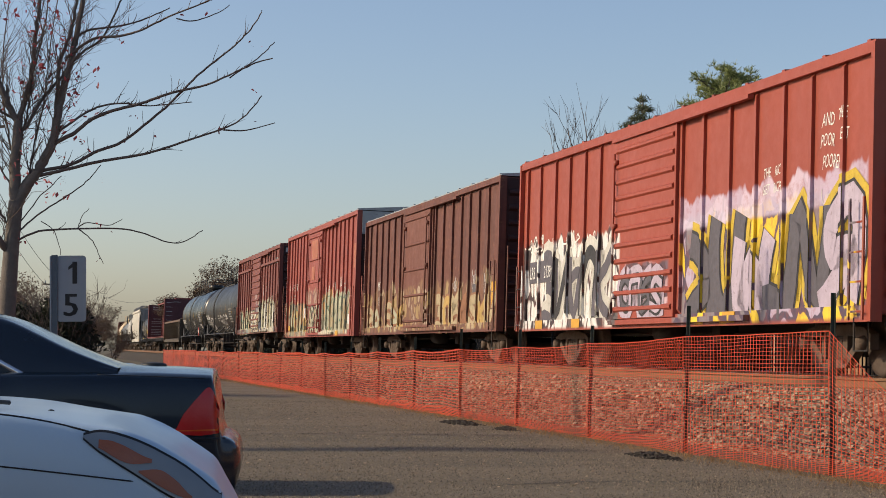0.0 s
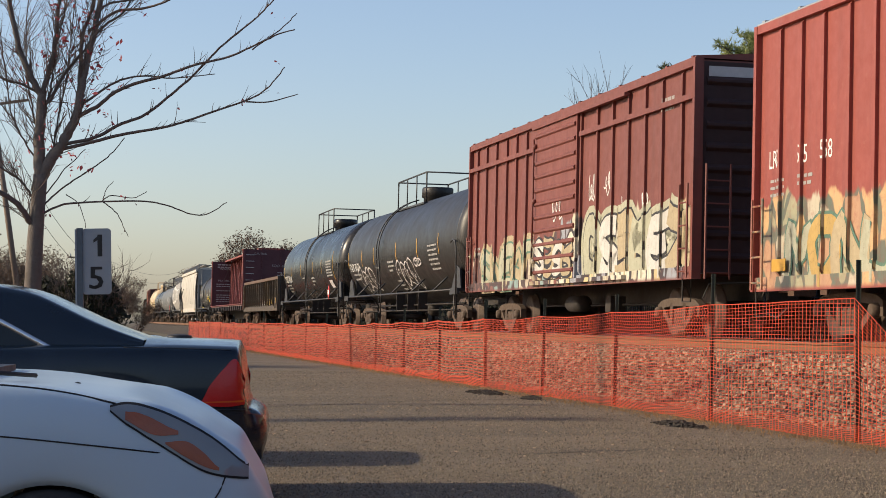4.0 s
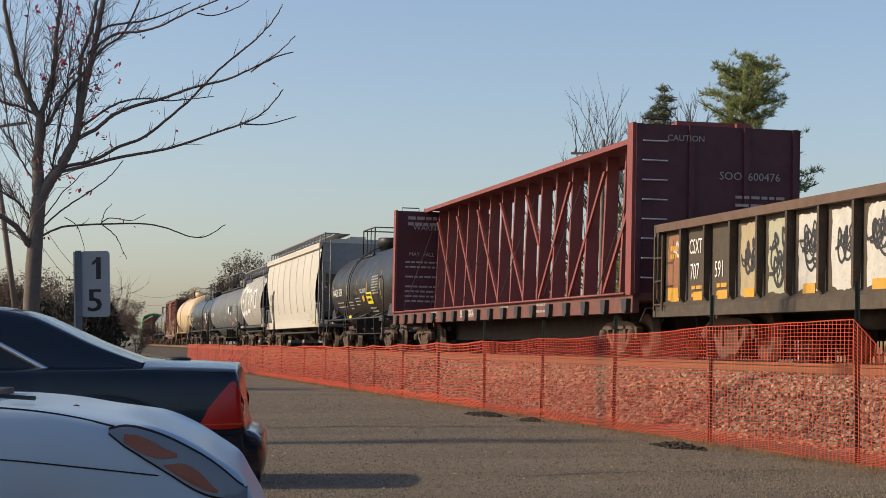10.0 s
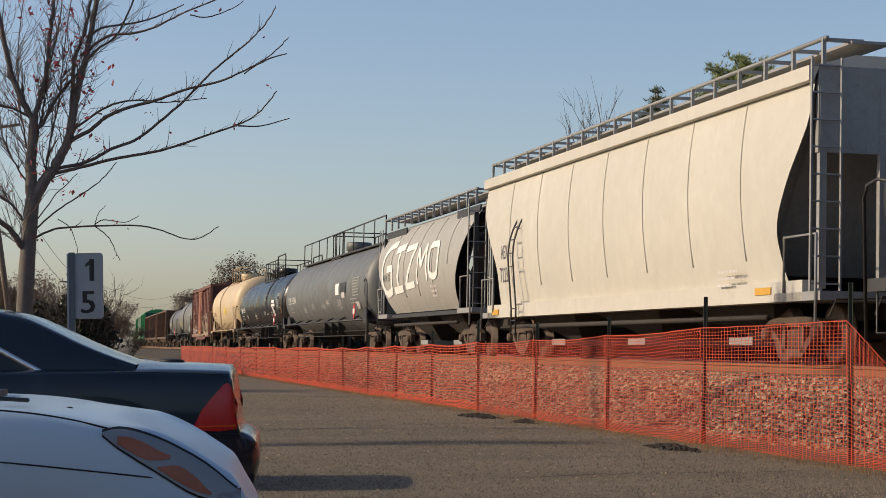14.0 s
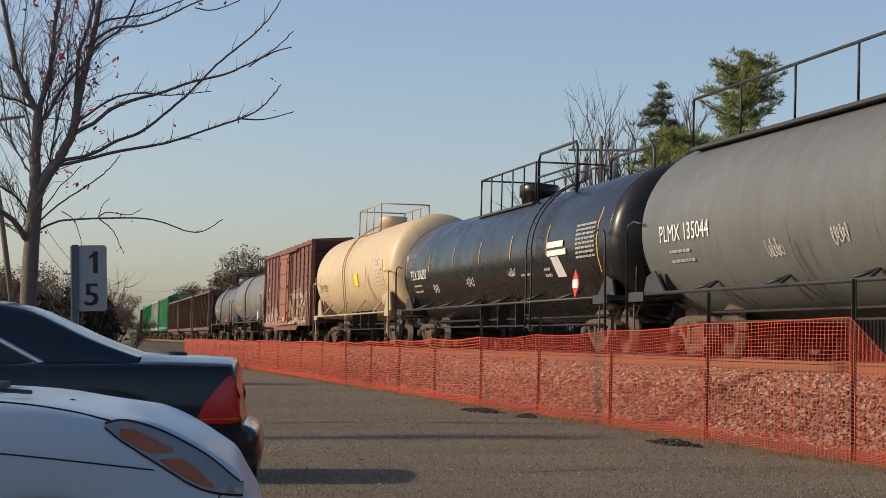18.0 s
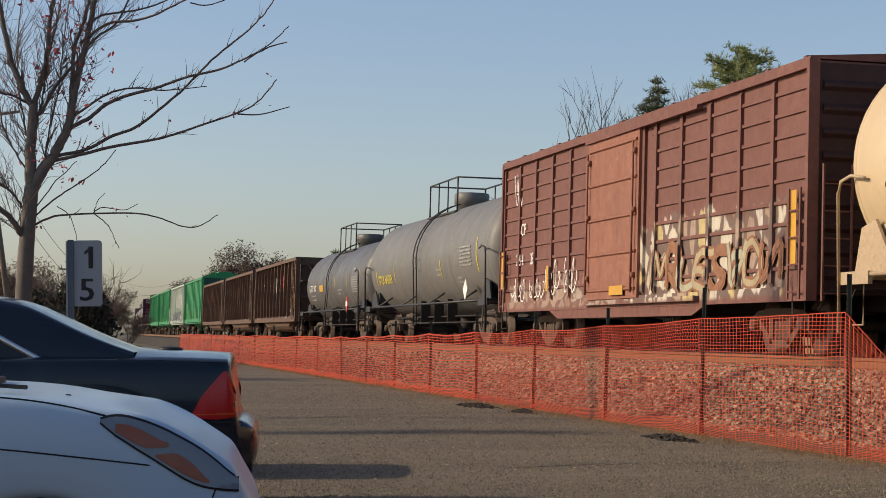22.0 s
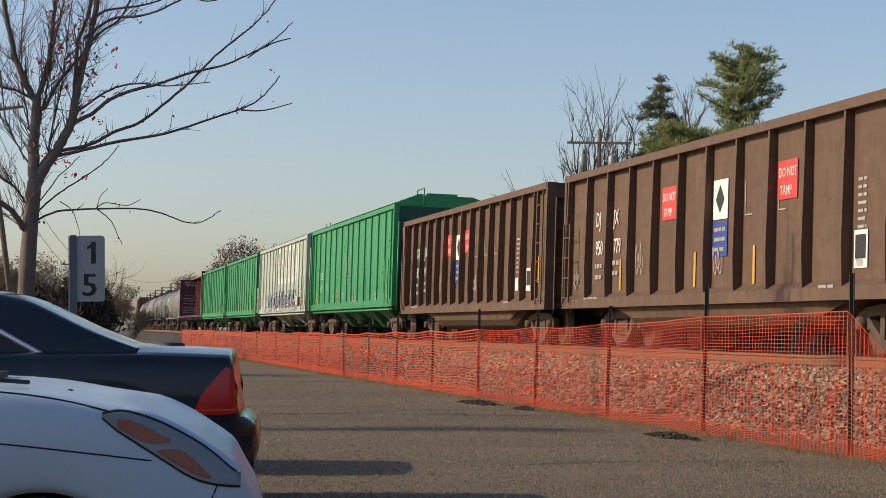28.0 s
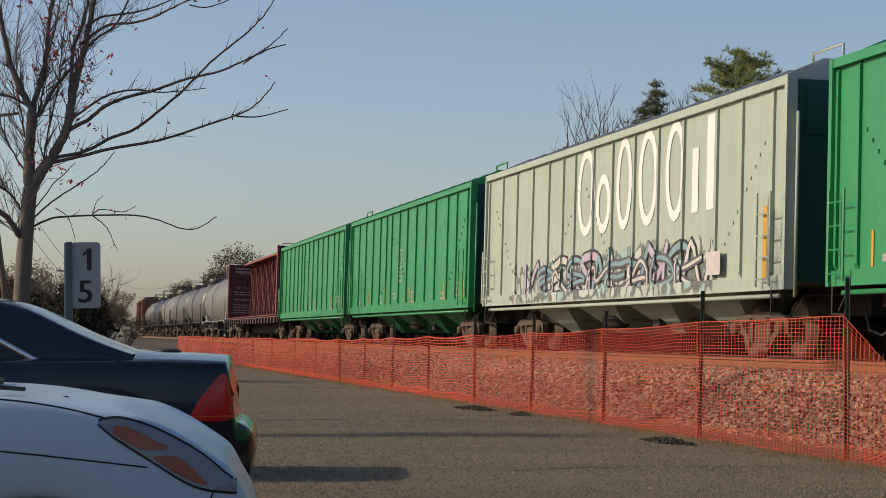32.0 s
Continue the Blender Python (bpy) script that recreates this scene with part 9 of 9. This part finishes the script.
    for _ in range(n):
        d = (axis * rnd.uniform(0.2, 1.0) + Vector((rnd.gauss(0, 0.6), rnd.gauss(0, 0.6), rnd.gauss(0.1, 0.5)))).normalized()
        s = d.cross(Vector((rnd.gauss(0, 1), rnd.gauss(0, 1), rnd.gauss(0, 1)))).normalized() * size * rnd.uniform(0.04, 0.08)
        e = c + d * size * rnd.uniform(0.6, 1.1)
        g.add([c - s, c + s, e + s * 0.3, e - s * 0.3], [(0, 1, 2, 3)])


def evergreen(name, label, height, spread, material, seed, base=0.12, droop=0.0, tufts=16, whorls=20, size=0.36):
    """spread: (height share, reach) pairs."""
    rnd = random.Random(seed)
    tree = new(name)
    tagged(tree, label, "tree")
    part("trunk", smooth(Geo()).tube([(0, 0, -0.1), (0.06, 0, height * 0.4), (0, 0.05, height * 0.75), (0, 0, height * 0.98)], height * 0.022, 10, 0.03), M_BARK, tree)
    limbs, needles = Geo(), Geo()
    for w in range(whorls):
        t = mix(base, 0.985, (w / (whorls - 1)) ** 0.9)
        z = t * height
        for k in range(rnd.randint(5, 7)):
            a = rnd.uniform(0, 2 * math.pi)
            reach = along(spread, t) * rnd.uniform(0.55, 1.12)
            d = Vector((math.cos(a), math.sin(a), 0))
            p0 = Vector((0, 0, z))
            rise = (0.16 - droop) * reach * rnd.uniform(0.2, 1.5)
            p1, p2 = p0 + d * reach * 0.5 + Vector((0, 0, rise * 0.35)), p0 + d * reach + Vector((0, 0, rise))
            limbs.tube([p0, p1, p2], 0.03 + 0.01 * reach, 4, 0.01, cap=False)
            m = max(3, int(tufts * reach / 2.0))
            for i in range(m):
                if i % 6 == 0:
                    # needles stand in bunches along the limb
                    u = mix(0.12, 1.03, (i + rnd.random() * 6) / (m + 5))
                    p = p0.lerp(p1, u * 2) if u < 0.5 else p1.lerp(p2, u * 2 - 1)
                    bunch = p + Vector((-d.y, d.x, 0)) * rnd.gauss(0, 0.2) * reach * (1.2 - u * 0.6)
                c = bunch + Vector((rnd.gauss(0, 0.1), rnd.gauss(0, 0.1), rnd.gauss(0.03, 0.06)))
                tuft(needles, rnd, c, d * 0.5 + Vector((0, 0, 0.6 - droop)), size * rnd.uniform(0.7, 1.25))
    tagged(part("branch_work", limbs, M_BARK, tree), kind="stuff")
    tagged(part("needles", needles, material, tree), kind="stuff")
    return tree


def bare_crown(name, label, height, seed, stems=1, spread=0.5, leaf=None, leaf_count=0, tw_mat=None, fine=2):
    rnd = random.Random(seed)
    tree = new(name)
    tagged(tree, label, "tree")
    g, lv = Geo(), Geo()
    tips = []

    def grow(p, d, length, r, depth):
        pts = [Vector(p)]
        n = 4
        for i in range(n):
            d = (d + Vector((rnd.gauss(0, 0.1), rnd.gauss(0, 0.1), rnd.gauss(0.06, 0.07)))).normalized()
            pts.append(pts[-1] + d * length / n)
        g.tube(pts, r, 5 if depth > 1 else 3, r * 0.55, cap=False)
        tips.append(pts[-1])
        if depth == 0:
            return
        for k in range(3 if depth > 1 else 4):
            i = rnd.randint(2, n)
            side = Vector((rnd.gauss(0, 1), rnd.gauss(0, 1), rnd.gauss(0.2, 0.5))).normalized()
            grow(pts[i], (d + side * spread * rnd.uniform(0.6, 1.3)).normalized(), length * rnd.uniform(0.5, 0.78), r * 0.55, depth - 1)

    trunk = []
    for s in range(stems):
        p = Vector((rnd.gauss(0, 0.25 * (stems > 1)), rnd.gauss(0, 0.25 * (stems > 1)), 0))
        d = Vector((rnd.gauss(0, 0.12 * stems), rnd.gauss(0, 0.12 * stems), 1)).normalized()
        top = p + d * height * 0.3
        trunk.append((p, top))
        grow(top, d, height * 0.3, height * 0.008, 2 + fine)
        grow(p + d * height * 0.2, (d + Vector((rnd.gauss(0, 0.4), rnd.gauss(0, 0.4), 0))).normalized(), height * 0.28, height * 0.0065, 1 + fine)
    t = smooth(Geo())
    for p, top in trunk:
        t.tube([p - Vector((0, 0, 0.2)), p.lerp(top, 0.5), top], height * 0.013, 8, height * 0.008)
    part("trunk", t, M_BARK, tree)
    tagged(part("crown", g, tw_mat or M_FARTWIG, tree), kind="stuff")
    if leaf is not None:
        for _ in range(leaf_count):
            c = tips[rnd.randrange(len(tips))] + Vector((rnd.gauss(0, 0.3), rnd.gauss(0, 0.3), rnd.gauss(0, 0.25)))
            leaf_bunch(lv, rnd, c, 0.075)
        tagged(part("leaves", lv, leaf, tree), kind="stuff")
    return tree


def build_trees():
    pine = evergreen("pine_tree", "tall full white pine with ragged tiers of needles", 11.7, [(0.0, 2.2), (0.3, 2.5), (0.5, 2.6), (0.64, 2.4), (0.72, 1.6), (0.755, 0.7), (0.79, 1.65), (0.88, 1.6), (0.96, 1.05), (1.0, 0.45)], M_PINE, 5, 0.06, -0.2, 54, 36, 0.2)
    pine.matrix_basis = pose(10.4, 70, 0, 0, 2.2, 0)
    sp = evergreen("spruce_tree", "narrow dark spruce with drooping branches", 10.9, [(0.0, 2.4), (0.4, 2.1), (0.75, 1.45), (0.88, 0.95), (0.96, 0.45), (1.0, 0.15)], M_SPRUCE, 6, 0.08, 0.45, 50, 28, 0.21)
    sp.matrix_basis = pose(8.15, 72.5, 0)
    young = evergreen("pine_tree", "lower bushy pine beside the tall one", 8.9, [(0.0, 2.2), (0.35, 2.6), (0.65, 2.3), (0.9, 1.5), (1.0, 0.6)], M_PINE, 9, 0.06, -0.2, 60, 32, 0.2)
    young.matrix_basis = pose(8.5, 70.5, 0)
    b = bare_crown("bare_tree", "leafless multi-stemmed tree behind the line", 9.6, 31, 4, 0.42)
    b.matrix_basis = pose(8.1, 73.5, 0) @ Matrix.Scale(1.12, 4)
    copy_thing(b, pose(9.5, 75.5, 0, 0, 0, 40) @ Matrix.Scale(1.08, 4))
    # unseen slim cedar, added beside the lot to cast a long shadow across the asphalt
    cedar = evergreen("cedar_tree", "tall slim dark cedar far to the side of the parking lot", 18.6, [(0.0, 1.1), (0.3, 1.3), (0.7, 1.1), (1.0, 0.4)], M_SPRUCE, 15, 0.03, -1.0, 9, 30, 0.5)
    cedar.matrix_basis = pose(-40.5, 22.7, 0)
    # woods far up the line, on both sides
    kinds = [bare_crown("bare_tree", "distant leafless brown tree", 8.0, 41, 2, 0.6, M_BROWNLEAF, 1500, fine=1),
             bare_crown("bare_tree", "distant leafless grey tree", 8.0, 43, 1, 0.7, None, 0, fine=1),
             bare_crown("bare_tree", "distant russet autumn tree", 8.0, 47, 2, 0.65, M_BROWNLEAF, 3200, fine=1)]
    far_pine = evergreen("pine_tree", "distant evergreen among bare trees", 8.5, [(0.0, 1.8), (0.5, 1.5), (0.9, 0.6), (1.0, 0.1)], M_SPRUCE, 12, 0.1, 0.2, 10, 16, 0.5)
    far_pine.matrix_basis = pose(-9.2, 175, 0)
    rnd = random.Random(77)
    first = [True, True, True]

    def put(x, y, h, k):
        m = pose(x, y, -0.1, 0, 0, rnd.uniform(0, 360)) @ Matrix.Scale(h / 8.0, 4)
        if first[k]:
            kinds[k].matrix_basis = m
            first[k] = False
        else:
            copy_thing(kinds[k], m)
    # beyond the far side of the track
    for x, y, h, k in ((5.7, 110, 7.4, 1), (5.0, 104, 5.6, 0), (6.7, 108, 6.0, 2), (-23.6, 188, 8.4, 2), (-21.8, 187, 9.6, 2), (-20.2, 186, 12.0, 2), (-18.6, 185, 12.8, 2), (-17.2, 184, 12.4, 2), (-15.8, 186, 11.4, 2), (-16.6, 187, 11.8, 0), (-19.4, 187, 12.2, 0), (-13.0, 184, 8.8, 2), (-10.0, 180, 6.6, 0), (-6.5, 160, 5.6, 0), (-20.5, 172, 7.6, 2), (-19.0, 165, 7.4, 0), (4.2, 100, 5.5, 0), (6.2, 92, 5.0, 0), (16, 80, 6, 0), (19, 84, 7, 1), (22, 90, 7, 0)):
        put(x, y, h, k)
    # belt of russet trees behind the sign and the bare maple
    for x, y, h in ((-16.3, 70, 5.2), (-15.5, 69, 4.9), (-14.9, 72, 5.0), (-14.3, 70, 4.5), (-13.7, 71, 4.2), (-13.1, 70, 3.9), (-12.6, 72, 3.7), (-12.0, 70, 3.3), (-11.4, 71, 2.9), (-15.9, 74, 5.3), (-14.0, 75, 4.6), (-12.9, 75, 4.0)):
        put(x, y, h, 2)
    # woods on the near side, behind the sign
    for i in range(44):
        y = rnd.uniform(58, 150)
        x = -0.165 * y - 4.5 - rnd.uniform(0, 12)
        put(x, y, rnd.uniform(3.8, 6.0) * (0.75 + y / 320), rnd.randrange(3))
    for i in range(34):
        y = rnd.uniform(170, 420)
        put(-0.162 * y - rnd.uniform(0, 34), y, rnd.uniform(5, 8), rnd.randrange(3))
    # low scrub added beyond the far side of the line to darken under the cars
    scrub = []
    for seed, w, h in ((3, 2.6, 2.3), (7, 2.2, 2.0), (9, 2.9, 2.5)):
        rb = random.Random(seed)
        bush = new("bush")
        tagged(bush, "dark leafless scrub along the far side of the line", "bush", "scrub beyond the line")
        g, st = Geo(), Geo()
        for _ in range(1500):
            a, rr, u = rb.uniform(0, 6.28), rb.random() ** 0.5, rb.random()
            lim = (1 - u ** 2.4) ** 0.5 * (0.85 + 0.4 * noise.noise(Vector((math.cos(a) * 1.5, math.sin(a) * 1.5, u * 2 + seed))))
            leaf_bunch(g, rb, Vector((math.cos(a) * rr * w * lim, math.sin(a) * rr * w * lim, u * h * 0.85)), 0.12)
        for _ in range(30):
            a = rb.uniform(0, 6.28)
            shoot(st, rb, Vector((math.cos(a) * w * 0.5, math.sin(a) * w * 0.5, h * 0.3)), Vector((math.cos(a) * 0.4, math.sin(a) * 0.4, 1)), h * rb.uniform(0.5, 0.75), 0.014, 1)
        tagged(part("foliage", g, M_DARKLEAF, bush), kind="stuff")
        tagged(part("stem", st, M_FARTWIG, bush), kind="stuff")
        scrub.append(bush)
    for i in range(44):
        p, _a = track_at(46 + i * 3.4 + rnd.uniform(-0.6, 0.6), 9.8 + rnd.uniform(-0.8, 1.2))
        m = pose(p.x, p.y, -0.05, 0, 0, rnd.uniform(0, 360)) @ Matrix.Scale(rnd.uniform(0.85, 1.15), 4)
        if i < 3:
            scrub[i].matrix_basis = m
        else:
            copy_thing(scrub[i % 3], m)
    # ragged hedge at the end of the lot
    for x, y, w, h in ((-8.6, 47, 1.15, 2.7), (-9.9, 48, 1.5, 2.4), (-11.5, 49, 1.5, 2.2), (-13.5, 52, 1.8, 2.4), (-16, 56, 2.2, 2.6)):
        bush = new("bush")
        tagged(bush, "dark tangled bush with bare arching stems", "bush", "bushes at the end of the lot")
        g, st = Geo(), Geo()
        for _ in range(2600):
            a, rr, u = rnd.uniform(0, 6.28), rnd.random() ** 0.5, rnd.random()
            lim = (1 - u ** 2.2) ** 0.5 * (0.85 + 0.3 * noise.noise(Vector((math.cos(a) * 1.5, math.sin(a) * 1.5, u * 2 + x))))
            c = Vector((math.cos(a) * rr * w * lim, math.sin(a) * rr * w * lim, u * h * 0.92))
            leaf_bunch(g, rnd, c, 0.07)
        for _ in range(46):
            a = rnd.uniform(0, 6.28)
            d = Vector((math.cos(a) * 0.5, math.sin(a) * 0.5, 1))
            shoot(st, rnd, Vector((math.cos(a) * w * 0.4, math.sin(a) * w * 0.4, h * 0.45)), d, h * rnd.uniform(0.28, 0.5), 0.012, 2)
        tagged(part("foliage", g, M_DARKLEAF, bush), kind="stuff")
        tagged(part("stem", st, M_FARTWIG, bush), kind="stuff")
        bush.matrix_basis = pose(x, y, 0)


# ---- utility poles ----
M_POLEWOOD = surface("pole_timber", (0.2, 0.15, 0.11), (0.12, 0.09, 0.07), 0.9, scale=6, streak=0.4, streak_col=(0.09, 0.07, 0.055))
M_GREYCAN = plain("transformer_grey", (0.28, 0.30, 0.31), 0.5, 0.2)
M_WIRE = plain("wire", (0.03, 0.03, 0.03), 0.6)


def utility_pole(height, cans, at):
    pole = new("utility_pole")
    tagged(pole, "brown timber utility pole with a crossarm" + (" and grey transformers" if cans else ""), "utility pole", "utility poles")
    part("shaft", smooth(Geo()).tube([(0, 0, -0.2), (0, 0, height)], 0.105, 10, 0.07), M_POLEWOOD, pole)
    part("crossarm", Geo().box(-1.15, 1.15, -0.16, -0.08, height - 0.55, height - 0.47), M_POLEWOOD, pole)
    for x in (-1.0, -0.45, 0.45, 1.0):
        part("insulator", smooth(Geo()).lathe([(0, 0.03), (0.05, 0.05), (0.1, 0.03), (0.14, 0.045), (0.17, 0.02)], "z", 8, (x, -0.11, height - 0.47)), M_GREYCAN, pole)
    for x in cans:
        c = part("transformer", smooth(Geo()).lathe([(0, 0.08), (0.03, 0.15), (0.6, 0.15), (0.64, 0.12), (0.68, 0.05)], "z", 16, (x, -0.1, height - 1.6)), M_GREYCAN, pole)
        part("bushing", smooth(Geo()).lathe([(0, 0.04), (0.1, 0.06), (0.2, 0.03)], "z", 8, (x, -0.1, height - 0.95)), M_POLEWOOD, c)
    pole.matrix_basis = at
    return pole


def wire(a, b, sag):
    pts = [(mix(a[0], b[0], t), mix(a[1], b[1], t), mix(a[2], b[2], t) - sag * 4 * t * (1 - t)) for t in [i / 12 for i in range(13)]]
    tagged(part("wire", smooth(Geo()).tube(pts, 0.012, 4), M_WIRE), "thin dark overhead wire between poles", "wire", "overhead wires")


def build_poles():
    utility_pole(8.6, (-0.55, 0.5), pose(5.55, 70, 0, 0, 0.8, -10))
    utility_pole(7.4, (), pose(3.95, 122, 0, 0, 0, 8))
    utility_pole(8.4, (), pose(-13.0, 60.5, 0, 0, -8.5, 0))
    utility_pole(5.1, (), pose(-19.9, 108, 0, 0, 0, 30))
    utility_pole(7.0, (), pose(-27.6, 150, 0, 0, 0, 30))
    for dz in (0.0, -0.9):
        wire((-14.2, 60.5, 7.9 + dz), (-19.9, 108, 4.8 + dz), 0.7)
        wire((-19.9, 108, 4.8 + dz), (-27.6, 150, 6.7 + dz), 0.7)
        wire((-27.6, 150, 6.7 + dz), (-34, 250, 7.5 + dz), 1.2)
        wire((-34, 250, 7.5 + dz), (-8, 300, 8.0 + dz * 3), 1.5)


# ---- unseen plain wall, added behind the viewer to cut sky light and reflections ----
def build_back_wall():
    m = surface("dark_block_wall", (0.075, 0.085, 0.095), (0.055, 0.06, 0.068), 0.9, scale=6, bump=0.3)
    tagged(part("wall_south", Geo().box(-26, 34, -7.4, -7.0, 0, 2.3), m), "plain dark blockwork wall closing the lot", "wall", kind="structure")


# ---- station beyond the track ----
M_ROOFTILE = surface("dark_shingle", (0.05, 0.05, 0.05), (0.03, 0.03, 0.032), 0.85, scale=8, bump=0.4)
M_FASCIA = surface("cream_fascia", (0.5, 0.45, 0.34), (0.42, 0.37, 0.28), 0.6, scale=5)
M_WALLTAN = surface("tan_render", (0.30, 0.22, 0.14), (0.24, 0.17, 0.11), 0.85, scale=5, bump=0.2)
M_CONCRETE = surface("platform_concrete", (0.32, 0.30, 0.27), (0.24, 0.22, 0.2), 0.9, scale=4, bump=0.3)
M_IRON = plain("black_iron", (0.02, 0.02, 0.022), 0.5, 0.3)


def build_station():
    strip("platform", 2, 75, 20, [(4.0, 0.2), (4.0, 0.86), (9.0, 0.88), (9.0, 0.2)], M_CONCRETE, "grey concrete platform beyond the track", "platform")
    house = new("station_house")
    tagged(house, "low station with dark hipped roof and cream eaves", "building")
    # local: x up the line, y across away from the track
    L0, L1 = -6.0, 42.5
    wl = Geo().box(L0 + 1.2, L1 - 1.2, 8.3, 14.5, 0.85, 3.6)
    part("wall", wl, M_WALLTAN, house)
    e, r = 3.72, 4.7
    roof = Geo().add([(L0, 6.6, e), (L1, 6.6, e), (L1, 16.2, e), (L0, 16.2, e), (L0 + 5, 11.4, r), (L1 - 5, 11.4, r)], [(0, 1, 5, 4), (1, 2, 5), (2, 3, 4, 5), (3, 0, 4), (3, 2, 1, 0)])
    part("roof", roof, M_ROOFTILE, house)
    batten = Geo()
    ks = 26
    for k in range(ks):
        t = (k + 0.5) / ks
        batten.prism_x([(6.6 + 4.7 * t, e + 0.02 + (r - e) * t), (6.66 + 4.7 * t, e + 0.08 + (r - e) * t), (6.75 + 4.7 * t, e + 0.06 + (r - e) * t)], L0 + 5 * t, L1 - 5 * t)
    tagged(part("shingle_course", batten, M_ROOFTILE, house), kind="stuff")
    part("fascia", Geo().box(L0, L1, 6.52, 6.6, e - 0.32, e + 0.02).box(L1, L1 + 0.08, 6.52, 16.2, e - 0.32, e + 0.02), M_FASCIA, house)
    part("vent_pipe", smooth(Geo()).lathe([(0, 0.08), (0.7, 0.08)], "z", 10, (34.5, 9.2, 4.0)), M_FASCIA, house)
    for k in range(8):
        x = 3.0 + k * 5.0
        part("porch_post", Geo().box(x - 0.08, x + 0.08, 6.85, 7.0, 0.88, e - 0.3), M_FASCIA, house)
        w = part("window", Geo().box(x + 1.4, x + 2.9, 8.22, 8.31, 1.55, 3.0), M_FASCIA, house)
        for a in (1.5, 2.2):
            part("pane", Geo().box(x + a, x + a + 0.6, 8.19, 8.215, 1.65, 2.9), M_CARGLASS, w)
        part("sill", Geo().box(x + 1.3, x + 3.0, 8.1, 8.31, 1.46, 1.56), M_FASCIA, w)
    p, _ = track_at(0, 0)
    for ob in house.children_recursive:
        ob.data.transform(Matrix.Scale(-1, 4, (1, 0, 0)))
        ob.data.flip_normals()
    house.matrix_basis = Matrix(((-AWAY.x, ACROSS.x, 0, p.x), (-AWAY.y, ACROSS.y, 0, p.y), (0, 0, 1, 0), (0, 0, 0, 1)))
    fence = new("iron_fence")
    tagged(fence, "black iron picket fence along the far platform", "fence")
    pk = Geo().box(-0.012, 0.012, -0.012, 0.012, 0.0, 1.05).mesh("picket", M_IRON)
    for k in range(280):
        s = 14 + k * 0.16
        q, a = track_at(s, 4.7)
        part("picket", pk, None, fence, at=(q.x, q.y, 0.87))
    for z in (1.05, 1.72):
        pts = [(*track_at(14 + 45 * i / 12, 4.7)[0], z) for i in range(13)]
        part("rail", Geo().tube(pts, 0.02, 4), M_IRON, fence)
    for k in range(12):
        q, a = track_at(14 + k * 4.0, 4.7)
        part("post", Geo().box(-0.04, 0.04, -0.04, 0.04, 0, 1.2), M_IRON, fence, at=(q.x, q.y, 0.87))

build_ground()
build_track()
build_fence()
build_verge_grass()
build_vehicles()
build_sign()
build_lot_tree()
build_boxcars()
build_tanks()
build_hoppers()
build_opens()
build_poles()
build_station()
build_back_wall()
build_trees()
build_stones()
motions()
